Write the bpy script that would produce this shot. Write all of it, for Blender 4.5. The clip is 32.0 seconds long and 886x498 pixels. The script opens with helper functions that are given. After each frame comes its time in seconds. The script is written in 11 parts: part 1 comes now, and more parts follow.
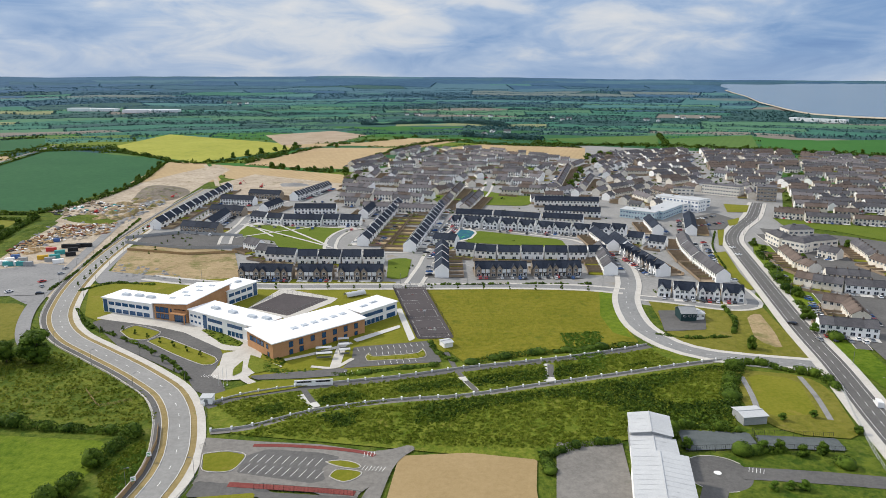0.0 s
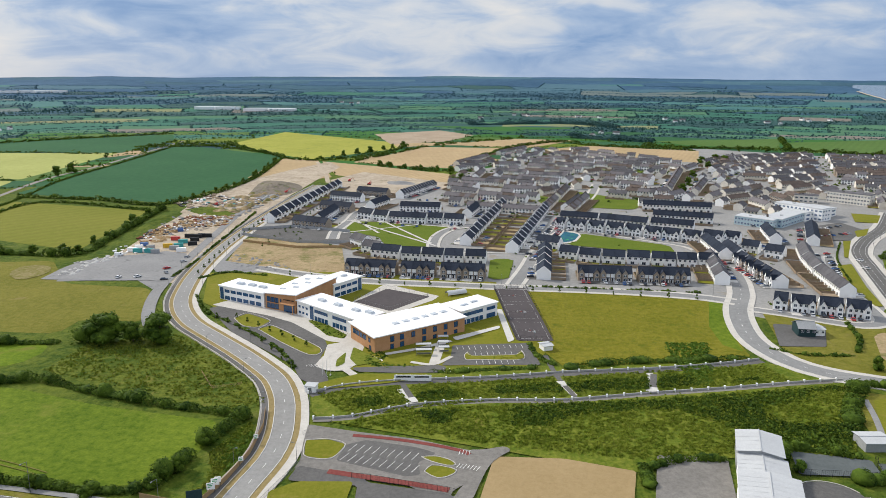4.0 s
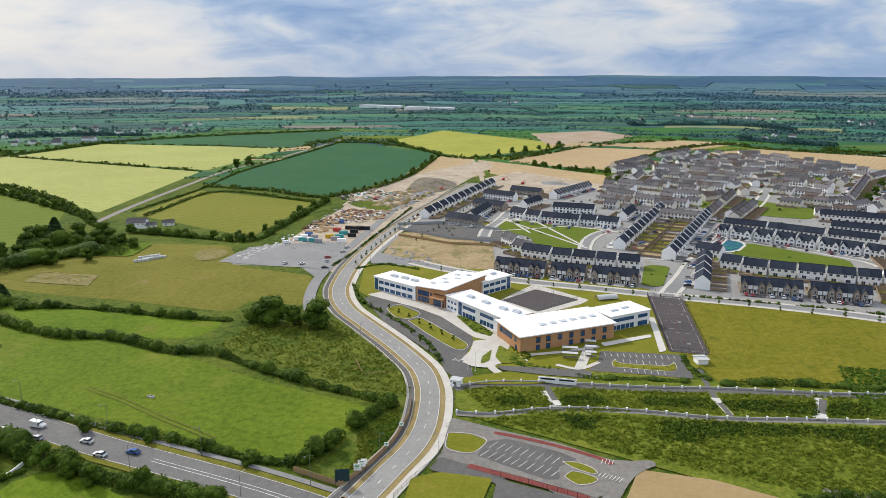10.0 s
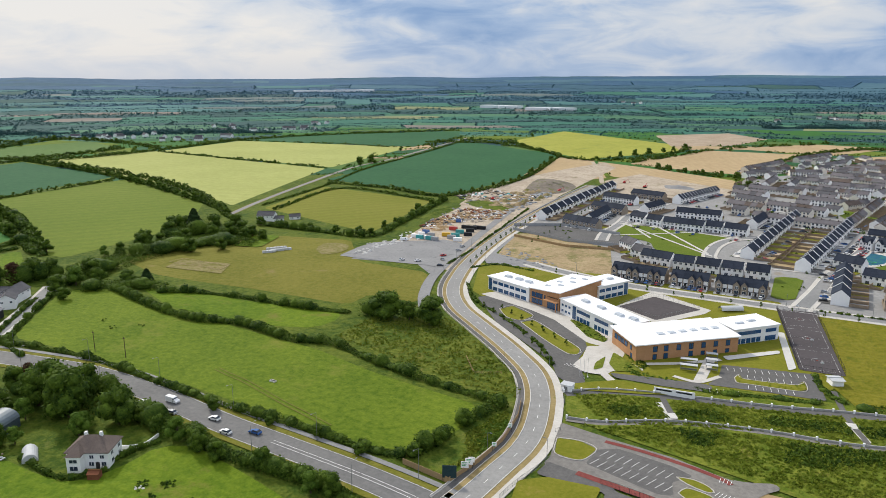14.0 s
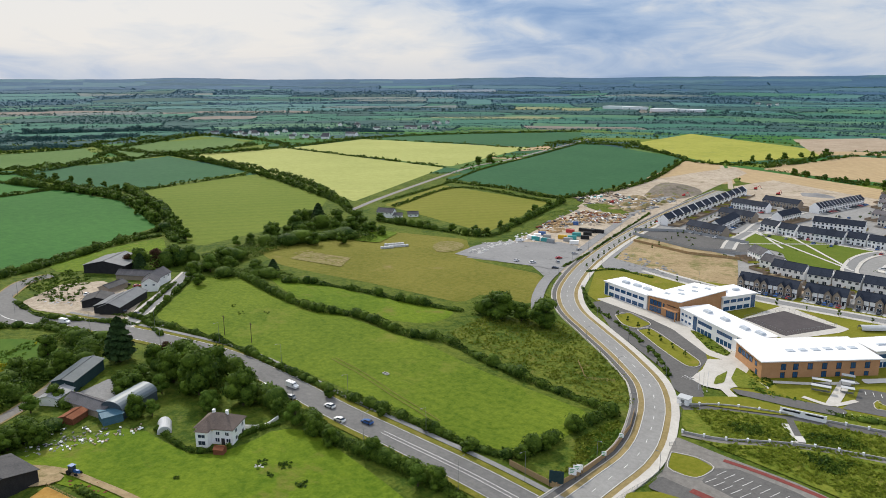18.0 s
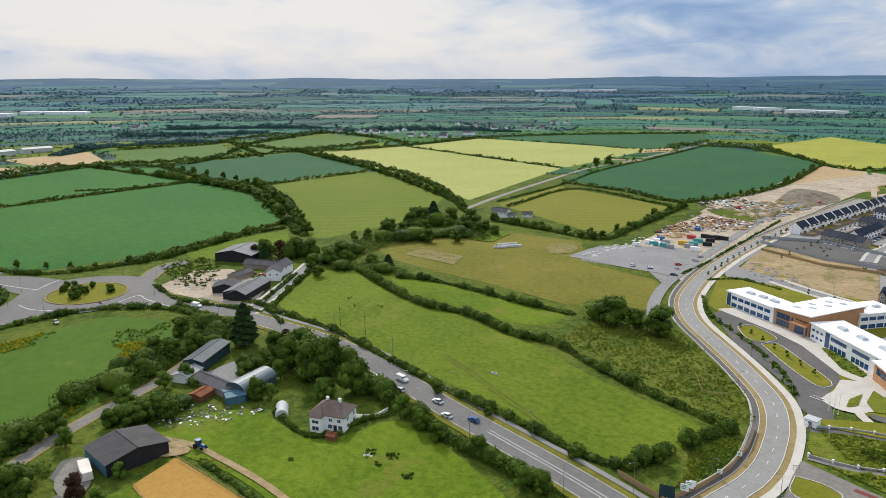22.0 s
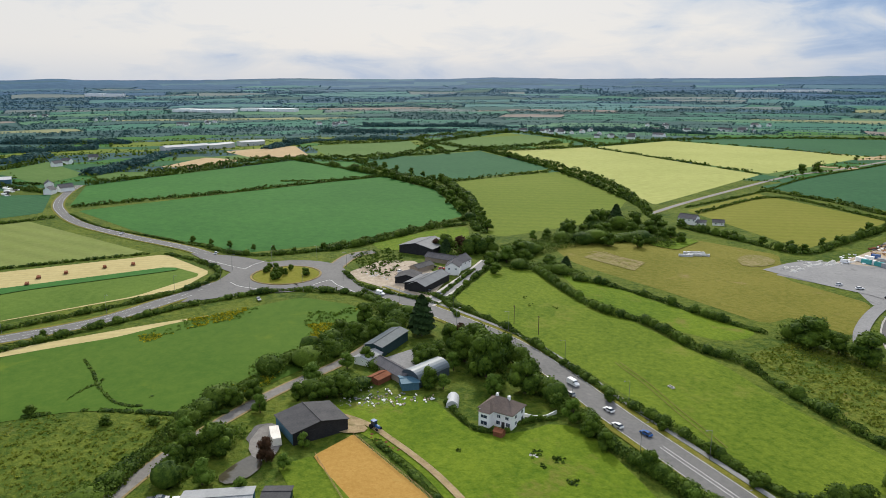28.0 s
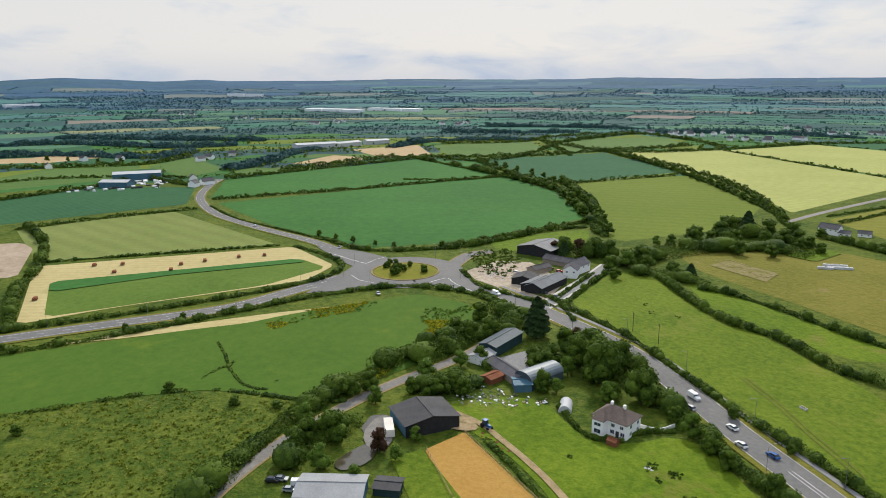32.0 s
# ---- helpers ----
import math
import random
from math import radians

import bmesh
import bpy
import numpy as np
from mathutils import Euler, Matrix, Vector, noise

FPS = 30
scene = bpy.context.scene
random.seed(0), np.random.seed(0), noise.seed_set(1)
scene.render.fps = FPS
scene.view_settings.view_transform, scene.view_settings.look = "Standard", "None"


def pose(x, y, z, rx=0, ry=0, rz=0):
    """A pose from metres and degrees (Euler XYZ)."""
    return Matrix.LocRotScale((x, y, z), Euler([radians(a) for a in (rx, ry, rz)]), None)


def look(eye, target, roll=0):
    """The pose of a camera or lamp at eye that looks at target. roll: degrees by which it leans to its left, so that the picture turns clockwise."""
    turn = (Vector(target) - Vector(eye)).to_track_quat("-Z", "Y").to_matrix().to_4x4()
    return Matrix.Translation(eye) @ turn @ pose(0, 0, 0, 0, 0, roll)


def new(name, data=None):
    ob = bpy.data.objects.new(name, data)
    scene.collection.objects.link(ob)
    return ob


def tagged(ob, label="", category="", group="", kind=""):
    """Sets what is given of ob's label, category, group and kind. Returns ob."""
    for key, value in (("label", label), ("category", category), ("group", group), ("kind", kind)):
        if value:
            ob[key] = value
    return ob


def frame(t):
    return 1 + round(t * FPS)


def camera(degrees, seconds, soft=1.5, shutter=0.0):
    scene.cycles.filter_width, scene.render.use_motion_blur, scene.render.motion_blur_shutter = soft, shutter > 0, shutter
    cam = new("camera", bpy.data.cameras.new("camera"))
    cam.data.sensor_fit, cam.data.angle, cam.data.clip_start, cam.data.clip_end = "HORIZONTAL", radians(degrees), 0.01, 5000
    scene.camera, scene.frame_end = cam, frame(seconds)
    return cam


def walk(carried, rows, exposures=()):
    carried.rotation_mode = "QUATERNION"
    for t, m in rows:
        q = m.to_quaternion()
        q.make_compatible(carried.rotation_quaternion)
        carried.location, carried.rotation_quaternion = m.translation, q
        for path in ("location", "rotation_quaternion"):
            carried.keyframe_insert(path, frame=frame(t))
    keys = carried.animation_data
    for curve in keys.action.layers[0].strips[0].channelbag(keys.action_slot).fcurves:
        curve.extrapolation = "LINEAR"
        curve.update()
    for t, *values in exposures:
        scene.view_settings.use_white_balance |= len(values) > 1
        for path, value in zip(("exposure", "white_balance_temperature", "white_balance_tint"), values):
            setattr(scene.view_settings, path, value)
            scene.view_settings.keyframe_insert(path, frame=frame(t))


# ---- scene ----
cam = camera(63.90, 32.0, soft=0.8)
PATH = [
    (0.0, pose(0, 0, 110, 76.61, -0.15, 0.04)),
    (1.0, pose(0, 0, 110, 76.63, -0.20, 2.06)),
    (2.0, pose(0, 0, 110, 76.59, -0.14, 4.33)),
    (3.0, pose(0, 0, 110, 76.58, -0.18, 6.57)),
    (3.5, pose(0, 0, 110, 76.60, -0.19, 7.52)),
    (5.5, pose(0, 0, 110, 76.54, -0.16, 11.65)),
    (6.0, pose(0, 0, 110, 76.53, -0.13, 12.65)),
    (7.0, pose(0, 0, 110, 76.52, -0.15, 15.03)),
    (8.0, pose(0, 0, 110, 76.52, -0.11, 17.13)),
    (9.0, pose(0, 0, 110, 76.53, -0.10, 19.07)),
    (10.0, pose(0, 0, 110, 76.52, -0.07, 20.91)),
    (11.0, pose(0, 0, 110, 76.53, -0.06, 23.38)),
    (12.0, pose(0, 0, 110, 76.53, -0.04, 25.86)),
    (13.0, pose(0, 0, 110, 76.54, -0.01, 28.14)),
    (14.0, pose(0, 0, 110, 76.54, 0.01, 30.42)),
    (14.5, pose(0, 0, 110, 76.54, 0.04, 31.53)),
    (16.5, pose(0, 0, 110, 76.56, 0.05, 36.49)),
    (17.0, pose(0, 0, 110, 76.56, 0.01, 37.70)),
    (18.0, pose(0, 0, 110, 76.56, 0.01, 39.94)),
    (19.0, pose(0, 0, 110, 76.55, 0.02, 41.99)),
    (20.0, pose(0, 0, 110, 76.56, 0.08, 44.24)),
    (21.0, pose(0, 0, 110, 76.55, 0.07, 46.61)),
    (22.0, pose(0, 0, 110, 76.54, 0.08, 49.26)),
    (23.0, pose(0, 0, 110, 76.53, 0.05, 51.74)),
    (24.0, pose(0, 0, 110, 76.52, 0.12, 54.08)),
    (25.0, pose(0, 0, 110, 76.52, 0.09, 56.29)),
    (25.5, pose(0, 0, 110, 76.52, 0.07, 57.38)),
    (27.5, pose(0, 0, 110, 76.54, 0.17, 62.54)),
    (28.0, pose(0, 0, 110, 76.54, 0.15, 63.93)),
    (29.0, pose(0, 0, 110, 76.52, 0.12, 66.35)),
    (30.0, pose(0, 0, 110, 76.56, 0.21, 68.69)),
    (31.0, pose(0, 0, 110, 76.57, 0.23, 71.03)),
    (32.0, pose(0, 0, 110, 76.60, 0.29, 73.63)),
]
walk(cam, PATH)

# ---- daylight: broken cloud, a low-contrast sun from the west ----
SUN_AZ, SUN_EL = 64.0, 37.0          # degrees to the left of +y, degrees up
world = bpy.data.worlds.new("sky")
scene.world = world
world.use_nodes = True
wn, wl = world.node_tree.nodes, world.node_tree.links
wn.clear()


def wnode(kind, **kw):
    n = wn.new(kind)
    for k, v in kw.items():
        n.inputs[k].default_value = v
    return n


def wmath(op, a, b=None):
    n = wn.new("ShaderNodeMath")
    n.operation = op
    for i, v in enumerate((a, b)):
        if v is None:
            continue
        if isinstance(v, (int, float)):
            n.inputs[i].default_value = v
        else:
            wl.new(v, n.inputs[i])
    return n.outputs[0]


sky = wn.new("ShaderNodeTexSky")
sky.sky_type, sky.sun_disc = "NISHITA", False
sky.sun_elevation, sky.sun_rotation = radians(SUN_EL), radians(360 - SUN_AZ)
sky.air_density, sky.dust_density = 1.0, 1.5
w_dir = wn.new("ShaderNodeTexCoord").outputs["Generated"]
w_sep = wn.new("ShaderNodeSeparateXYZ")
wl.new(w_dir, w_sep.inputs[0])
# soft banks of cloud: broad masses low over the land, finer broken edges within them
w_map = wn.new("ShaderNodeMapping")
w_map.inputs["Scale"].default_value = (1.0, 1.0, 3.4)
w_map.inputs["Location"].default_value = (2.3, 0.6, 1.1)
wl.new(w_dir, w_map.inputs["Vector"])
w_big = wnode("ShaderNodeTexNoise", Scale=3.1, Detail=4.0, Roughness=0.5, Distortion=0.4)
w_small = wnode("ShaderNodeTexNoise", Scale=9.0, Detail=7.0, Roughness=0.58, Distortion=0.5)
for n in (w_big, w_small):
    wl.new(w_map.outputs[0], n.inputs["Vector"])
# brighter towards the sun's side of the sky
w_side = wn.new("ShaderNodeVectorMath")
w_side.operation = "DOT_PRODUCT"
wl.new(w_dir, w_side.inputs[0])
w_side.inputs[1].default_value = (-math.sin(radians(SUN_AZ + 14)), math.cos(radians(SUN_AZ + 14)), 0)
w_glow = wn.new("ShaderNodeMapRange")
w_glow.interpolation_type = "SMOOTHSTEP"
w_glow.inputs[1].default_value, w_glow.inputs[2].default_value = 0.62, 0.97
wl.new(w_side.outputs["Value"], w_glow.inputs[0])
w_val = wmath("ADD", wmath("ADD", wmath("MULTIPLY", w_big.outputs[0], 0.70), wmath("MULTIPLY", w_small.outputs[0], 0.45)),
              wmath("MULTIPLY", w_glow.outputs[0], 0.21))
w_ramp = wn.new("ShaderNodeValToRGB")
for pos, col in ((0.375, (0.16, 0.30, 0.60)), (0.475, (0.25, 0.41, 0.70)), (0.565, (0.42, 0.56, 0.80)), (0.655, (0.70, 0.76, 0.86)), (0.775, (0.90, 0.89, 0.89))):
    e = w_ramp.color_ramp.elements.new(pos)
    e.color = (*col, 1)
w_ramp.color_ramp.elements.remove(w_ramp.color_ramp.elements[0])
w_ramp.color_ramp.elements.remove(w_ramp.color_ramp.elements[-1])
wl.new(w_val, w_ramp.inputs[0])
# paler along the horizon, and overhead a whiter, brighter deck
w_low = wn.new("ShaderNodeMapRange")
w_low.interpolation_type = "SMOOTHSTEP"
w_low.inputs[1].default_value, w_low.inputs[2].default_value, w_low.inputs[3].default_value, w_low.inputs[4].default_value = -0.01, 0.05, 0.45, 0.0
wl.new(w_sep.outputs["Z"], w_low.inputs[0])
w_pale = wn.new("ShaderNodeMix")
w_pale.data_type = "RGBA"
wl.new(w_low.outputs[0], w_pale.inputs["Factor"])
wl.new(w_ramp.outputs[0], w_pale.inputs["A"])
w_pale.inputs["B"].default_value = (0.50, 0.63, 0.82, 1)
w_up = wn.new("ShaderNodeMapRange")
w_up.interpolation_type = "SMOOTHSTEP"
w_up.inputs[1].default_value, w_up.inputs[2].default_value = 0.11, 0.55
wl.new(w_sep.outputs["Z"], w_up.inputs[0])
w_tone = wn.new("ShaderNodeMix")
w_tone.data_type = "RGBA"
wl.new(w_up.outputs[0], w_tone.inputs["Factor"])
wl.new(w_pale.outputs["Result"], w_tone.inputs["A"])
w_tone.inputs["B"].default_value = (0.93, 1.00, 1.13, 1)
w_clear, w_cloud, w_mix = wn.new("ShaderNodeBackground"), wn.new("ShaderNodeBackground"), wn.new("ShaderNodeMixShader")
w_clear.inputs[1].default_value, w_cloud.inputs[1].default_value = 0.08, 1.0
w_mix.inputs[0].default_value = 0.88
wl.new(sky.outputs[0], w_clear.inputs[0])
wl.new(w_tone.outputs["Result"], w_cloud.inputs[0])
wl.new(w_clear.outputs[0], w_mix.inputs[1])
wl.new(w_cloud.outputs[0], w_mix.inputs[2])
wl.new(w_mix.outputs[0], wn.new("ShaderNodeOutputWorld").inputs[0])

sun = new("sun", bpy.data.lights.new("sun", "SUN"))
sun.data.energy, sun.data.angle, sun.data.color = 3.6, radians(5), (1.0, 0.94, 0.83)
sun.matrix_basis = look((-math.sin(radians(SUN_AZ)) * math.cos(radians(SUN_EL)) * 900, math.cos(radians(SUN_AZ)) * math.cos(radians(SUN_EL)) * 900,
                         math.sin(radians(SUN_EL)) * 900), (0, 0, 0))
scene.view_settings.exposure = -0.15

# ---- materials ----


def material(name, a, b, big=0.05, fine=1.0, rough=0.9, bump=0.0, metal=0.0, mix=0.5, per="", third=None, spots=0.45, spec=0.08, thin=0.0, wild=1.0, local=False, alpha=None):
    """Two colours mixed by a broad and a fine noise (scales per metre), with an optional third one in patches."""
    m = bpy.data.materials.new(name)
    m.use_nodes = True
    nt = m.node_tree
    n, l = nt.nodes, nt.links
    bs = n["Principled BSDF"]
    if local:
        pos = n.new("ShaderNodeTexCoord").outputs["Object"]
    else:
        pos = n.new("ShaderNodeNewGeometry").outputs["Position"]
    n1, n2, n4 = n.new("ShaderNodeTexNoise"), n.new("ShaderNodeTexNoise"), n.new("ShaderNodeTexNoise")
    src = None
    for nn, sc, d, amp in ((n1, big, 4, 1.5), (n2, fine, 5, 1.7), (n4, fine * 3.1, 3, 1.0)):
        nn.inputs["Scale"].default_value, nn.inputs["Detail"].default_value = sc, d
        nn.inputs["Roughness"].default_value = 0.62
        l.new(pos, nn.inputs["Vector"])
        ma = n.new("ShaderNodeMath")
        ma.operation = "MULTIPLY_ADD"
        l.new(nn.outputs[0], ma.inputs[0])
        ma.inputs[1].default_value = amp * wild
        if src is None:
            ma.inputs[2].default_value = mix - 0.5 * wild * (1.5 + 1.7 + 1.0)
        else:
            l.new(src, ma.inputs[2])
        src = ma.outputs[0]
    if per:
        rnd = n.new("ShaderNodeNewGeometry").outputs["Random Per Island"] if per == "island" else n.new("ShaderNodeObjectInfo").outputs["Random"]
        ad2 = n.new("ShaderNodeMath")
        ad2.operation = "MULTIPLY_ADD"
        l.new(rnd, ad2.inputs[0])
        ad2.inputs[1].default_value = 0.6
        sub = n.new("ShaderNodeMath")
        sub.operation = "SUBTRACT"
        l.new(src, sub.inputs[0])
        sub.inputs[1].default_value = 0.3
        l.new(sub.outputs[0], ad2.inputs[2])
        src = ad2.outputs[0]
    ramp = n.new("ShaderNodeMix")
    ramp.data_type = "RGBA"
    l.new(src, ramp.inputs["Factor"])
    ramp.inputs["A"].default_value, ramp.inputs["B"].default_value = (*a, 1), (*b, 1)
    col = ramp.outputs["Result"]
    if third:
        n3 = n.new("ShaderNodeTexNoise")
        n3.inputs["Scale"].default_value, n3.inputs["Detail"].default_value = big * 2.3, 6
        n3.inputs["Roughness"].default_value = 0.7
        l.new(pos, n3.inputs["Vector"])
        mr = n.new("ShaderNodeMapRange")
        mr.inputs[1].default_value, mr.inputs[2].default_value = 1 - spots, 1 - spots + 0.13
        l.new(n3.outputs[0], mr.inputs[0])
        m3 = n.new("ShaderNodeMix")
        m3.data_type = "RGBA"
        l.new(mr.outputs[0], m3.inputs["Factor"])
        l.new(col, m3.inputs["A"])
        m3.inputs["B"].default_value = (*third, 1)
        col = m3.outputs["Result"]
    l.new(col, bs.inputs["Base Color"])
    bs.inputs["Roughness"].default_value, bs.inputs["Metallic"].default_value = rough, metal
    bs.inputs["Specular IOR Level"].default_value = spec
    if thin:
        tr, ms = n.new("ShaderNodeBsdfTranslucent"), n.new("ShaderNodeMixShader")
        ms.inputs[0].default_value = thin
        l.new(col, tr.inputs[0])
        l.new(bs.outputs[0], ms.inputs[1])
        l.new(tr.outputs[0], ms.inputs[2])
        l.new(ms.outputs[0], n["Material Output"].inputs[0])
    if bump:
        bp = n.new("ShaderNodeBump")
        bp.inputs["Strength"].default_value, bp.inputs["Distance"].default_value = bump, 0.5 / max(fine, 0.2)
        l.new(n2.outputs[0], bp.inputs["Height"])
        l.new(bp.outputs[0], bs.inputs["Normal"])
    return m


def tilled(name, a, b, angle, pitch, amp=(0.95, 1.04), **kw):
    """A crop or mown field: material() with faint drill lines at that angle and pitch in metres."""
    m = material(name, a, b, **kw)
    n, l = m.node_tree.nodes, m.node_tree.links
    bs = n["Principled BSDF"]
    col = bs.inputs["Base Color"].links[0].from_socket
    mp = n.new("ShaderNodeMapping")
    mp.inputs["Rotation"].default_value[2] = radians(angle)
    l.new(n.new("ShaderNodeNewGeometry").outputs["Position"], mp.inputs["Vector"])
    wv = n.new("ShaderNodeTexWave")
    wv.inputs["Scale"].default_value = 0.314 / pitch * 1.0
    wv.inputs["Distortion"].default_value, wv.inputs["Detail"].default_value = 1.2, 3
    wv.inputs["Detail Scale"].default_value = 0.4
    l.new(mp.outputs[0], wv.inputs["Vector"])
    mr = n.new("ShaderNodeMapRange")
    mr.inputs[3].default_value, mr.inputs[4].default_value = amp
    l.new(wv.outputs["Fac"], mr.inputs[0])
    mx = n.new("ShaderNodeVectorMath")
    mx.operation = "SCALE"
    l.new(col, mx.inputs[0])
    l.new(mr.outputs[0], mx.inputs["Scale"])
    l.new(mx.outputs[0], bs.inputs["Base Color"])
    return m


M = {}
M["meadow"] = material("meadow_grass", (0.066, 0.116, 0.006), (0.158, 0.208, 0.018), 0.014, 0.4, bump=0.5, third=(0.175, 0.190, 0.030), spots=0.42, wild=1.25)
M["bright"] = material("bright_grass", (0.070, 0.128, 0.006), (0.148, 0.208, 0.014), 0.025, 0.35, bump=0.6, third=(0.160, 0.160, 0.030), spots=0.44, wild=1.3)
M["rough"] = material("rough_grass", (0.040, 0.078, 0.008), (0.125, 0.155, 0.020), 0.03, 0.28, bump=0.9, third=(0.150, 0.160, 0.038), spots=0.41, wild=1.5)
M["roughpasture"] = material("mottled_rough_pasture", (0.048, 0.086, 0.009), (0.150, 0.172, 0.024), 0.05, 0.22, bump=1.0, third=(0.190, 0.165, 0.040), spots=0.43, wild=1.5)
M["scrub"] = material("scrub_ground", (0.080, 0.122, 0.010), (0.185, 0.205, 0.028), 0.05, 0.3, bump=0.9, third=(0.205, 0.195, 0.040), spots=0.43, wild=1.3)
M["dry"] = material("dry_grass", (0.128, 0.132, 0.016), (0.200, 0.182, 0.034), 0.02, 0.3, bump=0.7, third=(0.240, 0.188, 0.075), spots=0.40, wild=1.3)
M["lawn"] = material("mown_lawn", (0.140, 0.152, 0.012), (0.205, 0.196, 0.024), 0.05, 0.8, bump=0.4, third=(0.250, 0.200, 0.045), spots=0.42, wild=1.2)
M["green"] = material("mown_green", (0.085, 0.130, 0.012), (0.135, 0.172, 0.022), 0.05, 0.8, bump=0.4, third=(0.160, 0.170, 0.035), spots=0.40)
M["hay"] = material("tall_hay_meadow", (0.135, 0.140, 0.010), (0.215, 0.192, 0.022), 0.03, 0.35, bump=1.0, third=(0.100, 0.122, 0.010), spots=0.43, wild=1.4)
# haze of distance is mixed into the next five base colours
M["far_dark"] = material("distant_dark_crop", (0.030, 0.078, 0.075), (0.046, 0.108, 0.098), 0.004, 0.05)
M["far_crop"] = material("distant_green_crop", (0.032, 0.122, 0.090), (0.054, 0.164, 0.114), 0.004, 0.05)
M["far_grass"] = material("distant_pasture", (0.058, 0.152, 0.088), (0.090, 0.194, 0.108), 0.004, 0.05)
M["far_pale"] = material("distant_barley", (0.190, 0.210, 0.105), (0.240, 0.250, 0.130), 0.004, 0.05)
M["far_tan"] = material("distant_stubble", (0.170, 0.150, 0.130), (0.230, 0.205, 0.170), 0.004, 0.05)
M["playcourt"] = material("grey_green_court", (0.090, 0.102, 0.104), (0.130, 0.145, 0.145), 0.08, 0.8, third=(0.20, 0.22, 0.21), spots=0.4)
M["weedycrop"] = material("weedy_green_crop", (0.050, 0.112, 0.012), (0.084, 0.146, 0.018), 0.012, 0.2, third=(0.115, 0.165, 0.016), spots=0.41)
M["outfield"] = tilled("outlying_green_pasture", (0.066, 0.132, 0.026), (0.104, 0.172, 0.044), 25, 11.0, big=0.006, fine=0.12, third=(0.090, 0.150, 0.050), spots=0.4)
M["rut"] = material("worn_wheel_track", (0.120, 0.125, 0.022), (0.190, 0.170, 0.050), 0.1, 0.6, third=(0.13, 0.15, 0.03), spots=0.45)
M["blueframe"] = material("blue_window_frame", (0.030, 0.100, 0.210), (0.050, 0.140, 0.270), 0.3, 2.0, rough=0.5, local=True, spec=0.3)
M["spoil"] = material("grey_brown_spoil", (0.150, 0.128, 0.105), (0.240, 0.205, 0.165), 0.06, 0.4, bump=0.6, third=(0.105, 0.125, 0.030), spots=0.46, wild=1.3)
M["parapet"] = material("weathered_concrete_parapet", (0.330, 0.322, 0.305), (0.440, 0.430, 0.410), 0.2, 1.2, rough=0.9, third=(0.28, 0.27, 0.255), spots=0.4)
M["flower"] = material("yellow_flower_heads", (0.240, 0.235, 0.010), (0.420, 0.370, 0.018), 0.3, 1.0, per="island", thin=0.25)
M["tuft"] = material("rank_grass_tufts", (0.086, 0.134, 0.010), (0.215, 0.235, 0.032), 0.04, 0.4, rough=0.85, per="island", spec=0.1, thin=0.25, wild=1.3)
M["trampled"] = material("trampled_dry_ground", (0.165, 0.150, 0.042), (0.270, 0.222, 0.105), 0.10, 0.5, bump=0.4, third=(0.150, 0.145, 0.028), spots=0.50, wild=1.4)
M["verge"] = material("dry_verge", (0.230, 0.175, 0.075), (0.330, 0.255, 0.120), 0.08, 0.6, bump=0.5, third=(0.16, 0.17, 0.04), spots=0.4)
M["crop"] = tilled("green_crop", (0.028, 0.108, 0.021), (0.054, 0.162, 0.032), 20, 5.0, big=0.006, fine=0.15, third=(0.060, 0.165, 0.036), spots=0.38)
M["darkcrop"] = tilled("dark_green_crop", (0.022, 0.086, 0.036), (0.040, 0.122, 0.048), 62, 6.0, big=0.006, fine=0.15, third=(0.044, 0.126, 0.052), spots=0.4)
M["pale"] = tilled("ripening_barley", (0.290, 0.315, 0.090), (0.385, 0.395, 0.130), 50, 9.0, big=0.008, fine=0.12, third=(0.250, 0.295, 0.075), spots=0.38)
M["rape"] = material("yellow_flowering_crop", (0.255, 0.272, 0.043), (0.357, 0.348, 0.068), 0.012, 0.1, third=(0.187, 0.221, 0.051), spots=0.42)
M["olive"] = tilled("cut_pasture", (0.145, 0.160, 0.016), (0.205, 0.200, 0.034), 35, 12.0, big=0.01, fine=0.2, third=(0.165, 0.185, 0.026), spots=0.38)
M["grazed"] = tilled("grazed_field_grass", (0.098, 0.146, 0.012), (0.150, 0.190, 0.024), 35, 14.0, big=0.01, fine=0.2, third=(0.170, 0.195, 0.034), spots=0.36)
M["tan"] = tilled("bare_tilled_soil", (0.360, 0.260, 0.140), (0.470, 0.350, 0.200), 15, 7.0, big=0.012, fine=0.12, third=(0.30, 0.24, 0.11), spots=0.4)
M["soil"] = material("stripped_subsoil", (0.270, 0.200, 0.108), (0.420, 0.320, 0.185), 0.03, 0.3, bump=0.6, third=(0.175, 0.165, 0.060), spots=0.50, wild=1.2)
M["brown"] = material("brown_soil", (0.300, 0.230, 0.160), (0.430, 0.345, 0.255), 0.03, 0.25, third=(0.27, 0.20, 0.13), spots=0.42, wild=1.2)
M["strip"] = material("striped_vegetable_crop", (0.070, 0.128, 0.016), (0.120, 0.185, 0.030), 0.02, 0.3)
M["stubble"] = tilled("yellow_stubble", (0.400, 0.330, 0.145), (0.510, 0.430, 0.210), 15, 5.0, big=0.012, fine=0.2, third=(0.36, 0.32, 0.13), spots=0.4)
M["mown"] = tilled("pale_mown_grass", (0.150, 0.190, 0.045), (0.200, 0.232, 0.070), 58, 17.0, amp=(0.93, 1.05), big=0.01, fine=0.2)
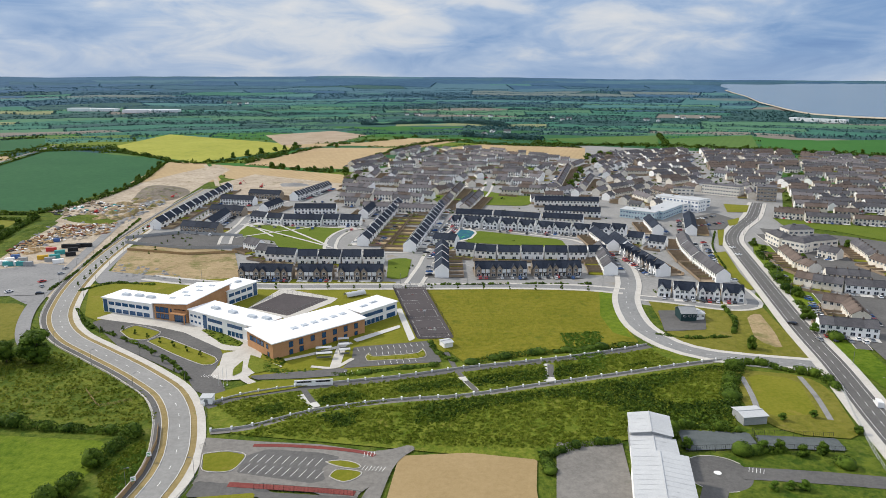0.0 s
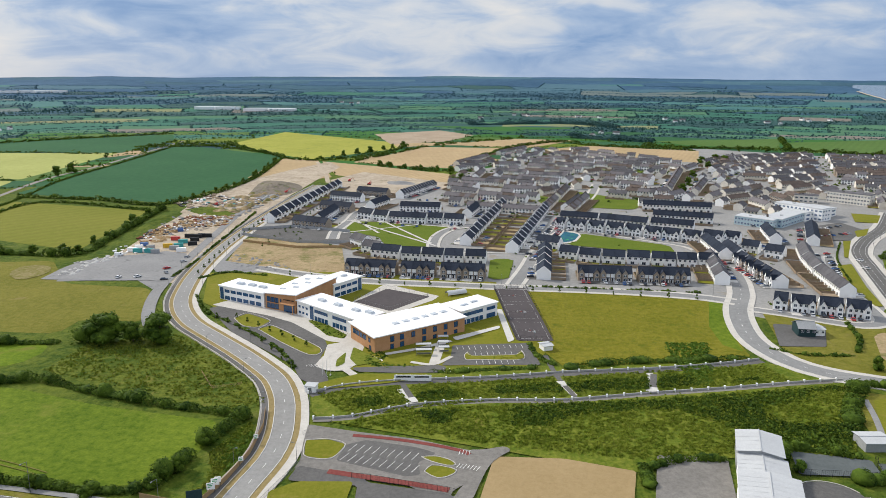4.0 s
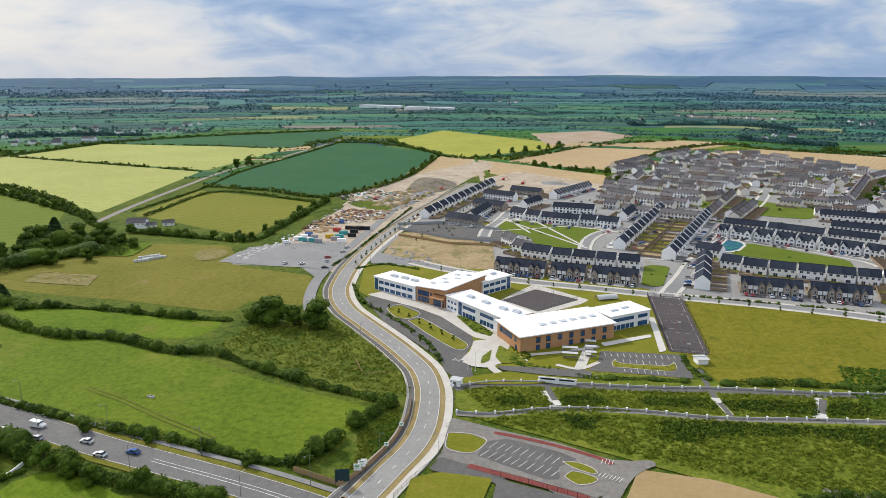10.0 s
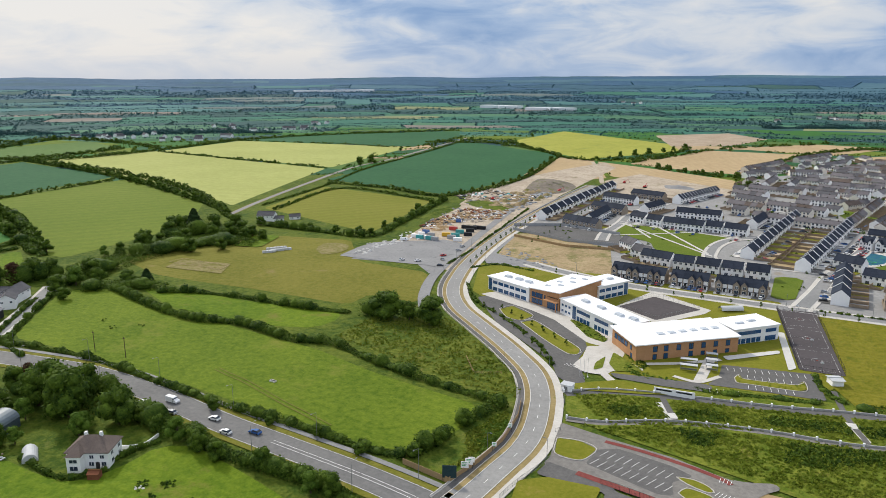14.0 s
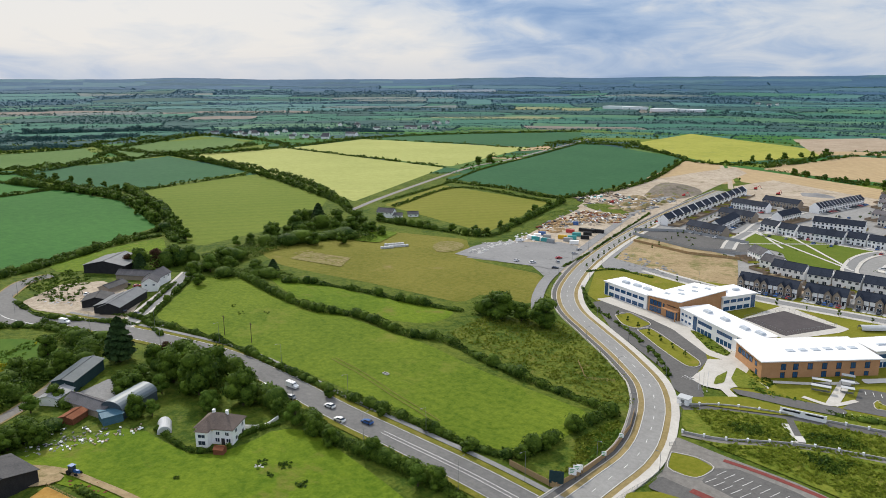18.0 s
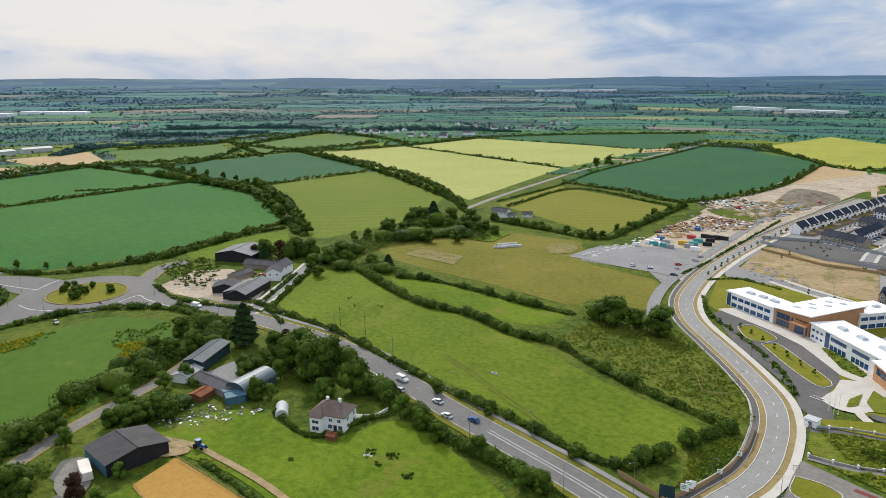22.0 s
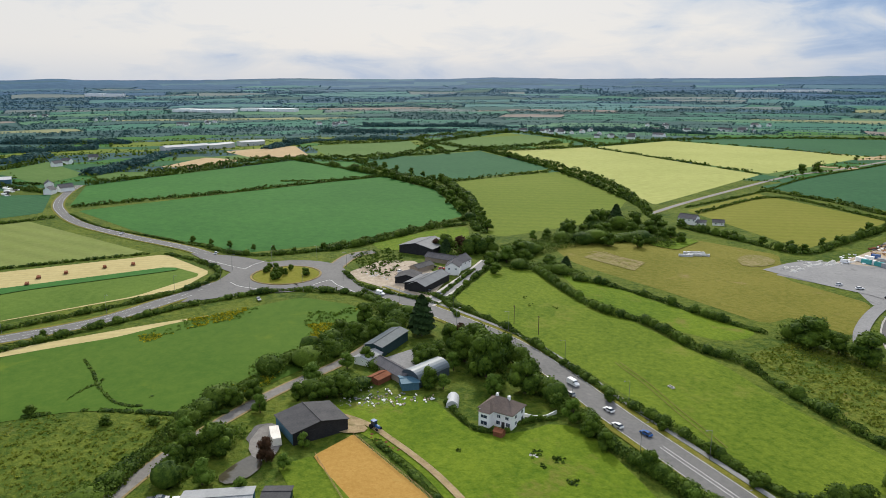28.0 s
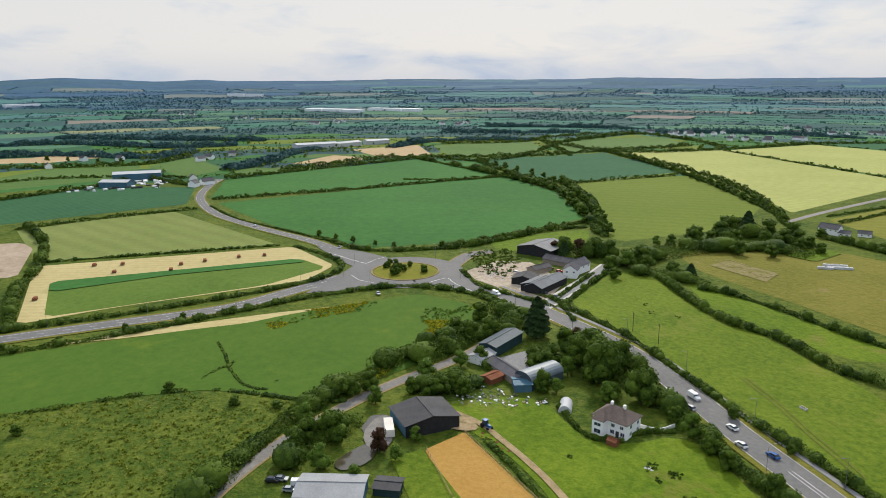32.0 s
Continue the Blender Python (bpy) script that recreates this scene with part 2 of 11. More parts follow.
M["sand"] = material("orange_sand", (0.350, 0.195, 0.045), (0.450, 0.270, 0.075), 0.04, 0.6, bump=0.3, third=(0.40, 0.27, 0.08), spots=0.4)
M["pitch"] = material("worn_gravel_pitch", (0.300, 0.215, 0.105), (0.370, 0.270, 0.140), 0.04, 0.6, bump=0.3, third=(0.27, 0.22, 0.08), spots=0.34)
M["asphalt"] = material("asphalt", (0.100, 0.097, 0.094), (0.155, 0.149, 0.143), 0.06, 0.9, rough=0.85, bump=0.15, third=(0.16, 0.16, 0.16), spots=0.36)
M["linkroad"] = material("pale_new_asphalt", (0.235, 0.230, 0.220), (0.320, 0.313, 0.300), 0.05, 0.7, rough=0.8, bump=0.1, third=(0.205, 0.20, 0.195), spots=0.38)
M["newroad"] = material("worn_street_asphalt", (0.200, 0.200, 0.198), (0.285, 0.283, 0.276), 0.05, 0.7, rough=0.8, bump=0.1, third=(0.175, 0.173, 0.17), spots=0.38)
M["mainroad"] = material("main_road_asphalt", (0.128, 0.126, 0.124), (0.188, 0.184, 0.178), 0.05, 0.6, rough=0.72, bump=0.1, third=(0.22, 0.21, 0.20), spots=0.36)
M["concrete"] = material("pale_concrete", (0.500, 0.485, 0.455), (0.620, 0.600, 0.565), 0.2, 1.2, rough=0.9, bump=0.1, third=(0.43, 0.42, 0.40), spots=0.35)
M["gravel"] = material("crushed_stone", (0.215, 0.213, 0.215), (0.300, 0.296, 0.290), 0.04, 0.6, bump=0.4, third=(0.15, 0.15, 0.15), spots=0.42)
M["estate"] = material("estate_paving_and_made_ground", (0.225, 0.222, 0.215), (0.330, 0.322, 0.310), 0.03, 0.5, bump=0.2, third=(0.260, 0.220, 0.158), spots=0.42, wild=1.1)
M["lot"] = material("worn_brown_grey_asphalt", (0.165, 0.155, 0.142), (0.245, 0.230, 0.210), 0.05, 0.6, rough=0.85, bump=0.15, third=(0.28, 0.26, 0.235), spots=0.40, wild=1.3)
M["footway"] = material("worn_concrete_footway", (0.470, 0.440, 0.395), (0.590, 0.560, 0.515), 0.2, 1.2, rough=0.9, bump=0.1, third=(0.42, 0.39, 0.35), spots=0.38)
M["site"] = material("building_site_earth", (0.350, 0.285, 0.215), (0.510, 0.430, 0.335), 0.03, 0.22, bump=0.7, third=(0.225, 0.190, 0.115), spots=0.45, wild=1.4)
M["redpath"] = material("maroon_cycle_surface", (0.170, 0.045, 0.040), (0.240, 0.075, 0.065), 0.1, 1.2, third=(0.20, 0.12, 0.105), spots=0.36)
M["white"] = material("white_road_paint", (0.72, 0.72, 0.70), (0.84, 0.84, 0.82), 0.3, 3.0)
M["court"] = material("dark_court_surface", (0.075, 0.066, 0.068), (0.105, 0.093, 0.094), 0.06, 0.8, third=(0.12, 0.11, 0.105), spots=0.36)
M["blueground"] = material("blue_green_safety_surface", (0.02, 0.09, 0.15), (0.04, 0.14, 0.20), 0.15, 0.8, third=(0.05, 0.20, 0.10), spots=0.48)
M["greenground"] = material("green_safety_surface", (0.05, 0.32, 0.12), (0.08, 0.40, 0.16), 0.3, 2.0)
M["render"] = material("white_render", (0.86, 0.855, 0.84), (0.93, 0.925, 0.915), 0.3, 2.0, rough=0.85, bump=0.08, local=True, third=(0.80, 0.79, 0.77), spots=0.33, per="object")
M["paleblue"] = material("pale_blue_cladding", (0.40, 0.52, 0.57), (0.50, 0.62, 0.66), 0.3, 2.0, rough=0.6, local=True, third=(0.55, 0.62, 0.64), spots=0.4)
M["greysheet"] = material("mid_grey_sheet_roof", (0.150, 0.156, 0.165), (0.215, 0.222, 0.230), 0.2, 2.0, rough=0.6, local=True, third=(0.27, 0.275, 0.28), spots=0.36)
M["cream"] = material("cream_render", (0.66, 0.61, 0.53), (0.82, 0.78, 0.71), 0.3, 2.0, rough=0.85, bump=0.08, local=True, third=(0.62, 0.57, 0.50), spots=0.35, per="object")
M["stone"] = material("buff_brick", (0.250, 0.205, 0.160), (0.360, 0.310, 0.255), 0.5, 6.0, rough=0.9, bump=0.2, local=True, per="object")
M["slate"] = material("blue_black_slate", (0.016, 0.022, 0.036), (0.040, 0.049, 0.070), 0.25, 3.5, rough=0.7, bump=0.25, local=True, per="object")
M["greyslate"] = material("grey_slate", (0.075, 0.073, 0.080), (0.145, 0.140, 0.148), 0.25, 3.0, rough=0.75, bump=0.25, local=True, per="object")
M["browntile"] = material("weathered_brown_tile", (0.090, 0.070, 0.060), (0.185, 0.145, 0.125), 0.2, 3.0, rough=0.85, bump=0.3, local=True, per="object")
M["duskslate"] = material("dusty_grey_tile", (0.135, 0.124, 0.130), (0.215, 0.200, 0.205), 0.25, 3.0, rough=0.8, bump=0.25, local=True, per="object")
M["glass"] = material("window_glass", (0.02, 0.03, 0.045), (0.05, 0.07, 0.10), 0.3, 1.0, rough=0.2, spec=0.35, local=True)
M["blueglass"] = material("blue_tinted_glazing", (0.012, 0.055, 0.150), (0.030, 0.110, 0.240), 0.3, 1.0, rough=0.1, spec=0.7, local=True)
M["door"] = material("dark_door_paint", (0.03, 0.03, 0.035), (0.06, 0.055, 0.05), 0.5, 3.0, rough=0.5, local=True, per="object")
M["membrane"] = material("white_roof_membrane", (0.80, 0.80, 0.80), (0.90, 0.90, 0.90), 0.1, 0.8, rough=0.6, local=True, third=(0.74, 0.735, 0.72), spots=0.35)
M["schoolbrick"] = material("orange_buff_brick", (0.430, 0.225, 0.110), (0.560, 0.320, 0.170), 0.4, 5.0, rough=0.9, bump=0.2, local=True)
M["metal"] = material("galvanised_sheet", (0.26, 0.268, 0.275), (0.36, 0.368, 0.375), 0.2, 2.0, rough=0.55, local=True, third=(0.22, 0.215, 0.21), spots=0.36)
M["palesheet"] = material("pale_sheet_roof", (0.46, 0.47, 0.48), (0.55, 0.56, 0.565), 0.15, 1.5, rough=0.5, local=True, third=(0.42, 0.425, 0.43), spots=0.35)
M["darksheet"] = material("dark_sheet_roof", (0.050, 0.050, 0.055), (0.095, 0.093, 0.095), 0.2, 2.0, rough=0.7, local=True, third=(0.13, 0.125, 0.12), spots=0.35)
M["bluesheet"] = material("blue_painted_sheet", (0.05, 0.12, 0.17), (0.09, 0.18, 0.24), 0.2, 2.0, rough=0.55, local=True, third=(0.13, 0.17, 0.18), spots=0.33)
M["darkgreen"] = material("dark_green_cladding", (0.02, 0.045, 0.05), (0.035, 0.065, 0.07), 0.2, 2.0, rough=0.6, local=True)
M["rust"] = material("rusty_sheet", (0.16, 0.055, 0.03), (0.26, 0.11, 0.06), 0.3, 2.0, rough=0.9, local=True)
M["board"] = material("weathered_board", (0.220, 0.165, 0.115), (0.340, 0.265, 0.190), 0.3, 3.0)
M["curved"] = material("curved_grey_sheet", (0.130, 0.165, 0.190), (0.190, 0.225, 0.250), 0.2, 2.0, rough=0.5, spec=0.3, local=True)
M["steelblue"] = material("dark_blue_grey_sheet", (0.040, 0.060, 0.075), (0.075, 0.100, 0.118), 0.2, 2.0, rough=0.6, spec=0.2, local=True)
M["timber"] = material("timber_fence", (0.30, 0.20, 0.10), (0.44, 0.31, 0.17), 0.3, 3.0, local=True)
M["greyfence"] = material("grey_concrete_panel", (0.28, 0.29, 0.30), (0.38, 0.39, 0.40), 0.2, 2.0, local=True)
M["steel"] = material("grey_steel", (0.18, 0.19, 0.19), (0.28, 0.29, 0.29), 0.5, 4.0, rough=0.5, metal=0.6, local=True)
M["black"] = material("black_metal", (0.02, 0.02, 0.022), (0.04, 0.04, 0.042), 0.5, 4.0, rough=0.6, local=True)
M["bark"] = material("bark", (0.06, 0.045, 0.03), (0.12, 0.09, 0.065), 0.6, 5.0, bump=0.6, local=True)
M["leaf"] = material("broadleaf_foliage", (0.020, 0.050, 0.007), (0.128, 0.198, 0.020), 0.12, 0.8, rough=0.7, local=True, per="island", spec=0.1, thin=0.22)
M["leaf_light"] = material("light_foliage", (0.055, 0.115, 0.013), (0.150, 0.235, 0.030), 0.12, 0.8, rough=0.7, local=True, per="island", spec=0.1, thin=0.25)
M["leaf_dark"] = material("dark_conifer_foliage", (0.014, 0.036, 0.010), (0.040, 0.075, 0.018), 0.12, 0.8, rough=0.8, local=True, per="island", spec=0.15)
M["leaf_red"] = material("copper_foliage", (0.050, 0.028, 0.014), (0.105, 0.055, 0.030), 0.12, 0.8, rough=0.7, local=True, per="island", spec=0.1, thin=0.4)
M["hedge"] = material("hedge_foliage", (0.018, 0.046, 0.007), (0.118, 0.182, 0.020), 0.05, 0.6, rough=0.75, per="island", spec=0.1, thin=0.22)
M["weeds"] = material("rank_weed_foliage", (0.115, 0.168, 0.015), (0.260, 0.300, 0.040), 0.04, 0.4, rough=0.8, per="island", spec=0.1, thin=0.5, wild=1.3)
# leaf colour shifted towards blue to carry the haze of distance
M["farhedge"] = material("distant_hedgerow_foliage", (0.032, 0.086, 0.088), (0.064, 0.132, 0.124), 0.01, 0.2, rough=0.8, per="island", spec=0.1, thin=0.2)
M["water"] = material("sea_water", (0.060, 0.115, 0.165), (0.085, 0.145, 0.200), 0.001, 0.02, rough=0.22, spec=0.5)
# distance haze tints this ground's base colour
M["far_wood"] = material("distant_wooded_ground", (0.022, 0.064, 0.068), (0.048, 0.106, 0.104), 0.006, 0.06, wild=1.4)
# remote woods, fields and hills: the blue is aerial haze painted into the colour
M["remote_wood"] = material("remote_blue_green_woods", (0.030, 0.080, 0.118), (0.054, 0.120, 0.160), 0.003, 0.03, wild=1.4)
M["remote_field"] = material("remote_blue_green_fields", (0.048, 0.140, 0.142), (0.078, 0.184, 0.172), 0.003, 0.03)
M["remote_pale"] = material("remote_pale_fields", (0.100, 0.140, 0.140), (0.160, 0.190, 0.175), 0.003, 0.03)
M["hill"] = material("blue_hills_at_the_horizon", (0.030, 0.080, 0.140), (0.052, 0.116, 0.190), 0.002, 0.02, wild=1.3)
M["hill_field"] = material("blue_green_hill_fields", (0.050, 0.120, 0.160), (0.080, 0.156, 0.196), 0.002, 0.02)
# bluer again, haze painted into the leaves of the farthest hedges
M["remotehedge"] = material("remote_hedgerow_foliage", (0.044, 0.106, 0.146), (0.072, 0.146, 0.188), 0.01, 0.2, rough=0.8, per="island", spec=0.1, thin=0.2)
M["whiteglass"] = material("white_sunlit_glasshouse", (0.74, 0.76, 0.78), (0.84, 0.85, 0.86), 0.01, 0.1, rough=0.4, spec=0.3)
M["beach"] = material("beach_sand", (0.42, 0.36, 0.27), (0.52, 0.46, 0.36), 0.01, 0.1)
M["pond"] = material("muddy_pond_water", (0.055, 0.048, 0.030), (0.085, 0.075, 0.050), 0.1, 0.5, rough=0.06, spec=0.8)
M["whitepaint"] = material("white_gloss_paint", (0.76, 0.76, 0.76), (0.84, 0.84, 0.84), 0.5, 2.0, rough=0.3, local=True, spec=0.5)
M["carblack"] = material("black_car_paint", (0.015, 0.015, 0.018), (0.03, 0.03, 0.034), 0.5, 2.0, rough=0.2, local=True, spec=0.6)
M["carsilver"] = material("silver_car_paint", (0.38, 0.39, 0.40), (0.48, 0.49, 0.50), 0.5, 2.0, rough=0.25, metal=0.4, local=True, spec=0.6)
M["carblue"] = material("blue_car_paint", (0.02, 0.08, 0.26), (0.04, 0.13, 0.36), 0.5, 2.0, rough=0.2, local=True, spec=0.6)
M["carred"] = material("red_paint", (0.42, 0.03, 0.03), (0.54, 0.06, 0.05), 0.5, 2.0, rough=0.3, local=True, spec=0.5)
M["yellow"] = material("yellow_machine_paint", (0.55, 0.33, 0.03), (0.66, 0.42, 0.06), 0.5, 2.0, rough=0.4, local=True)
M["teal"] = material("teal_container_paint", (0.05, 0.28, 0.28), (0.09, 0.36, 0.36), 0.5, 2.0, rough=0.5, local=True)
M["tyre"] = material("tyre_rubber", (0.015, 0.015, 0.015), (0.03, 0.03, 0.03), 1.0, 4.0, local=True)
M["skylight"] = material("frosted_skylight", (0.46, 0.50, 0.54), (0.56, 0.60, 0.64), 0.3, 1.0, rough=0.2, local=True, spec=0.6)
M["panel"] = material("solar_panel", (0.012, 0.016, 0.03), (0.025, 0.03, 0.05), 0.3, 1.0, rough=0.15, local=True, spec=0.7)

# ---- helpers ----


class Geo:
    """Vertices and faces of one part."""

    def __init__(self):
        self.v, self.f = [], []

    def poly(self, pts):
        k = len(self.v)
        self.v += [tuple(p) for p in pts]
        self.f.append(tuple(range(k, k + len(pts))))
        return self

    def box(self, x0, y0, z0, x1, y1, z1, top=0.0):
        """A box; top draws the upper face in by that much."""
        k = len(self.v)
        self.v += [(x0, y0, z0), (x1, y0, z0), (x1, y1, z0), (x0, y1, z0),
                   (x0 + top, y0 + top, z1), (x1 - top, y0 + top, z1), (x1 - top, y1 - top, z1), (x0 + top, y1 - top, z1)]
        self.f += [tuple(k + i for i in q) for q in ((3, 2, 1, 0), (4, 5, 6, 7), (0, 1, 5, 4), (1, 2, 6, 5), (2, 3, 7, 6), (3, 0, 4, 7))]
        return self

    def prism(self, outline, z0, z1):
        """An upright prism over a plan outline; z1 may be a function of x, y."""
        n, k = len(outline), len(self.v)
        up = z1 if callable(z1) else (lambda x, y: z1)
        self.v += [(x, y, z0) for x, y in outline] + [(x, y, up(x, y)) for x, y in outline]
        self.f += [tuple(range(k + n - 1, k - 1, -1)), tuple(range(k + n, k + 2 * n))]
        self.f += [(k + i, k + (i + 1) % n, k + n + (i + 1) % n, k + n + i) for i in range(n)]
        return self

    def tube(self, x, y, z0, z1, r0, r1=None, n=8):
        r1 = r0 if r1 is None else r1
        k = len(self.v)
        for z, r in ((z0, r0), (z1, r1)):
            self.v += [(x + r * math.cos(2 * math.pi * i / n), y + r * math.sin(2 * math.pi * i / n), z) for i in range(n)]
        self.f += [(k + i, k + (i + 1) % n, k + n + (i + 1) % n, k + n + i) for i in range(n)]
        self.f += [tuple(range(k + n - 1, k - 1, -1)), tuple(range(k + n, k + 2 * n))]
        return self

    def beam(self, p, q, r, n=5, r2=None):
        """A round bar from p to q."""
        p, q = Vector(p), Vector(q)
        a = (q - p).normalized()
        u = a.orthogonal().normalized()
        w = a.cross(u)
        k = len(self.v)
        for c, rr in ((p, r), (q, r if r2 is None else r2)):
            self.v += [tuple(c + rr * (math.cos(2 * math.pi * i / n) * u + math.sin(2 * math.pi * i / n) * w)) for i in range(n)]
        self.f += [(k + i, k + (i + 1) % n, k + n + (i + 1) % n, k + n + i) for i in range(n)]
        self.f += [tuple(range(k + n - 1, k - 1, -1)), tuple(range(k + n, k + 2 * n))]
        return self

    def mesh(self, name, mat):
        me = bpy.data.meshes.new(name)
        me.from_pydata(self.v, [], self.f)
        me.materials.append(mat if not isinstance(mat, str) else M[mat])
        return me


def quads(name, co, mat, n=4):
    """A mesh of loose faces of n corners from an array of corners."""
    co = np.asarray(co, np.float32).reshape(-1, 3)
    me = bpy.data.meshes.new(name)
    k = len(co) // n
    me.vertices.add(len(co))
    me.vertices.foreach_set("co", co.ravel())
    me.loops.add(len(co))
    me.loops.foreach_set("vertex_index", np.arange(len(co), dtype=np.int32))
    me.polygons.add(k)
    me.polygons.foreach_set("loop_start", np.arange(0, len(co), n, dtype=np.int32))
    me.update(calc_edges=True)
    me.materials.append(M[mat])
    return me


def mesh_of(name, geo, mat):
    return geo if isinstance(geo, bpy.types.Mesh) else geo.mesh(name, mat)


def part(name, geo, mat, parent=None, label=""):
    """ONE mesh object under a thing or a part, in its parent's own space."""
    ob = new(name, mesh_of(name, geo, mat))
    if parent is not None:
        ob.parent = parent
    return tagged(ob, label)


def structure(name, geo, mat, label, category):
    return tagged(new(name, mesh_of(name, geo, mat)), label, category, kind="structure")


def thing(name, label, category, m=None, group="", kind=""):
    ob = new(name)
    ob.empty_display_size = 0.5
    if m is not None:
        ob.matrix_basis = m
    return tagged(ob, label, category, group, kind)


def stamp(name, label, category, parts, m, group=""):
    """A thing from shared meshes: parts is a list of (name, mesh, place or None, sub-parts)."""
    top = thing(name, label, category, m, group)

    def hang(rows, above):
        for row in rows:
            ob = new(row[0], row[1])
            ob.parent = above
            if row[2] is not None:
                ob.matrix_basis = row[2]
            if len(row) > 3 and row[3]:
                hang(row[3], ob)
            if len(row) > 4 and row[4]:
                tagged(ob, row[4])
    hang(parts, top)
    return top


def rise(r):
    """The land's height at that distance: a plain, lifted beyond 1700 m so its low hills meet the camera's horizon."""
    return 0.0 if r < 1700 else 108.0 * ((r - 1700) / 3150) ** 1.5


def smooth(pts, step=5.0):
    """A rounded line through a few points."""
    p = [Vector((*q, 0)) for q in pts]
    p = [2 * p[0] - p[1]] + p + [2 * p[-1] - p[-2]]
    out = []
    for i in range(1, len(p) - 2):
        n = max(2, int((p[i + 1] - p[i]).length / step))
        for k in range(n):
            t = k / n
            out.append(0.5 * (2 * p[i] + (p[i + 1] - p[i - 1]) * t + (2 * p[i - 1] - 5 * p[i] + 4 * p[i + 1] - p[i + 2]) * t * t
                              + (3 * p[i] - p[i - 1] - 3 * p[i + 1] + p[i + 2]) * t ** 3))
    out.append(p[-2])
    return out


def sideways(line, off):
    """The line shifted to its left by off metres."""
    out = []
    for i, p in enumerate(line):
        d = (line[min(i + 1, len(line) - 1)] - line[max(i - 1, 0)]).normalized()
        out.append(Vector((p.x - d.y * off, p.y + d.x * off, 0)))
    return out


def strip(line, left, right, z, height=0.0, geo=None):
    """A ribbon along a line between two offsets; with a height it becomes a low wall or kerb."""
    geo = geo or Geo()
    a, b = sideways(line, left), sideways(line, right)
    k, n = len(geo.v), len(line)
    geo.v += [(p.x, p.y, z + height) for p in a] + [(p.x, p.y, z + height) for p in b]
    geo.f += [(k + i, k + n + i, k + n + i + 1, k + i + 1) for i in range(n - 1)]
    if height:
        geo.v += [(p.x, p.y, z) for p in a] + [(p.x, p.y, z) for p in b]
        geo.f += [(k + i, k + i + 1, k + 2 * n + i + 1, k + 2 * n + i) for i in range(n - 1)]
        geo.f += [(k + n + i + 1, k + n + i, k + 3 * n + i, k + 3 * n + i + 1) for i in range(n - 1)]
        geo.f += [(k, k + 2 * n, k + 3 * n, k + n), (k + n - 1, k + 2 * n - 1, k + 4 * n - 1, k + 3 * n - 1)]
    return geo


def dashes(line, off, width, z, on, gap, geo=None):
    """Painted dashes along a line."""
    geo = geo or Geo()
    run, start, piece = 0.0, 0.0, [line[0]]
    side = sideways(line, off)
    fine = [side[0]]
    for a, b in zip(side, side[1:]):
        n = max(1, int((b - a).length))
        fine += [a.lerp(b, (i + 1) / n) for i in range(n)]
    i, k, total = 0, max(1, round(on)), max(1, round(on + gap))
    while i + k < len(fine):
        strip(fine[i:i + k + 1], width / 2, -width / 2, z, 0, geo)
        i += total
    return geo


def walk_line(pts, gap):
    """Points and headings at even steps along straight pieces."""
    out, left = [], 0.0
    for a, b in zip(pts, pts[1:]):
        a, b = Vector((*a[:2], 0)), Vector((*b[:2], 0))
        d = (b - a).length
        s = left
        while s < d:
            out.append((a.lerp(b, s / d), math.atan2(b.y - a.y, b.x - a.x)))
            s += gap
        left = s - d
    return out


rng = np.random.default_rng(7)


def leaves(centres, size, spread=0.5, flat=0.0, out=None, loose=0.75):
    """Small leaf sprays: one tilted quad round each centre, turned loosely towards out where that is given. Returns corners."""
    n = len(centres)
    a = rng.normal(size=(n, 3))
    a[:, 2] *= 1 - flat
    if out is not None:
        face = np.asarray(out, float)
        face = face / (np.linalg.norm(face, axis=1)[:, None] + 1e-6) + rng.normal(size=(n, 3)) * loose * 0.6
        a = np.cross(face, a)
    a /= np.linalg.norm(a, axis=1)[:, None]
    b = np.cross(a, face if out is not None else rng.normal(size=(n, 3)))
    b /= np.linalg.norm(b, axis=1)[:, None]
    s = size * rng.uniform(1 - spread, 1 + spread, (n, 1))
    t = s * rng.uniform(0.55, 1.0, (n, 1))
    return np.stack([centres - a * s - b * t * 0.6, centres + a * s * 0.5 - b * t, centres + a * s + b * t * 0.6, centres - a * s * 0.4 + b * t], 1)


# ---- ground: one sheet, a plain near by and a patchwork of far fields raised to the camera's horizon ----
COAST = [(1249, 1908), (1224, 1995), (1158, 2068), (1108, 2196), (1132, 2374), (1204, 2759), (1293, 3047), (1346, 3328), (1397, 3598), (1443, 3795)]


def polar(p):
    return math.atan2(-p[0], p[1]), math.hypot(p[0], p[1])


coast = sorted(polar(p) for p in COAST)
ca, cr = [c[0] for c in coast], [c[1] for c in coast]


def sea_at(p, margin=70):
    a, r = polar(p)
    return radians(-80) < a < ca[-1] and 4600 > r > float(np.interp(a, ca, cr)) - margin


# hill crest heights fitted to the camera's skyline, by heading in degrees left of +y
CREST_AT = [-37, -24, -13, -5, 2, 6, 8, 11, 19, 23, 28, 33, 38, 42, 48, 54, 57, 60, 64, 70, 76, 82, 90, 92, 95, 98.5, 101.3, 106, 112]
CREST_UP = [108, 113, 117, 128, 128, 132, 136, 128, 126, 126, 117, 124, 117, 110, 111, 108, 115, 119, 110, 110, 117, 108, 108, 119, 107, 123, 132, 113, 110]
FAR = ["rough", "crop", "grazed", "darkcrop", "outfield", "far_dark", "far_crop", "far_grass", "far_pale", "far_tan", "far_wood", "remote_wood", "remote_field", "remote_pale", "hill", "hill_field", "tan"]
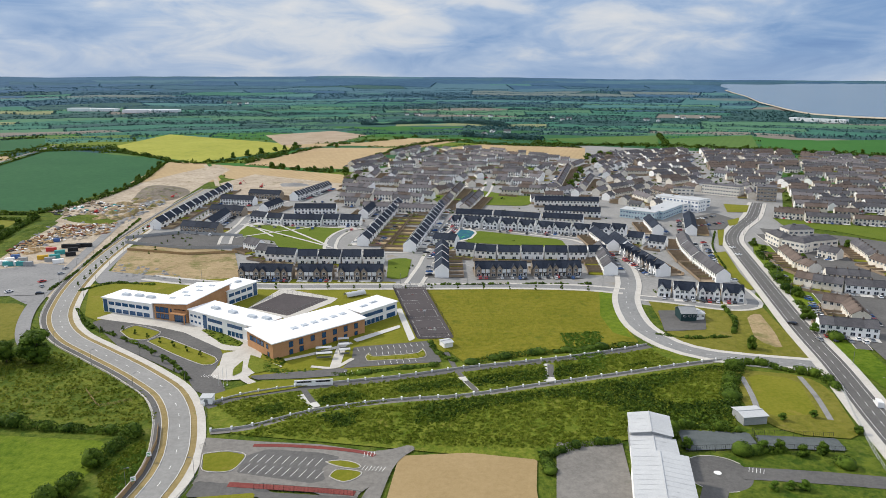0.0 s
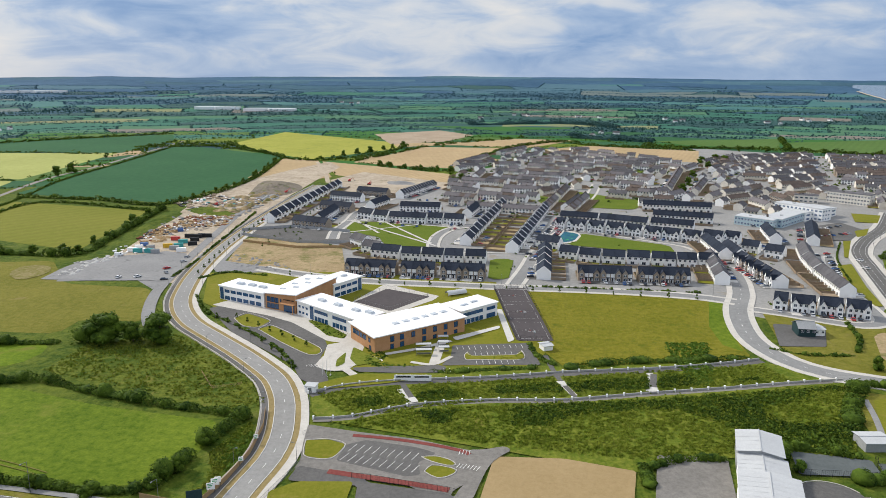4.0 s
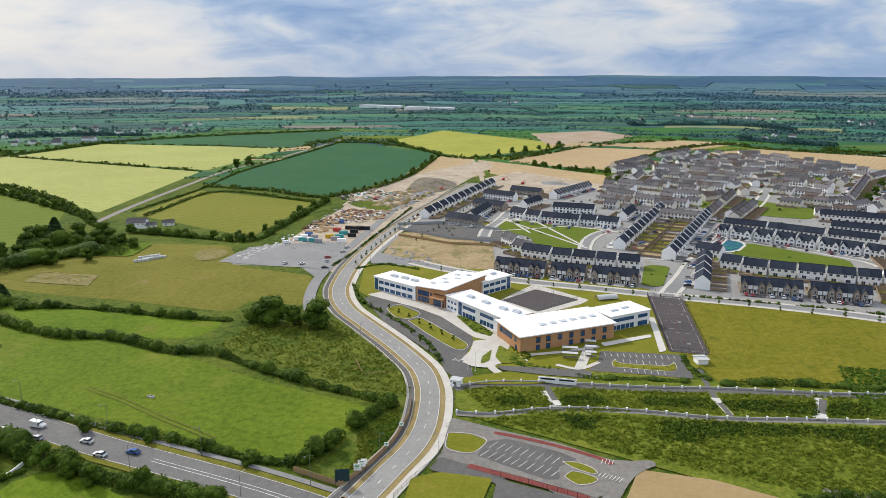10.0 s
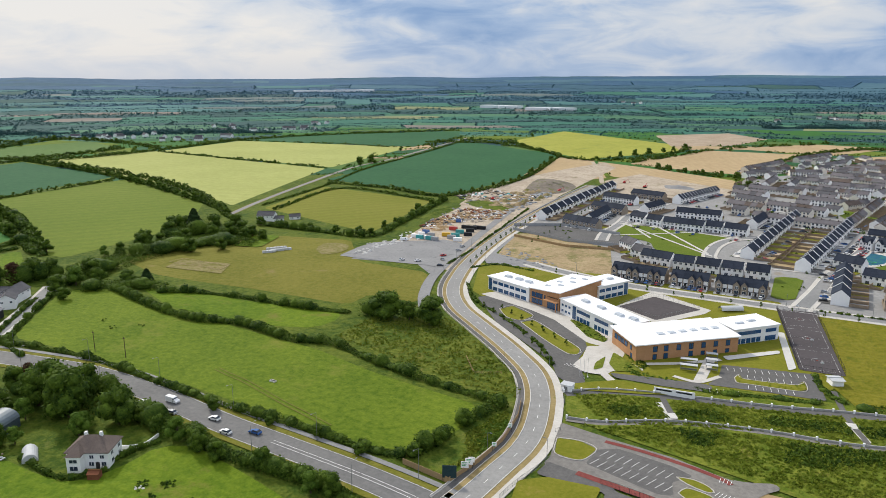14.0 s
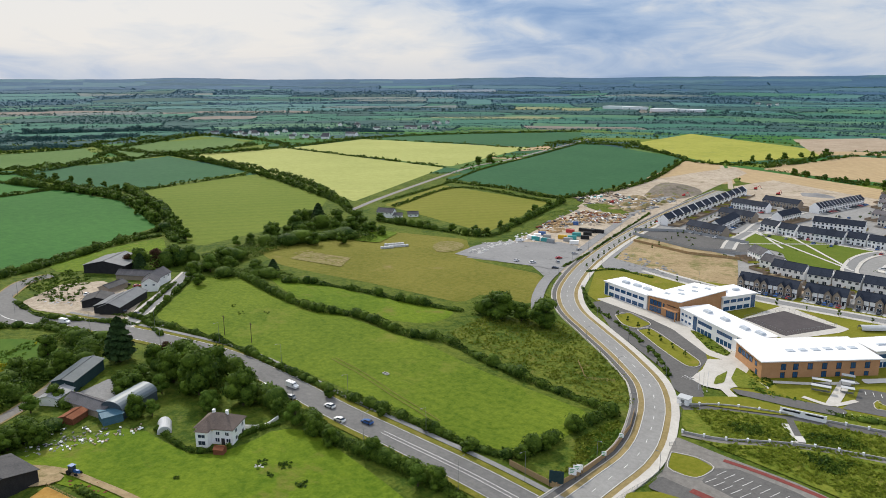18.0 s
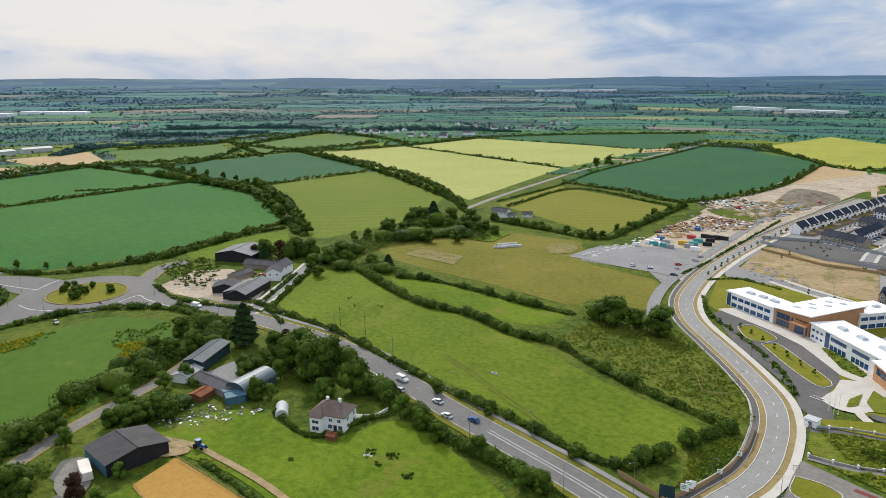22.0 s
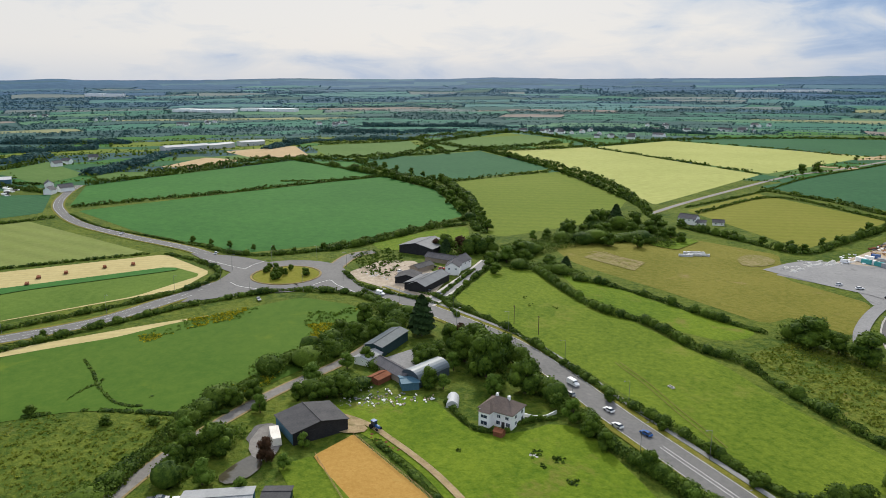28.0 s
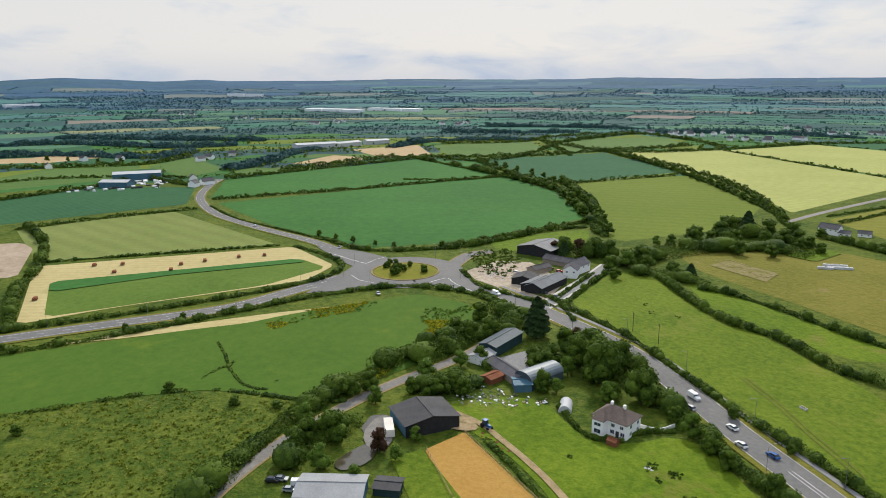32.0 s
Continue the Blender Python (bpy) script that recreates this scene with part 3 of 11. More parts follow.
# base colours turn bluer band by band, standing in for aerial haze
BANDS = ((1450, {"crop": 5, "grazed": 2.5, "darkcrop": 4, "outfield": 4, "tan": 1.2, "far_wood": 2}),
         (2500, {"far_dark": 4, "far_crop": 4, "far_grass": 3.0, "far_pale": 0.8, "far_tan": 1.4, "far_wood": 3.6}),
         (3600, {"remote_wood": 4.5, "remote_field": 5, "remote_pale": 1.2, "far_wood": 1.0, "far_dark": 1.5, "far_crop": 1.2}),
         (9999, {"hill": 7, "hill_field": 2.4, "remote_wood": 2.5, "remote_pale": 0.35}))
WOODS = {FAR.index(n) for n in ("far_wood", "remote_wood")}
COLS = 480
RADII = [0.5, 250, 450, 650, 850]
while RADII[-1] < 4840:
    RADII.append(min(4850, RADII[-1] * 1.038 + 14))


def lattice(i, j):
    """A corner of the patchwork: ring i, column j."""
    r, a = RADII[i], 2 * math.pi * (j % COLS) / COLS
    if 4 < i < len(RADII) - 1:
        gap = RADII[i + 1] - r
        q = noise.noise((math.cos(a) * 9, math.sin(a) * 9, i * 1.3)) + 0.5 * noise.noise((math.cos(a) * 34, math.sin(a) * 34, i * 3.7))
        r += 0.8 * gap * q
        a += 0.014 * noise.noise((math.cos(a) * 31, math.sin(a) * 31, i * 5.1))
    z = rise(r)
    if r > 2600:
        deg = (math.degrees(a) + 180) % 360 - 180
        crest = float(np.interp(deg, CREST_AT, CREST_UP)) - 108 + 2.5 * noise.noise((math.cos(a) * 60, math.sin(a) * 60, 2.2))
        up = min(1.0, max(0.0, (r - 3300) / 1300))
        z += crest * up * up * (3 - 2 * up) + 7 * (1 - up) * noise.noise((r * math.sin(a) / 420, r * math.cos(a) / 420, 0.7)) * min(1, (r - 2600) / 500)
    p = (-r * math.sin(a), r * math.cos(a), z)
    return (p[0], p[1], z - 7) if r > 1500 and sea_at(p, -40) else p


grid = [[lattice(i, j) for j in range(COLS)] for i in range(len(RADII))]
g_faces, g_mats, far_lines, far_woods = [], [], [], []
pick = random.Random(11)
for i in range(len(RADII) - 1):
    shift, j = pick.randrange(COLS), 0
    while j < COLS:
        long = (150, 480) if RADII[i] < 2500 else (180, 700)
        run = COLS if i < 4 else max(1, round(pick.uniform(*long) / (RADII[i] * 2 * math.pi / COLS)))
        run = min(run, COLS - j)
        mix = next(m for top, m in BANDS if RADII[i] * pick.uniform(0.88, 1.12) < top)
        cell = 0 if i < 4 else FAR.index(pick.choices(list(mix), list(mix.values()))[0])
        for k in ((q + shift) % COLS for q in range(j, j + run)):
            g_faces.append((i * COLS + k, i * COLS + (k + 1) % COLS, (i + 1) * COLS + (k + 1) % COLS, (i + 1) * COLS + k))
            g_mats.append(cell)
        if i >= 4:
            far_lines.append(([grid[i][(k + shift) % COLS] for k in range(j, j + run + 1)], i))
            far_lines.append(([grid[i][(j + shift) % COLS], grid[i + 1][(j + shift) % COLS]], i))
            if cell in WOODS:
                far_woods.append([(grid[i][(k + shift) % COLS], grid[i + 1][(k + shift) % COLS]) for k in range(j, j + run + 1)])
        j += run
me = bpy.data.meshes.new("ground")
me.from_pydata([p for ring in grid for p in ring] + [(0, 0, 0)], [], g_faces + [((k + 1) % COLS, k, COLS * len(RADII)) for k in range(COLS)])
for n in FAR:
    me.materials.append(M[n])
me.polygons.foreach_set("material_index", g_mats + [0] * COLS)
tagged(new("ground", me), "green farmland reaching to low hills at the horizon", "ground", kind="structure")


def visible(p):
    """Only the part of the plain that the walk looks over carries far hedges."""
    a = math.degrees(math.atan2(-p[0], p[1]))
    return -37 < a < 110


# the sea beyond the coast
sea, shore = Geo(), Geo()
for k in range(60):
    a0, a1 = (radians(-75) + (ca[-1] - radians(-75)) * (k + q) / 60 for q in (0, 1))
    for s in range(12):
        ring = []
        for a, q in ((a0, s), (a1, s), (a1, s + 1), (a0, s + 1)):
            near = float(np.interp(a, ca, cr))
            r = near + (4600 - near) * q / 12
            ring.append((-r * math.sin(a), r * math.cos(a), rise(r) + 0.6))
        sea.poly(ring)
    ring = []
    for a, q in ((a0, -45), (a1, -45), (a1, 30), (a0, 30)):
        r = float(np.interp(a, ca, cr)) + q
        ring.append((-r * math.sin(a), r * math.cos(a), rise(r) + 1.2 - 0.02 * max(0, q)))
    shore.poly(ring)
structure("water_sea", sea, "water", "calm pale grey-blue sea beyond a low coast", "sea")
structure("beach", shore, "beach", "narrow strip of pale sand along the sea", "beach")

# ---- fields ----
layer = [0]
OUTLINES = []


def field(name, pts, mat, label, category="field", soft=None):
    """A patch of ground: a rounded outline laid just above the plain."""
    layer[0] += 1
    OUTLINES.append([tuple(p) for p in pts])
    z = 0.03 + 0.004 * layer[0]
    pts = [Vector((*p, 0)) for p in pts]
    out = []
    for i, p in enumerate(pts):
        a, b = pts[i - 1], pts[(i + 1) % len(pts)]
        c = min(soft if soft is not None else (4.0 if category in ("field", "green") else 0.8), 0.3 * (a - p).length, 0.3 * (b - p).length)
        out += [p + (a - p).normalized() * c, p + (b - p).normalized() * c]
    return structure(name, Geo().poly([(p.x, p.y, z) for p in out]), mat, label, category)


def inside_many(pts, outline):
    """For many plan points at once: which lie in the outline."""
    x, y = pts[:, 0], pts[:, 1]
    hit = np.zeros(len(pts), bool)
    for (xa, ya), (xb, yb) in zip(outline, outline[1:] + outline[:1]):
        if ya != yb:
            hit ^= ((ya > y) != (yb > y)) & (x < (xb - xa) * (y - ya) / (yb - ya) + xa)
    return hit


def inside(p, outline):
    hit = False
    for (xa, ya), (xb, yb) in zip(outline, outline[1:] + outline[:1]):
        if (ya > p[1]) != (yb > p[1]) and p[0] < (xb - xa) * (p[1] - ya) / (yb - ya) + xa:
            hit = not hit
    return hit


field("field_base_estate", [(-216, 493), (-227, 548), (-224, 745), (-170, 731), (-129, 771), (-91, 890), (-22, 996), (76, 1207), (255, 1234), (470, 1105), (460, 968), (262, 536), (156.4, 344.7), (107.7, 338.6), (53.1, 369.0), (-86.9, 367.4), (-142.2, 360.4)], "estate", "pale made-up ground under a housing estate", "ground")
field("field_pasture", [(-359.5, 210.4), (-341.9, 226.1), (-300.1, 222.5), (-249.5, 217.9), (-223.7, 215.8), (-187.8, 214.4), (-151.9, 206.4), (-124.7, 203.7), (-103.0, 201.6), (-100.5, 189.0), (-104.1, 171.3), (-109.0, 163.3), (-119.3, 160.0), (-150.3, 160.1), (-199.6, 162.0), (-265.0, 161.7), (-311.4, 157.8)], "meadow", "grazed green pasture between hedgerows")
field("field_strip_pasture", [(-327.7, 235.6), (-299.3, 245.4), (-257.3, 248.5), (-211.5, 259.1), (-203.1, 250.5), (-204.9, 233.8), (-231.2, 223.1), (-261.0, 220.7), (-289.8, 222.0)], "bright", "bright green narrow pasture between hedges")
field("field_rough_pasture", [(-190.4, 230.6), (-192.3, 260.2), (-160.1, 276.1), (-131.6, 257.9), (-109.5, 238.8), (-93.9, 214.7), (-105.7, 209.9), (-132.2, 215.5), (-163.4, 221.7)], "roughpasture", "rough olive grassland beside the new road")
field("field_rough_meadow", [(-386.0, 269.5), (-393.8, 303.9), (-368, 368), (-301.8, 386.4), (-260.9, 341.3), (-210.3, 341.0), (-183.9, 288.8), (-214.4, 289.7), (-212.9, 268.8), (-274.1, 264.9), (-316.0, 259.4), (-345.9, 257.5)], "dry", "dry brownish meadow beside a gravel yard")
field("yard_gravel", [(-269.5, 344.4), (-278.1, 380.9), (-271.3, 411.1), (-254.6, 413.3), (-239.0, 413.1), (-221.5, 396.0), (-212.0, 363.2), (-208.3, 339.2), (-227.8, 355.5), (-239.4, 351.4)], "gravel", "grey gravel yard beside a building site", "yard")
field("field_cut_pasture", [(-447, 450), (-483, 578), (-338, 556), (-304, 413)], "olive", "yellow-green cut pasture with faint stripes")
field("field_dark_crop", [(-516, 620), (-626, 1146), (-389, 1002), (-333, 747), (-342, 595)], "darkcrop", "dark green crop field with faint drill lines")
field("field_barley", [(-977, 570), (-965, 741), (-581, 697), (-480, 445), (-611, 498)], "pale", "pale yellow ripening barley field")
field("field_barley_far", [(-950, 741), (-984, 942), (-647, 998), (-583, 711)], "pale", "pale yellow ripening barley field")
field("field_back_green", [(-993, 952), (-1005, 1075), (-757, 1360), (-683, 1228), (-644, 1001)], "darkcrop", "dark green crop field with straight hedges")
field("field_grazed", [(-694, 341), (-713, 512), (-513, 442), (-440, 363), (-427.3, 254.8), (-449, 252), (-516, 283), (-588, 311)], "grazed", "olive green grazed field")
field("field_streaked", [(-930, 324), (-981, 544), (-741, 515), (-703, 349), (-758, 321)], "darkcrop", "dark green field with pale streaks")
field("field_back_a", [(-1154, 546), (-1291, 781), (-1115, 791), (-985, 574), (-990, 505)], "meadow", "green field with tall hedges")
field("field_back_b", [(-1202, 348), (-1200, 505), (-1024, 474), (-957, 337), (-1023, 294)], "meadow", "green field with tall hedges")
field("field_big_crop", [(-681, -18), (-775, 300), (-646, 308), (-511, 269), (-458.1, 161.2), (-461.1, 77.9), (-502, 52), (-571, 20)], "crop", "large deep green crop field by the roundabout")
field("field_crop_strip", [(-710, -25), (-848, -11), (-984, 252), (-782, 296), (-729, 102)], "crop", "long green crop field behind a hedge")
field("field_mown", [(-600, -163), (-657, -58), (-490.6, 24.1), (-485, -123)], "mown", "pale green mown field with broad stripes")
field("field_ploughed", [(-474.1, -121.6), (-480.1, 34.7), (-421.6, 54.2), (-392.6, 33.6), (-371.3, -63.3), (-357.2, -103.0)], "stubble", "pale yellow stubble strip round a vegetable crop")
field("field_vegetables", [(-432.2, -104.7), (-445.3, 35.3), (-417.7, 48.9), (-389.9, 11.7), (-365.0, -92.9)], "strip", "striped green vegetable rows in bare soil")
field("field_dark_left", [(-747, -241), (-829, -150), (-794, -42), (-684, -45), (-619, -202)], "darkcrop", "dark green field near a farm yard")
field("field_left_small", [(-1015, -112), (-1124, -60), (-948, -11), (-878, -55)], "outfield", "bright green small field")
field("field_left_mid", [(-885, -294), (-1024, -235), (-1038, -121), (-898, -116), (-817, -272)], "outfield", "green field divided by hedges")
field("field_tan_far", [(-986, 74), (-1079, 144), (-1022, 189), (-947, 126)], "tan", "tan stubble strip")
field("field_tan_far_b", [(-1160, 183), (-1203, 308), (-1030, 285), (-1015, 209)], "tan", "tan stubble field")
field("field_back_c", [(-1184, 328), (-1212, 524), (-973, 448), (-997, 306)], "outfield", "green field with tall hedges")
field("field_back_d", [(-1222, 568), (-1211, 795), (-1039, 737), (-985, 491)], "outfield", "green field with tall hedges")
field("field_far_left_soil", [(-552, -182), (-550, -147), (-528, -135), (-451.2, -125.8), (-446.5, -150.2)], "brown", "dark brown tilled soil")
field("field_rape_crop", [(-308.9, -135.7), (-315.7, -98.5), (-321.3, -49.5), (-338.5, 39.3), (-349.3, 88.3), (-324.7, 108.5), (-294.7, 112.4), (-265.7, 81.4), (-250.8, 54.0), (-234.6, 21.8), (-244.6, 4.8), (-255.6, -14.8), (-258.2, -47.5), (-255.0, -82.4), (-252.2, -114.0)], "weedycrop", "green crop with yellow flowering edges")
field("field_bare_edge", [(-322.4, -81.0), (-330.6, -50.6), (-338.7, 12.0), (-340.6, 44.6), (-337.5, 33.6), (-333.6, 17.0), (-327.5, 1.1), (-325.4, -26.2), (-322.8, -47.3)], "stubble", "bare pale soil along a crop's edge")
field("field_heath", [(-250.0, -113.1), (-254.1, -82.1), (-257.2, -47.4), (-254.6, -14.7), (-234.1, 18.8), (-214.9, 8.7), (-182.2, -11.5), (-169.2, -18.1), (-191.1, -90.6)], "rough", "rough dark heathland with scattered scrub")
field("field_paddock", [(-221.6, 59.5), (-218.8, 75.0), (-218.6, 87.7), (-210.7, 98.5), (-194.8, 98.4), (-179.1, 100.4), (-175.2, 111.6), (-175.9, 127.4), (-166.1, 132.5), (-143.2, 129.2), (-123.2, 125.5), (-105.1, 120.9), (-128.3, 73.9), (-163.2, 75.3), (-181.9, 72.6), (-196.5, 67.0), (-208.9, 63.5)], "bright", "bright green paddock beside a farmhouse")
field("riding_arena", [(-190.5, 49.6), (-197.8, 64.7), (-157.2, 71.2), (-137.3, 72.3), (-142.5, 55.1), (-163.6, 50.0)], "sand", "orange sand riding arena with timber fence", "arena")
field("verge_arena", [(-189.3, 38.5), (-190.7, 49.0), (-157.9, 52.9), (-141.7, 57.7), (-147.2, 39.2)], "meadow", "grass beside a riding arena", "verge")
field("farm_yard", [(-251.2, 91.2), (-256.7, 110.6), (-239.2, 110.4), (-229.0, 97.8), (-235.2, 90.0)], "gravel", "grey farmyard among sheds", "yard")
field("farm_yard_b", [(-385.0, 126.8), (-402.2, 152.8), (-392.0, 171.3), (-345.8, 171.8), (-312.0, 143.0), (-343.7, 134.1), (-366.2, 125.7)], "site", "cluttered brown farmyard", "yard")
field("lane_yard", [(-210.0, 33.3), (-217.8, 38.1), (-217.2, 42.9), (-206.5, 42.1), (-198.1, 40.6), (-202.1, 37.8), (-203.4, 34.3)], "asphalt", "dark yard beside a shed", "yard")
field("field_farm_green", [(-450.9, 165.1), (-470, 221), (-470, 251), (-432.3, 232.3), (-413.1, 189.9), (-427.8, 162.5)], "bright", "bright green strip behind a shed")
field("field_rape_far", [(-551, 1178), (-560, 1467), (-289, 1269), (-242, 1146), (-335, 965), (-427, 1043)], "rape", "yellow flowering crop field")
field("field_tan_a", [(-340, 764), (-374, 971), (-320, 958), (-247, 788), (-274, 753)], "tan", "pale tan tilled field")
field("field_tan_b", [(-310, 945), (-226, 904), (-117, 840), (-109, 756), (-196, 780), (-248, 807)], "tan", "pale tan tilled field")
field("field_tan_c", [(-265, 940), (-210, 1182), (-56, 1187), (-111, 970), (-114, 894), (-192, 910)], "tan", "pale tan tilled field behind hedges")
field("field_tan_d", [(-190, 1235), (-71, 1386), (44, 1363), (-37, 1187)], "tan", "pale tan tilled field")
field("field_tan_e", [(-36, 1148), (65, 1254), (237, 1195), (203, 1020), (98, 1064), (5, 1095)], "tan", "pale tan tilled field beyond houses")
field("field_green_e", [(191, 1381), (442, 1476), (373, 1242), (232, 1306)], "outfield", "bright green field beyond the town")
field("field_green_f", [(433, 1389), (637, 1483), (516, 1164), (389, 1200)], "outfield", "bright green field beyond the town")
field("field_green_g", [(594, 1342), (850, 1377), (820, 1212), (711, 1048), (521, 1164)], "crop", "green crop field beyond the town")
field("field_green_h", [(-289, 1716), (-37, 1930), (103, 1737), (-106, 1588)], "crop", "green field with dark hedges")
field("field_brown_far", [(-359, 1448), (-242, 1583), (-154, 1455), (-188, 1293), (-275, 1222)], "brown", "bare brown field")
field("field_site", [(-271.6, 390.7), (-277, 428), (-298, 516), (-327, 626), (-334, 726), (-318, 843), (-298, 940), (-266, 886), (-256, 751), (-246, 640), (-231, 534), (-221.1, 445.2), (-212.7, 388.0), (-201.3, 350.0), (-219.5, 357.5), (-240.9, 375.0)], "site", "churned earth of a building site with spoil", "building site")
field("yard_stone", [(-280.7, 346.8), (-284.4, 372.3), (-283.9, 387.3), (-273.6, 400.2), (-256.2, 411.0), (-245.9, 420.9), (-229.0, 416.3), (-217.3, 384.4), (-210.0, 353.5), (-220.2, 354.6), (-233.2, 351.8), (-246.9, 349.4), (-263.7, 347.9)], "gravel", "flat grey stone yard beside a building site", "yard")
field("field_site_back", [(-242, 765), (-224, 842), (-102, 762), (-108, 719), (-158, 675), (-201, 670)], "site", "churned earth behind new houses", "building site")
field("field_subsoil", [(-191.9, 391.4), (-211, 461), (-203, 475), (-137.1, 454.0), (-115.5, 389.8), (-143.5, 382.5)], "soil", "bare pale ground with weeds on a cleared plot", "plot")
field("plot_gravel", [(-199.6, 389.7), (-215, 464), (-206.8, 452.9), (-196.8, 402.8), (-156.8, 390.2), (-152.8, 380.3), (-190.3, 376.9)], "gravel", "dark stony edge of a cleared plot", "plot")
field("yard_screened", [(-226, 492), (-193, 510), (-143, 497), (-131.8, 468.7), (-171.4, 461.6), (-212, 471)], "asphalt", "dark grey yard behind a panel fence", "yard")
field("plot_edges", [(-196.4, 374.1), (-110.7, 389.8), (-26.4, 381.4), (-25.9, 372.5), (-148.0, 369.1), (-185.6, 358.3)], "lawn", "grass strip beside a street", "verge")
field("school_ground", [(-191.3, 368.7), (-151.3, 377.9), (-26.0, 374.7), (1.5, 279.3), (-5.2, 261.2), (-47.9, 251.1), (-81.6, 248.8), (-93.6, 266.4), (-131.2, 291.6), (-170.6, 321.7)], "lawn", "mown grass round a school", "lawn")
field("field_hay", [(-25.9, 372.5), (85.4, 373.5), (83.0, 323.8), (84.7, 285.1), (50.7, 276.5), (10.4, 262.5), (-5.8, 292.6)], "hay", "tall yellow-green meadow beside a school")
field("field_green_slope", [(85.0, 371.4), (91.4, 366.1), (83.5, 323.8), (83.2, 293.3), (76.2, 300.3), (75.4, 323.8)], "meadow", "green grass bank beside a road", "verge")
field("field_scrub", [(-84.5, 235.0), (-57.4, 255.3), (10.6, 267.1), (87.7, 283.2), (115.3, 267.8), (115.2, 256.5), (93.2, 206.9), (56.2, 203.0), (34.7, 196.0), (29.5, 189.4), (-24.9, 199.1), (-65.2, 206.0), (-75.4, 209.7)], "scrub", "overgrown grassland with brambles between paths")
field("field_east_plot", [(105.5, 351.1), (160.5, 346.8), (149.5, 268.1), (119.5, 272.7), (99.4, 289.9)], "dry", "dry patchy grass on a road corner", "plot")
field("plot_bare_patch", [(145.4, 323.5), (153.7, 329.0), (149.0, 301.2), (142.9, 279.5), (136.2, 292.1)], "soil", "bare brown soil patch on a grassy corner", "plot", 4.0)
field("foundation_patch", [(-352.8, 271.0), (-359.2, 288.8), (-324.5, 296.8), (-312.5, 277.6)], "trampled", "pale outline of an old foundation in a meadow", "plot", 1.0)
field("bare_patch", [(-307.3, 353.7), (-311.6, 372.7), (-295.0, 375.8), (-283.9, 359.3), (-289.6, 341.7)], "trampled", "bare trampled patch in a dry meadow", "plot", 5.0)
field("field_square_green", [(114.1, 259.2), (138.0, 254.0), (142.1, 241.2), (132.7, 203.5), (111.3, 207.0), (104.5, 220.7), (106.8, 241.0)], "dry", "dry mown green with a path round it", "green")
field("square_inner", [(117.4, 255.4), (134.0, 250.2), (127.5, 220.8), (107.8, 219.5)], "lawn", "mown grass square", "green")
for k, r in enumerate(([(113.9, 252.2), (111.0, 236.2), (106.8, 219.5)], [(136.1, 252.3), (133.3, 234.0), (129.1, 216.8)])):
    structure("path_square", strip(smooth(r), 1.0, -1.0, 0.36 + 0.005 * k), "gravel", "grey path beside a mown square", "path")
field("field_east_verge", [(215, 483), (227, 466), (186.4, 324.7), (175.3, 262.5), (162.5, 241.3), (163.2, 268.2), (175.7, 342.2), (192.4, 420.9)], "meadow", "green roadside verge with shrubs", "verge")
field("green_east_long", [(272, 578), (313, 572), (364, 523), (327, 467), (295, 522), (265, 543)], "green", "long mown green beside houses", "green")
field("green_west", [(-154, 539), (-126, 538), (-72, 529), (-76, 502), (-76.6, 461.7), (-107.3, 456.1), (-119, 486), (-148, 498)], "green", "mown estate green crossed by paths", "green")
field("green_east", [(25, 521), (83.7, 491.0), (84.0, 469.2), (72.6, 466.2), (13.9, 481.9)], "green", "long mown estate green", "green")
field("green_corner", [(-34.5, 434.1), (-19.6, 436.0), (-20.5, 388.4), (-31.9, 387.0)], "green", "small mown corner green", "green")
field("green_old_estate", [(-18, 692), (3, 750), (64, 694), (96, 677), (74, 629), (-2, 637)], "green", "mown green in an older estate", "green")
field("green_old_b", [(4, 915), (129, 924), (145, 883), (11, 874)], "green", "strip of grass between old terraces", "green")

field("playground_rim", [(-0, 504), (7, 527), (19, 530), (26, 516), (20.1, 490.8), (9.3, 482.7)], "footway", "pale path round a playground", "path", 6.0)
field("playground", [(1, 504), (8, 522), (18, 525), (24, 516), (19.1, 494.3), (9.8, 486.3)], "blueground", "blue-green playground surface", "playground", 5.0)
field("school_yard", [(-162.5, 312.1), (-156.4, 322.6), (-118.5, 306.4), (-94.3, 281.7), (-90.0, 272.9), (-88.6, 258.4), (-84.5, 249.2), (-89.2, 245.7), (-96.9, 250.4), (-137.3, 282.4)], "asphalt", "dark asphalt drive in front of a school", "drive")
field("school_island", [(-144.2, 300.2), (-140.7, 308.0), (-125.9, 299.3), (-127.8, 290.0), (-135.3, 290.7)], "lawn", "grass island in a school drive", "island")
field("school_island_b", [(-127.1, 287.7), (-123.1, 293.3), (-105.9, 280.7), (-91.9, 269.4), (-90.5, 263.7), (-94.2, 261.7), (-109.5, 272.6)], "lawn", "grass island in a school drive", "island")
field("school_path", [(-163.8, 317.9), (-156.6, 330.1), (-136.6, 321.3), (-120.3, 315.1), (-104.4, 307.8), (-80.8, 286.4), (-76.5, 280.5), (-83.1, 276.7), (-91.7, 278.1), (-115.0, 298.8), (-130.5, 306.8)], "footway", "pale paving along a school", "paving")
field("school_bed_c", [(-109.0, 302.6), (-102.8, 303.0), (-85.2, 286.4), (-85.6, 281.7), (-94.0, 284.8)], "scrub", "planted bed along a school wall", "bed")
field("school_forecourt", [(-95.7, 248.3), (-88.6, 250.8), (-83.9, 248.8), (-78.4, 237.9), (-82.4, 233.2), (-90.0, 238.4)], "asphalt", "asphalt entrance of a school drive", "drive")
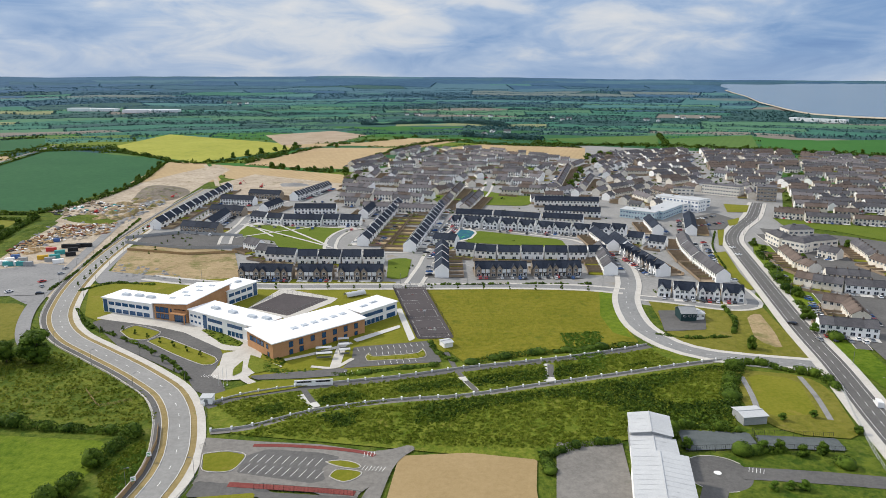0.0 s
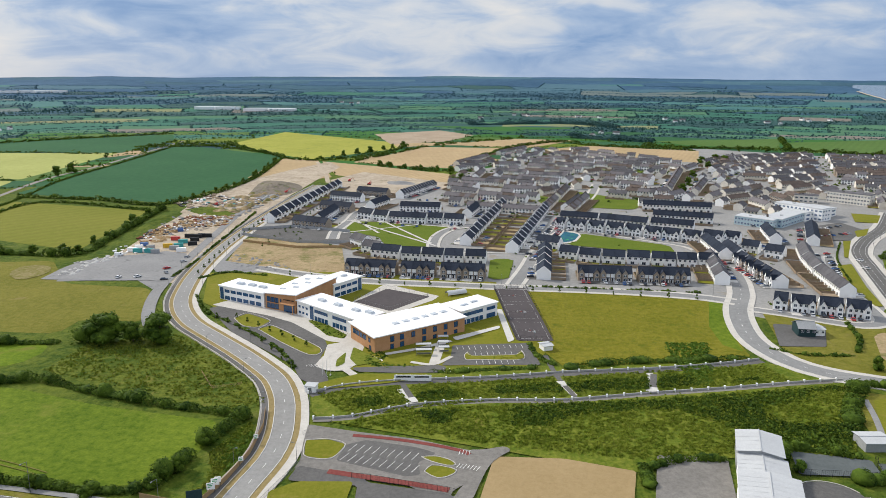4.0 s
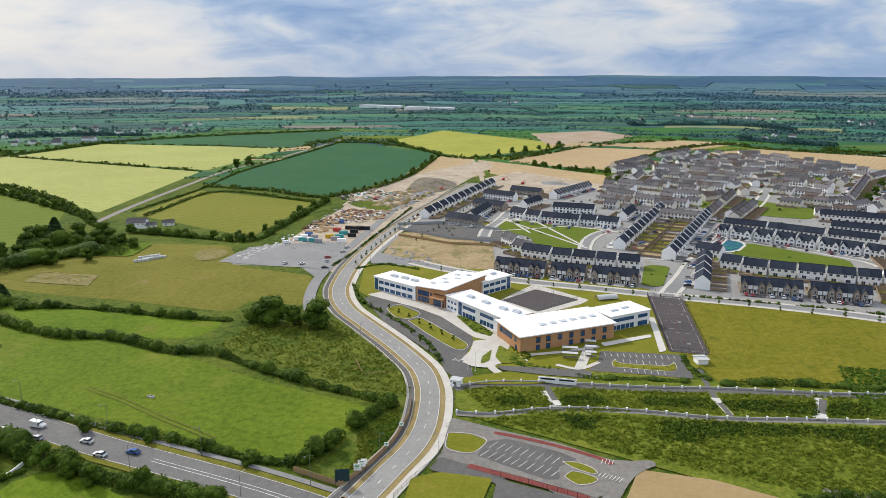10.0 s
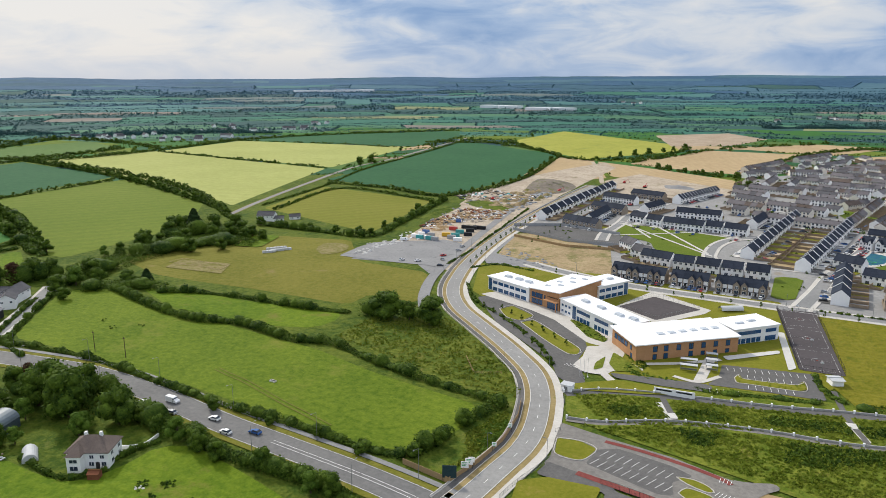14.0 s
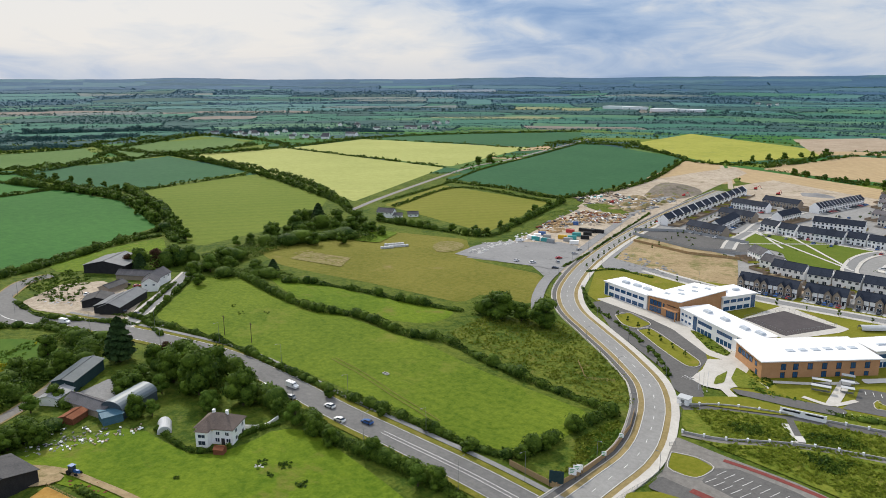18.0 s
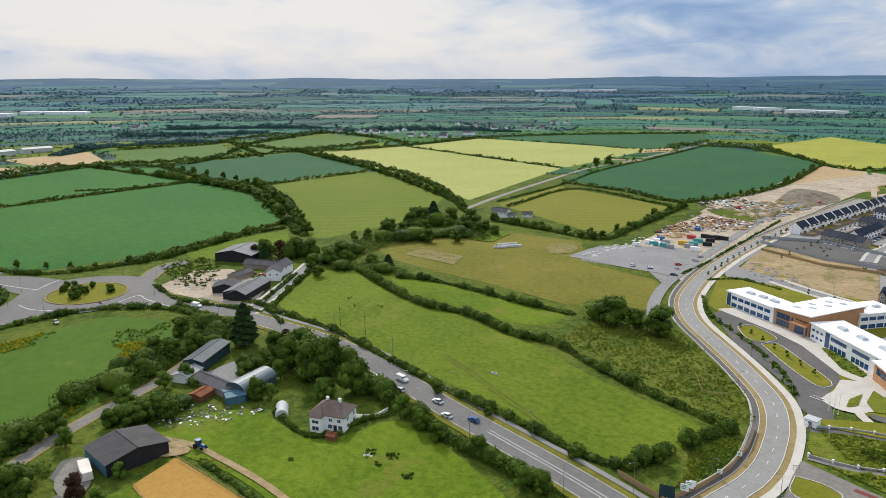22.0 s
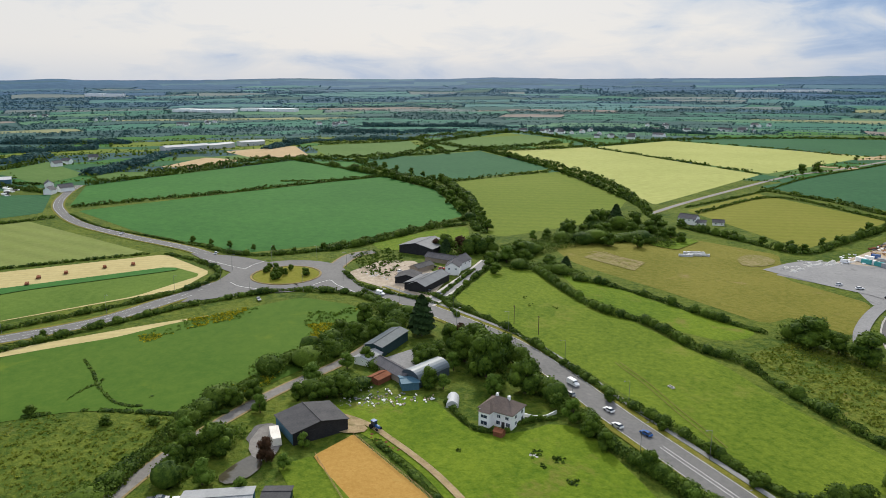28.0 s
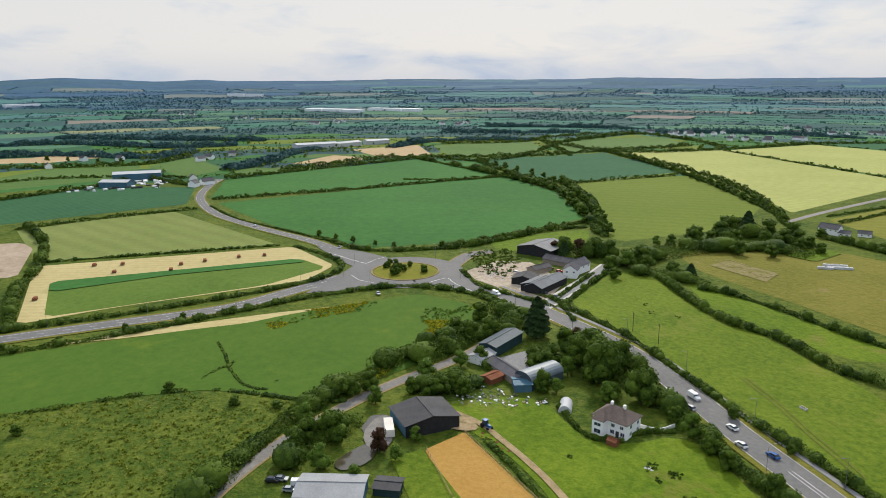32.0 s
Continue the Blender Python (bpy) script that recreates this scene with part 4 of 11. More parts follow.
for k, (r, w) in enumerate((([(-86.9, 251.4), (-86.7, 259.1), (-85.4, 270.3), (-80.2, 280.7)], 3.0), ([(-78.9, 279.7), (-78.3, 265.9), (-76.5, 252.0), (-70.2, 244.2)], 3.2), ([(-76.4, 269.3), (-70.2, 264.8), (-63.7, 259.5)], 2.2), ([(-75.0, 252.5), (-70.5, 257.1), (-63.3, 260.9)], 2.0), ([(-86.9, 251.4), (-81.8, 248.3), (-75.2, 249.4)], 2.2), ([(-42.8, 285.2), (-42.5, 273.3), (-42.3, 259.7)], 4.0), ([(-51.7, 260.6), (-42.5, 259.7), (-36.3, 269.1)], 2.0), ([(-63.7, 267.1), (-51.3, 275.4), (-39.0, 286.6)], 2.4))):
    structure("path_school", strip(smooth(r, 2.0), w / 2, -w / 2, 0.40 + 0.006 * k), "footway", "pale paved path at a school entrance", "path")
field("school_plaza", [(-90.4, 274.2), (-79.2, 281.0), (-74.3, 274.2), (-72.2, 256.5), (-74.5, 248.5), (-81.2, 247.9), (-86.3, 251.6), (-87.7, 260.0)], "footway", "pale paved plaza at a school entrance", "paving")
field("school_court", [(-27.1, 369.2), (-10.1, 372.0), (4.9, 293.1), (-11.0, 291.5)], "court", "dark ball court with line markings", "ball court")
field("school_yard_paving", [(-96.7, 331.3), (-86.9, 368.3), (-54.0, 350.3), (-56.1, 342.6), (-72.2, 317.3)], "footway", "pale paving round a play yard", "paving")
field("school_play_yard", [(-95.0, 333.9), (-84.0, 359.0), (-58.6, 348.7), (-73.9, 322.1)], "court", "dark fenced school play yard", "play yard")
field("school_car_park", [(-37.7, 281.5), (-5.7, 289.4), (-0.3, 265.8), (-20.2, 262.8), (-39.1, 259.1), (-36.7, 269.0)], "asphalt", "asphalt car park with white bays", "car park")
field("lower_car_park", [(-74.6, 203.7), (-56.7, 201.2), (-37.9, 199.6), (-23.4, 195.7), (-17.9, 194.9), (-15.4, 191.1), (-16.6, 183.7), (-18.5, 178.3), (-22.7, 172.8), (-23.5, 166.3), (-35.6, 173.5), (-49.4, 176.0), (-60.1, 177.5), (-69.9, 176.7), (-69.6, 181.7), (-72.4, 192.6)], "lot", "worn asphalt car park with two rows of bays", "car park")
field("lower_bays", [(-58.6, 192.8), (-53.4, 196.5), (-36.8, 194.5), (-30.3, 191.9), (-35.0, 185.6), (-32.9, 179.3), (-36.6, 177.7), (-49.0, 180.7), (-59.2, 183.2)], "asphalt", "darker asphalt under parking bays", "car park")
field("lower_yard", [(-69.1, 178.7), (-60.1, 177.5), (-49.4, 176.0), (-46.9, 173.2), (-24.3, 171.1), (-17.9, 168.2), (-47.2, 158.0), (-49.3, 171.1), (-66.4, 170.7), (-69.6, 170.9)], "asphalt", "dark asphalt drive behind a fence", "drive")
field("lower_lawn", [(-72.6, 164.8), (-66.4, 170.7), (-51.0, 173.0), (-50.4, 163.2), (-50.2, 153.0), (-68.0, 146.8)], "lawn", "grass in front of a car park", "lawn")
field("lower_island", [(-72.0, 193.5), (-65.1, 195.1), (-59.0, 193.0), (-60.0, 185.7), (-62.5, 183.4), (-69.2, 184.3)], "lawn", "grass corner by a car park entrance", "island")
field("gravel_pitch", [(-13.0, 192.7), (7.9, 194.6), (28.2, 190.7), (26.0, 175.4), (25.2, 158.6), (-16.5, 153.6)], "pitch", "worn orange-brown gravel pitch", "pitch")
field("factory_yard", [(35.5, 201.1), (56.0, 202.3), (52.3, 171.4), (50.1, 154.8), (28.3, 154.7)], "lot", "worn grey-brown yard beside a sheet-metal hall", "yard")
field("court_east", [(75.8, 209.8), (98.1, 207.7), (97.5, 198.0), (74.3, 196.2)], "playcourt", "grey fenced play court", "ball court")
field("court_east_b", [(99.2, 206.2), (124.2, 204.1), (123.5, 196.4), (98.4, 198.0)], "playcourt", "grey fenced play court", "ball court")
field("turning_verge", [(71.1, 194.1), (96.3, 195.3), (122.0, 193.7), (141.3, 186.8), (118.8, 152.9), (59.1, 152.6)], "rough", "rough grass round a turning circle", "verge")
TURN = (79.0, 183.5)
field("turning_circle", [(TURN[0] + 9.6 * math.cos(a * math.pi / 14), TURN[1] + 9.6 * math.sin(a * math.pi / 14)) for a in range(28)], "asphalt", "dark round turning circle", "drive")
structure("road_turning", strip(smooth([(85.5, 183.5), (99.5, 182.1), (114.5, 180.1), (137.4, 176.2)]), 3.4, -3.4, 0.52), "asphalt", "asphalt drive leading to a turning circle", "road")
structure("road_turning_b", strip(smooth([(76.0, 176.2), (72.5, 169.4), (67.4, 157.1)]), 3.4, -3.4, 0.525), "asphalt", "asphalt drive leading to a turning circle", "road")
field("creche_yard", [(105.3, 331.7), (128.4, 331.9), (119.3, 304.4), (99.7, 302.0)], "asphalt", "asphalt yard round a small building", "yard")
field("civic_lot", [(191, 567), (231, 596), (238, 568), (212, 527), (189, 525)], "asphalt", "asphalt car park beside a blue-white school", "car park")
field("civic_lawn", [(256, 641), (277, 635), (260, 599), (244, 601)], "lawn", "mown grass in front of apartments", "lawn")
field("civic_lawn_b", [(229, 563), (244, 575), (231, 547), (222, 540)], "lawn", "small mown corner beside a road", "lawn")
field("civic_lawn_c", [(207, 525), (213, 527), (191, 473), (189, 474)], "lawn", "mown strip beside a road", "lawn")
field("civic_lawn_d", [(176.3, 451.3), (186.6, 456.1), (174.4, 403.7), (168.1, 367.9), (164.4, 367.8), (166.1, 407.4)], "lawn", "mown wedge between two streets", "lawn")
field("east_estate", [(242, 532), (293, 503), (327, 467), (174.2, 236.6), (178.8, 268.3), (189.1, 324.7), (213.3, 421.2)], "asphalt", "asphalt between houses", "ground")

# ---- roads ----


def road(name, pts, width, mat, label, kerb=True, walk_side=0.0, verge=0.0, marks=None, z=0.30, edge=0.0, verge_mat="verge"):
    line = smooth(pts)
    h = width / 2
    structure(name, strip(line, h, -h, z), mat, label, "road")
    if kerb:
        k = strip(line, h + 0.25, h, 0.1, z + 0.02)
        strip(line, -h, -h - 0.25, 0.1, z + 0.02, k)
        structure("kerb_" + name, k, "concrete", "pale concrete kerb", "kerb")
    e = h + (0.25 if kerb else 0)
    if verge:
        k = strip(line, e + verge, e, z - 0.02)
        strip(line, -e, -e - verge, z - 0.02, 0, k)
        structure("verge_" + name, k, verge_mat, "strip of dry verge beside a road", "verge")
        e += verge
    if walk_side:
        k = strip(line, e + walk_side, e, 0.05, z - 0.02)
        strip(line, -e, -e - walk_side, 0.05, z - 0.02, k)
        structure("pavement_" + name, k, "footway", "pale concrete footway", "pavement")
    if marks:
        g = dashes(line, 0, 0.15, z + 0.01, *marks)
        if edge:
            strip(line, h - edge, h - edge - 0.13, z + 0.01, 0, g)
            strip(line, -h + edge + 0.13, -h + edge, z + 0.01, 0, g)
        structure("marking_" + name, g, "white", "white painted lane lines", "road marking")
    return line


LINK = [(-240, 725), (-236, 644), (-227, 537), (-216.5, 449.0), (-203.0, 381.7), (-189.4, 338.1), (-177.7, 313.0), (-162.3, 292.9), (-142.9, 276.4), (-124.6, 261.5), (-110.9, 249.3), (-98.8, 237.0), (-89.9, 222.2), (-84.6, 208.6), (-80.3, 193.8), (-78.8, 181.0), (-79.6, 168.7), (-80.6, 153.2), (-81.5, 144.7)]
link = road("road_link", LINK, 6.6, "linkroad", "pale new link road with verges and footways", verge=1.9, walk_side=2.7, marks=(1.6, 6))
structure("cycle_track", strip(link, -5.7, -7.7, 0.34), "asphalt", "dark asphalt cycle track beside a new road", "path")
structure("wall_cycle_track", strip(link, -8.15, -8.4, 0.0, 0.7), "footway", "low pale wall along a cycle track", "wall")
MAIN = [(-346.2, 126.5), (-313.6, 136.1), (-282.3, 144.3), (-244.5, 151.3), (-205.9, 150.7), (-170.5, 147.6), (-142.4, 146.4), (-114.0, 145.1), (-93.2, 143.1), (-74.6, 140.4)]
main = road("road_main", MAIN, 11.0, "mainroad", "wide main road with hard shoulders", kerb=False, verge=2.2, marks=None, verge_mat="dry")
structure("pavement_main", strip(main, 10.0, 8.0, 0.26, 0.03), "newroad", "pale footway between a verge and a hedge", "pavement")
g = strip(main, 5.3, 5.18, 0.315)
strip(main, -5.18, -5.3, 0.315, 0, g)
structure("marking_main_edge", g, "white", "thin worn edge lines on a main road", "road marking")
near_end = [p for p in main if p.x > -150]
g = strip(near_end, 0.75, 0.6, 0.315)
strip(near_end, -0.6, -0.75, 0.315, 0, g)
structure("marking_main_hatch", g, "white", "white hatched centre strip on a main road", "road marking")

WEST = [(-331.5, -123.9), (-336.6, -104.1), (-344.6, -59.6), (-353.5, -9.1), (-374.2, 25.8), (-394.2, 56.2)]
west = road("road_west", WEST, 11.0, "mainroad", "main road leading to a roundabout", kerb=False, verge=2.0, marks=(4, 6), edge=1.5, z=0.305, verge_mat="dry")
NORTH = [(-427.7, 72.0), (-487.6, 50.8), (-552, 15), (-621, -17), (-692, -32), (-746, -34), (-806, -27), (-850, -18)]
north = road("road_north", NORTH, 8.5, "mainroad", "country road curving away from a roundabout", kerb=False, verge=1.5, marks=(4, 6), edge=0.8, z=0.31, verge_mat="dry")
NORTHEAST = [(-391.0, 116.4), (-421.4, 140.7), (-425.8, 157.7)]
ne = road("road_spur", NORTHEAST, 9.0, "mainroad", "short spur off a roundabout", kerb=False, verge=1.0, z=0.315)
LANE = [(-174.2, -18.3), (-192.8, -5.5), (-211.9, 12.1), (-232.2, 37.5), (-244.3, 56.9), (-255.2, 78.2), (-266.4, 94.1), (-282.4, 113.2)]
lane = road("road_lane", LANE, 4.5, "lot", "narrow country lane between hedges", kerb=False, verge=0.8, z=0.2)
FARM_LANE = [(-307.8, 141.2), (-326.2, 162.3), (-347.2, 186.5), (-371.8, 212.6)]
farm_lane = road("road_farm_lane", FARM_LANE, 6.0, "newroad", "side road past farm buildings", kerb=False, walk_side=1.5, z=0.32)
FIELD_LANE = [(-448, 411), (-475, 476), (-514, 585), (-559, 725), (-577, 854), (-658, 1216)]
field_lane = road("road_field_lane", FIELD_LANE, 4.5, "newroad", "straight pale lane between fields", kerb=False, verge=0.8, z=0.2)
SOUTH_STREET = [(-167.7, 389.5), (-147.0, 382.1), (-114.4, 374.2), (-87.9, 371.8), (-50.0, 372.1), (-12.8, 372.4), (23.8, 373.7), (53.6, 373.2), (79.5, 370.3), (96.8, 364.5)]
south_street = road("road_estate_street", SOUTH_STREET, 6.5, "newroad", "pale estate street with wide footways", walk_side=2.4, marks=None, z=0.3)
EAST_BEND = [(105.3, 441.4), (109.2, 420.1), (103.8, 382.6), (94.6, 351.0), (90.6, 323.9), (91.1, 304.1), (98.0, 285.2), (108.8, 275.1), (124.9, 269.1), (149.4, 263.4)]
east_bend = road("road_estate_bend", EAST_BEND, 8.5, "newroad", "pale estate road curving down to a junction", walk_side=2.6, z=0.305, marks=(2, 6))
EAST_ROAD = [(290, 648), (255, 578), (225, 532), (205, 492), (194.6, 450.0), (184.0, 401.3), (172.1, 346.9), (162.4, 301.0), (156.0, 265.2), (149.7, 236.5), (144.9, 214.8), (140.0, 189.9)]
east_road = road("road_east", EAST_ROAD, 9.5, "asphalt", "dark asphalt distributor road with lane lines", walk_side=3.0, marks=(3, 4), edge=1.4, z=0.31)
MID_STREET = [(-17.1, 372.9), (-11.0, 413.4), (-6.8, 449.7), (2.3, 498.5), (13, 556), (24, 621), (41, 702), (52, 783)]
mid_street = road("road_mid_street", MID_STREET, 6.5, "newroad", "pale estate street between terraces", walk_side=2.0, z=0.315)
GREEN_STREET = [(-6.9, 456.0), (-34.7, 454.0), (-70.2, 452.6), (-77.6, 482.6), (-75, 512), (-65, 530), (-42, 542), (-26, 587)]
green_street = road("road_green_street", GREEN_STREET, 5.5, "newroad", "pale street round an estate green", walk_side=1.8, z=0.32)
WEST_STREET = [(-149.7, 473.3), (-155, 501), (-156, 540), (-159, 575), (-155, 620), (-147, 653)]
west_street = road("road_west_street", WEST_STREET, 5.5, "newroad", "pale street beside an estate green", walk_side=1.8, z=0.325)
TOP_STREET = [(-158, 543), (-128, 544), (-99, 537), (-65, 530)]
top_street = road("road_top_street", TOP_STREET, 5.0, "newroad", "pale street in front of white houses", walk_side=1.6, z=0.33)
LOOP = [(11, 540), (32, 532), (71, 507), (95, 492), (100.5, 479.5)]
loop = road("road_loop", LOOP, 5.5, "newroad", "pale street in front of gabled houses", walk_side=1.8, z=0.32)
CRESCENT = [(100.5, 353.5), (115.8, 348.2), (138.2, 337.4), (150.8, 337.3), (157.7, 344.8), (160.4, 367.6), (163.1, 404.6), (170.9, 443.3), (180, 474)]
crescent = road("road_crescent", CRESCENT, 5.5, "newroad", "pale street round a crescent of houses", walk_side=1.8, z=0.325)
road("road_site", [(-224.8, 355.6), (-229.8, 381.6), (-254, 469), (-269, 555), (-278, 659)], 6.0, "site", "dusty haul road through a building site", kerb=False, z=0.2)
road("road_track", [(-238, 745), (-271, 836), (-315, 939)], 5.0, "site", "pale farm track between tilled fields", kerb=False, z=0.2)
road("road_gravel_side", [(-270, 618), (-242, 493), (-223.0, 409.6), (-212.1, 366.2), (-201.6, 330.6), (-188.9, 302.2), (-176.7, 283.2), (-165.8, 271.7)], 6.0, "gravel", "gravel haul road beside a new road", kerb=False, z=0.45)
EAST_LANE = [(233, 511), (227, 475), (207.6, 395.4), (193.3, 337.8), (183.5, 304.9), (177.2, 280.6)]
road("road_east_lane", EAST_LANE, 6.0, "asphalt", "asphalt estate road with parked cars", z=0.3)
PATH_A = [(-81.3, 225.1), (-69.2, 234.2), (-50.3, 241.0), (-17.8, 249.2), (10.3, 258.5), (44.6, 267.4), (71.8, 276.7), (87.9, 283.8)]
PATH_B = [(-74.1, 206.7), (-62.7, 209.8), (-42.9, 221.9), (-16.5, 229.9), (7.4, 233.7), (36.9, 243.5), (68.5, 253.5), (92.9, 261.9), (113.0, 267.8)]
for nm, pts, w in (("path_upper", PATH_A, 3.4), ("path_lower", PATH_B, 2.0)):
    ln = smooth(pts)
    structure(nm, strip(ln, w / 2, -w / 2, 0.28), "asphalt" if w > 3 else "lot", "surfaced footpath through overgrown ground", "path")
    tagged(part("wall_" + nm, strip(ln, w / 2 + 0.35, w / 2 + 0.05, 0.0, 0.95), "parapet"), "low pale concrete parapet with posts along a path", "wall", kind="structure")

CLEAR = []
for k, (pts, w) in enumerate((([(-50.6, 239.4), (-46.3, 231.0), (-43.0, 224.7)], 2.2), ([(1.4, 276.2), (4.9, 259.9), (8.1, 249.2), (11.0, 242.0), (12.7, 236.5)], 2.0), ([(42.7, 263.5), (40.2, 244.6)], 2.4))):
    ln = smooth(pts, 2.0)
    structure("path_link", strip(ln, w / 2, -w / 2, 0.33 + 0.004 * k), "asphalt", "short dark path joining two walled footpaths", "path")
    CLEAR += [(p.x, p.y) for p in ln]
    c = ln[2 * len(ln) // 3]
    structure("path_landing", strip([c, c + (ln[-1] - ln[0]).normalized() * 4.0], w / 2 + 0.2, -w / 2 - 0.2, 0.36, 0.08), "concrete", "pale concrete landing over a stream", "path")
for off in (-0.95, 0.95):
    structure("track_pasture", strip(smooth([(-207.0, 178.4), (-198.8, 176.8), (-190.7, 175.7), (-182.0, 173.7), (-170.3, 170.6), (-162.2, 168.6), (-153.5, 166.8), (-145.0, 164.9), (-139.1, 163.4)]), off + 0.2, off - 0.2, 0.24 + 0.004 * off), "rut", "worn brown wheel track across a pasture", "track")

CLEAR = np.array(CLEAR)

# roundabout
ISLE = (-394.6, 92.1)
ring_pts = [(ISLE[0] + 27 * math.cos(a * math.pi / 12), ISLE[1] + 27 * math.sin(a * math.pi / 12)) for a in range(25)]
structure("road_roundabout", strip(smooth(ring_pts), 6.5, -7.5, 0.335), "mainroad", "wide roundabout carriageway", "road")
disc = Geo().tube(ISLE[0], ISLE[1], 0.05, 0.6, 19.5, 18.5, 40)
structure("island_roundabout", disc, "lawn", "grassed roundabout island planted with small trees", "island")

for k, r in enumerate(([(-367.1, 31.1), (-398.8, 53.7), (-419.4, 70.5), (-390.9, 74.8), (-369.5, 80.7), (-366.5, 61.2)], [(-398.9, 108.8), (-395.0, 121.1), (-352.5, 124.2), (-333.1, 126.8), (-351.9, 107.9), (-369.2, 96.7)], [(-475.4, 49.4), (-451.5, 76.2), (-418.5, 91.7), (-401.6, 74.2), (-425.3, 61.0)])):
    s = smooth([tuple(p) for p in r] + [tuple(r[0])], 3.0)
    structure("road_splay", Geo().poly([(v.x, v.y, 0.338 + 0.004 * k) for v in s[:-1]]), "mainroad", "widened carriageway at a roundabout", "road")

for k, r in enumerate(([(-456.0, 54.6), (-430.7, 66.7), (-419.2, 73.2)], [(-419.1, 73.5), (-426.7, 80.2), (-432.7, 88.3)], [(-394.6, 60.3), (-383.4, 63.4), (-374.3, 71.0)], [(-367.5, 99.6), (-372.8, 111.0), (-361.2, 112.3), (-339.4, 117.9)])):
    structure("marking_roundabout", strip(smooth(r, 2.0), 0.15, -0.15, 0.36 + 0.003 * k), "white", "white painted lines at a roundabout", "road marking")
structure("kerb_roundabout", strip(smooth([(ISLE[0] + 19.7 * math.cos(a * math.pi / 12), ISLE[1] + 19.7 * math.sin(a * math.pi / 12)) for a in range(25)]), 0.5, -0.5, 0.34, 0.3), "verge", "worn kerb round a roundabout island", "kerb")

# ---- buildings ----
WINDOWS = {}


def window_mesh(w, h, glass="glass", bars=1, frame_mat="whitepaint", fr=0.09):
    """A framed window in the x-z plane, looking to -y, its lower left corner at the origin; panes set back in the frame."""
    key = (w, h, glass, bars, frame_mat)
    if key not in WINDOWS:
        g = Geo()
        g.box(0, -0.07, 0, w, 0, fr).box(0, -0.07, h - fr, w, 0, h).box(0, -0.07, fr, fr, 0, h - fr).box(w - fr, -0.07, fr, w, 0, h - fr)
        for k in range(1, bars + 1):
            x = w * k / (bars + 1)
            g.box(x - fr / 2, -0.06, fr, x + fr / 2, 0, h - fr)
        n = len(g.f)
        g.poly([(fr, -0.025, fr), (w - fr, -0.025, fr), (w - fr, -0.025, h - fr), (fr, -0.025, h - fr)])
        me = g.mesh("window", frame_mat)
        me.materials.append(M[glass])
        me.polygons[n].material_index = 1
        WINDOWS[key] = me
    return WINDOWS[key]


def roof_geo(w, d, eave, ridge, over=0.35, side=0.0, t=0.22, ridge_at=0.5):
    """Two slabs meeting in a ridge along x."""
    g = Geo()
    ym = d * ridge_at
    for y0, y1 in ((-over, ym), (d + over, ym)):
        s = (ridge - eave) / abs(ym - (0 if y0 < 0 else d))
        ze = eave - over * s
        a = [(-side, y0, ze), (w + side, y0, ze), (w + side, y1, ridge), (-side, y1, ridge)]
        b = [(x, y, z + t) for x, y, z in a]
        k = len(g.v)
        g.v += a + b
        g.f += [tuple(k + i for i in q) for q in ((0, 1, 2, 3), (7, 6, 5, 4), (0, 4, 5, 1), (1, 5, 6, 2), (3, 7, 4, 0))]
    g.box(-side, ym - 0.12, ridge + 0.12, w + side, ym + 0.12, ridge + 0.30)
    return g


def gable_wall(w, d, eave, ridge, ridge_at=0.5):
    """Walls of a house under a ridge along x."""
    prof = [(0, 0), (d, 0), (d, eave), (d * ridge_at, ridge), (0, eave)]
    g = Geo()
    k = len(prof)
    g.v = [(0, y, z) for y, z in prof] + [(w, y, z) for y, z in prof]
    g.f = [tuple(range(k - 1, -1, -1)), tuple(range(k, 2 * k))] + [(i, (i + 1) % k, k + (i + 1) % k, k + i) for i in range(k)]
    return g


HW, HD = 5.8, 8.1
HOUSES = {}


def plain_window(w, h):
    """A far house's window: a raised white surround and the pane."""
    g = Geo().box(-0.06, -0.05, -0.06, w + 0.06, 0.0, h + 0.06).box(0.08, -0.07, 0.08, w - 0.08, -0.05, h - 0.08)
    me = g.mesh("window", "glass")
    me.materials.append(M["whitepaint"])
    me.polygons.foreach_set("material_index", [1] * 6 + [0] * 6)
    return me


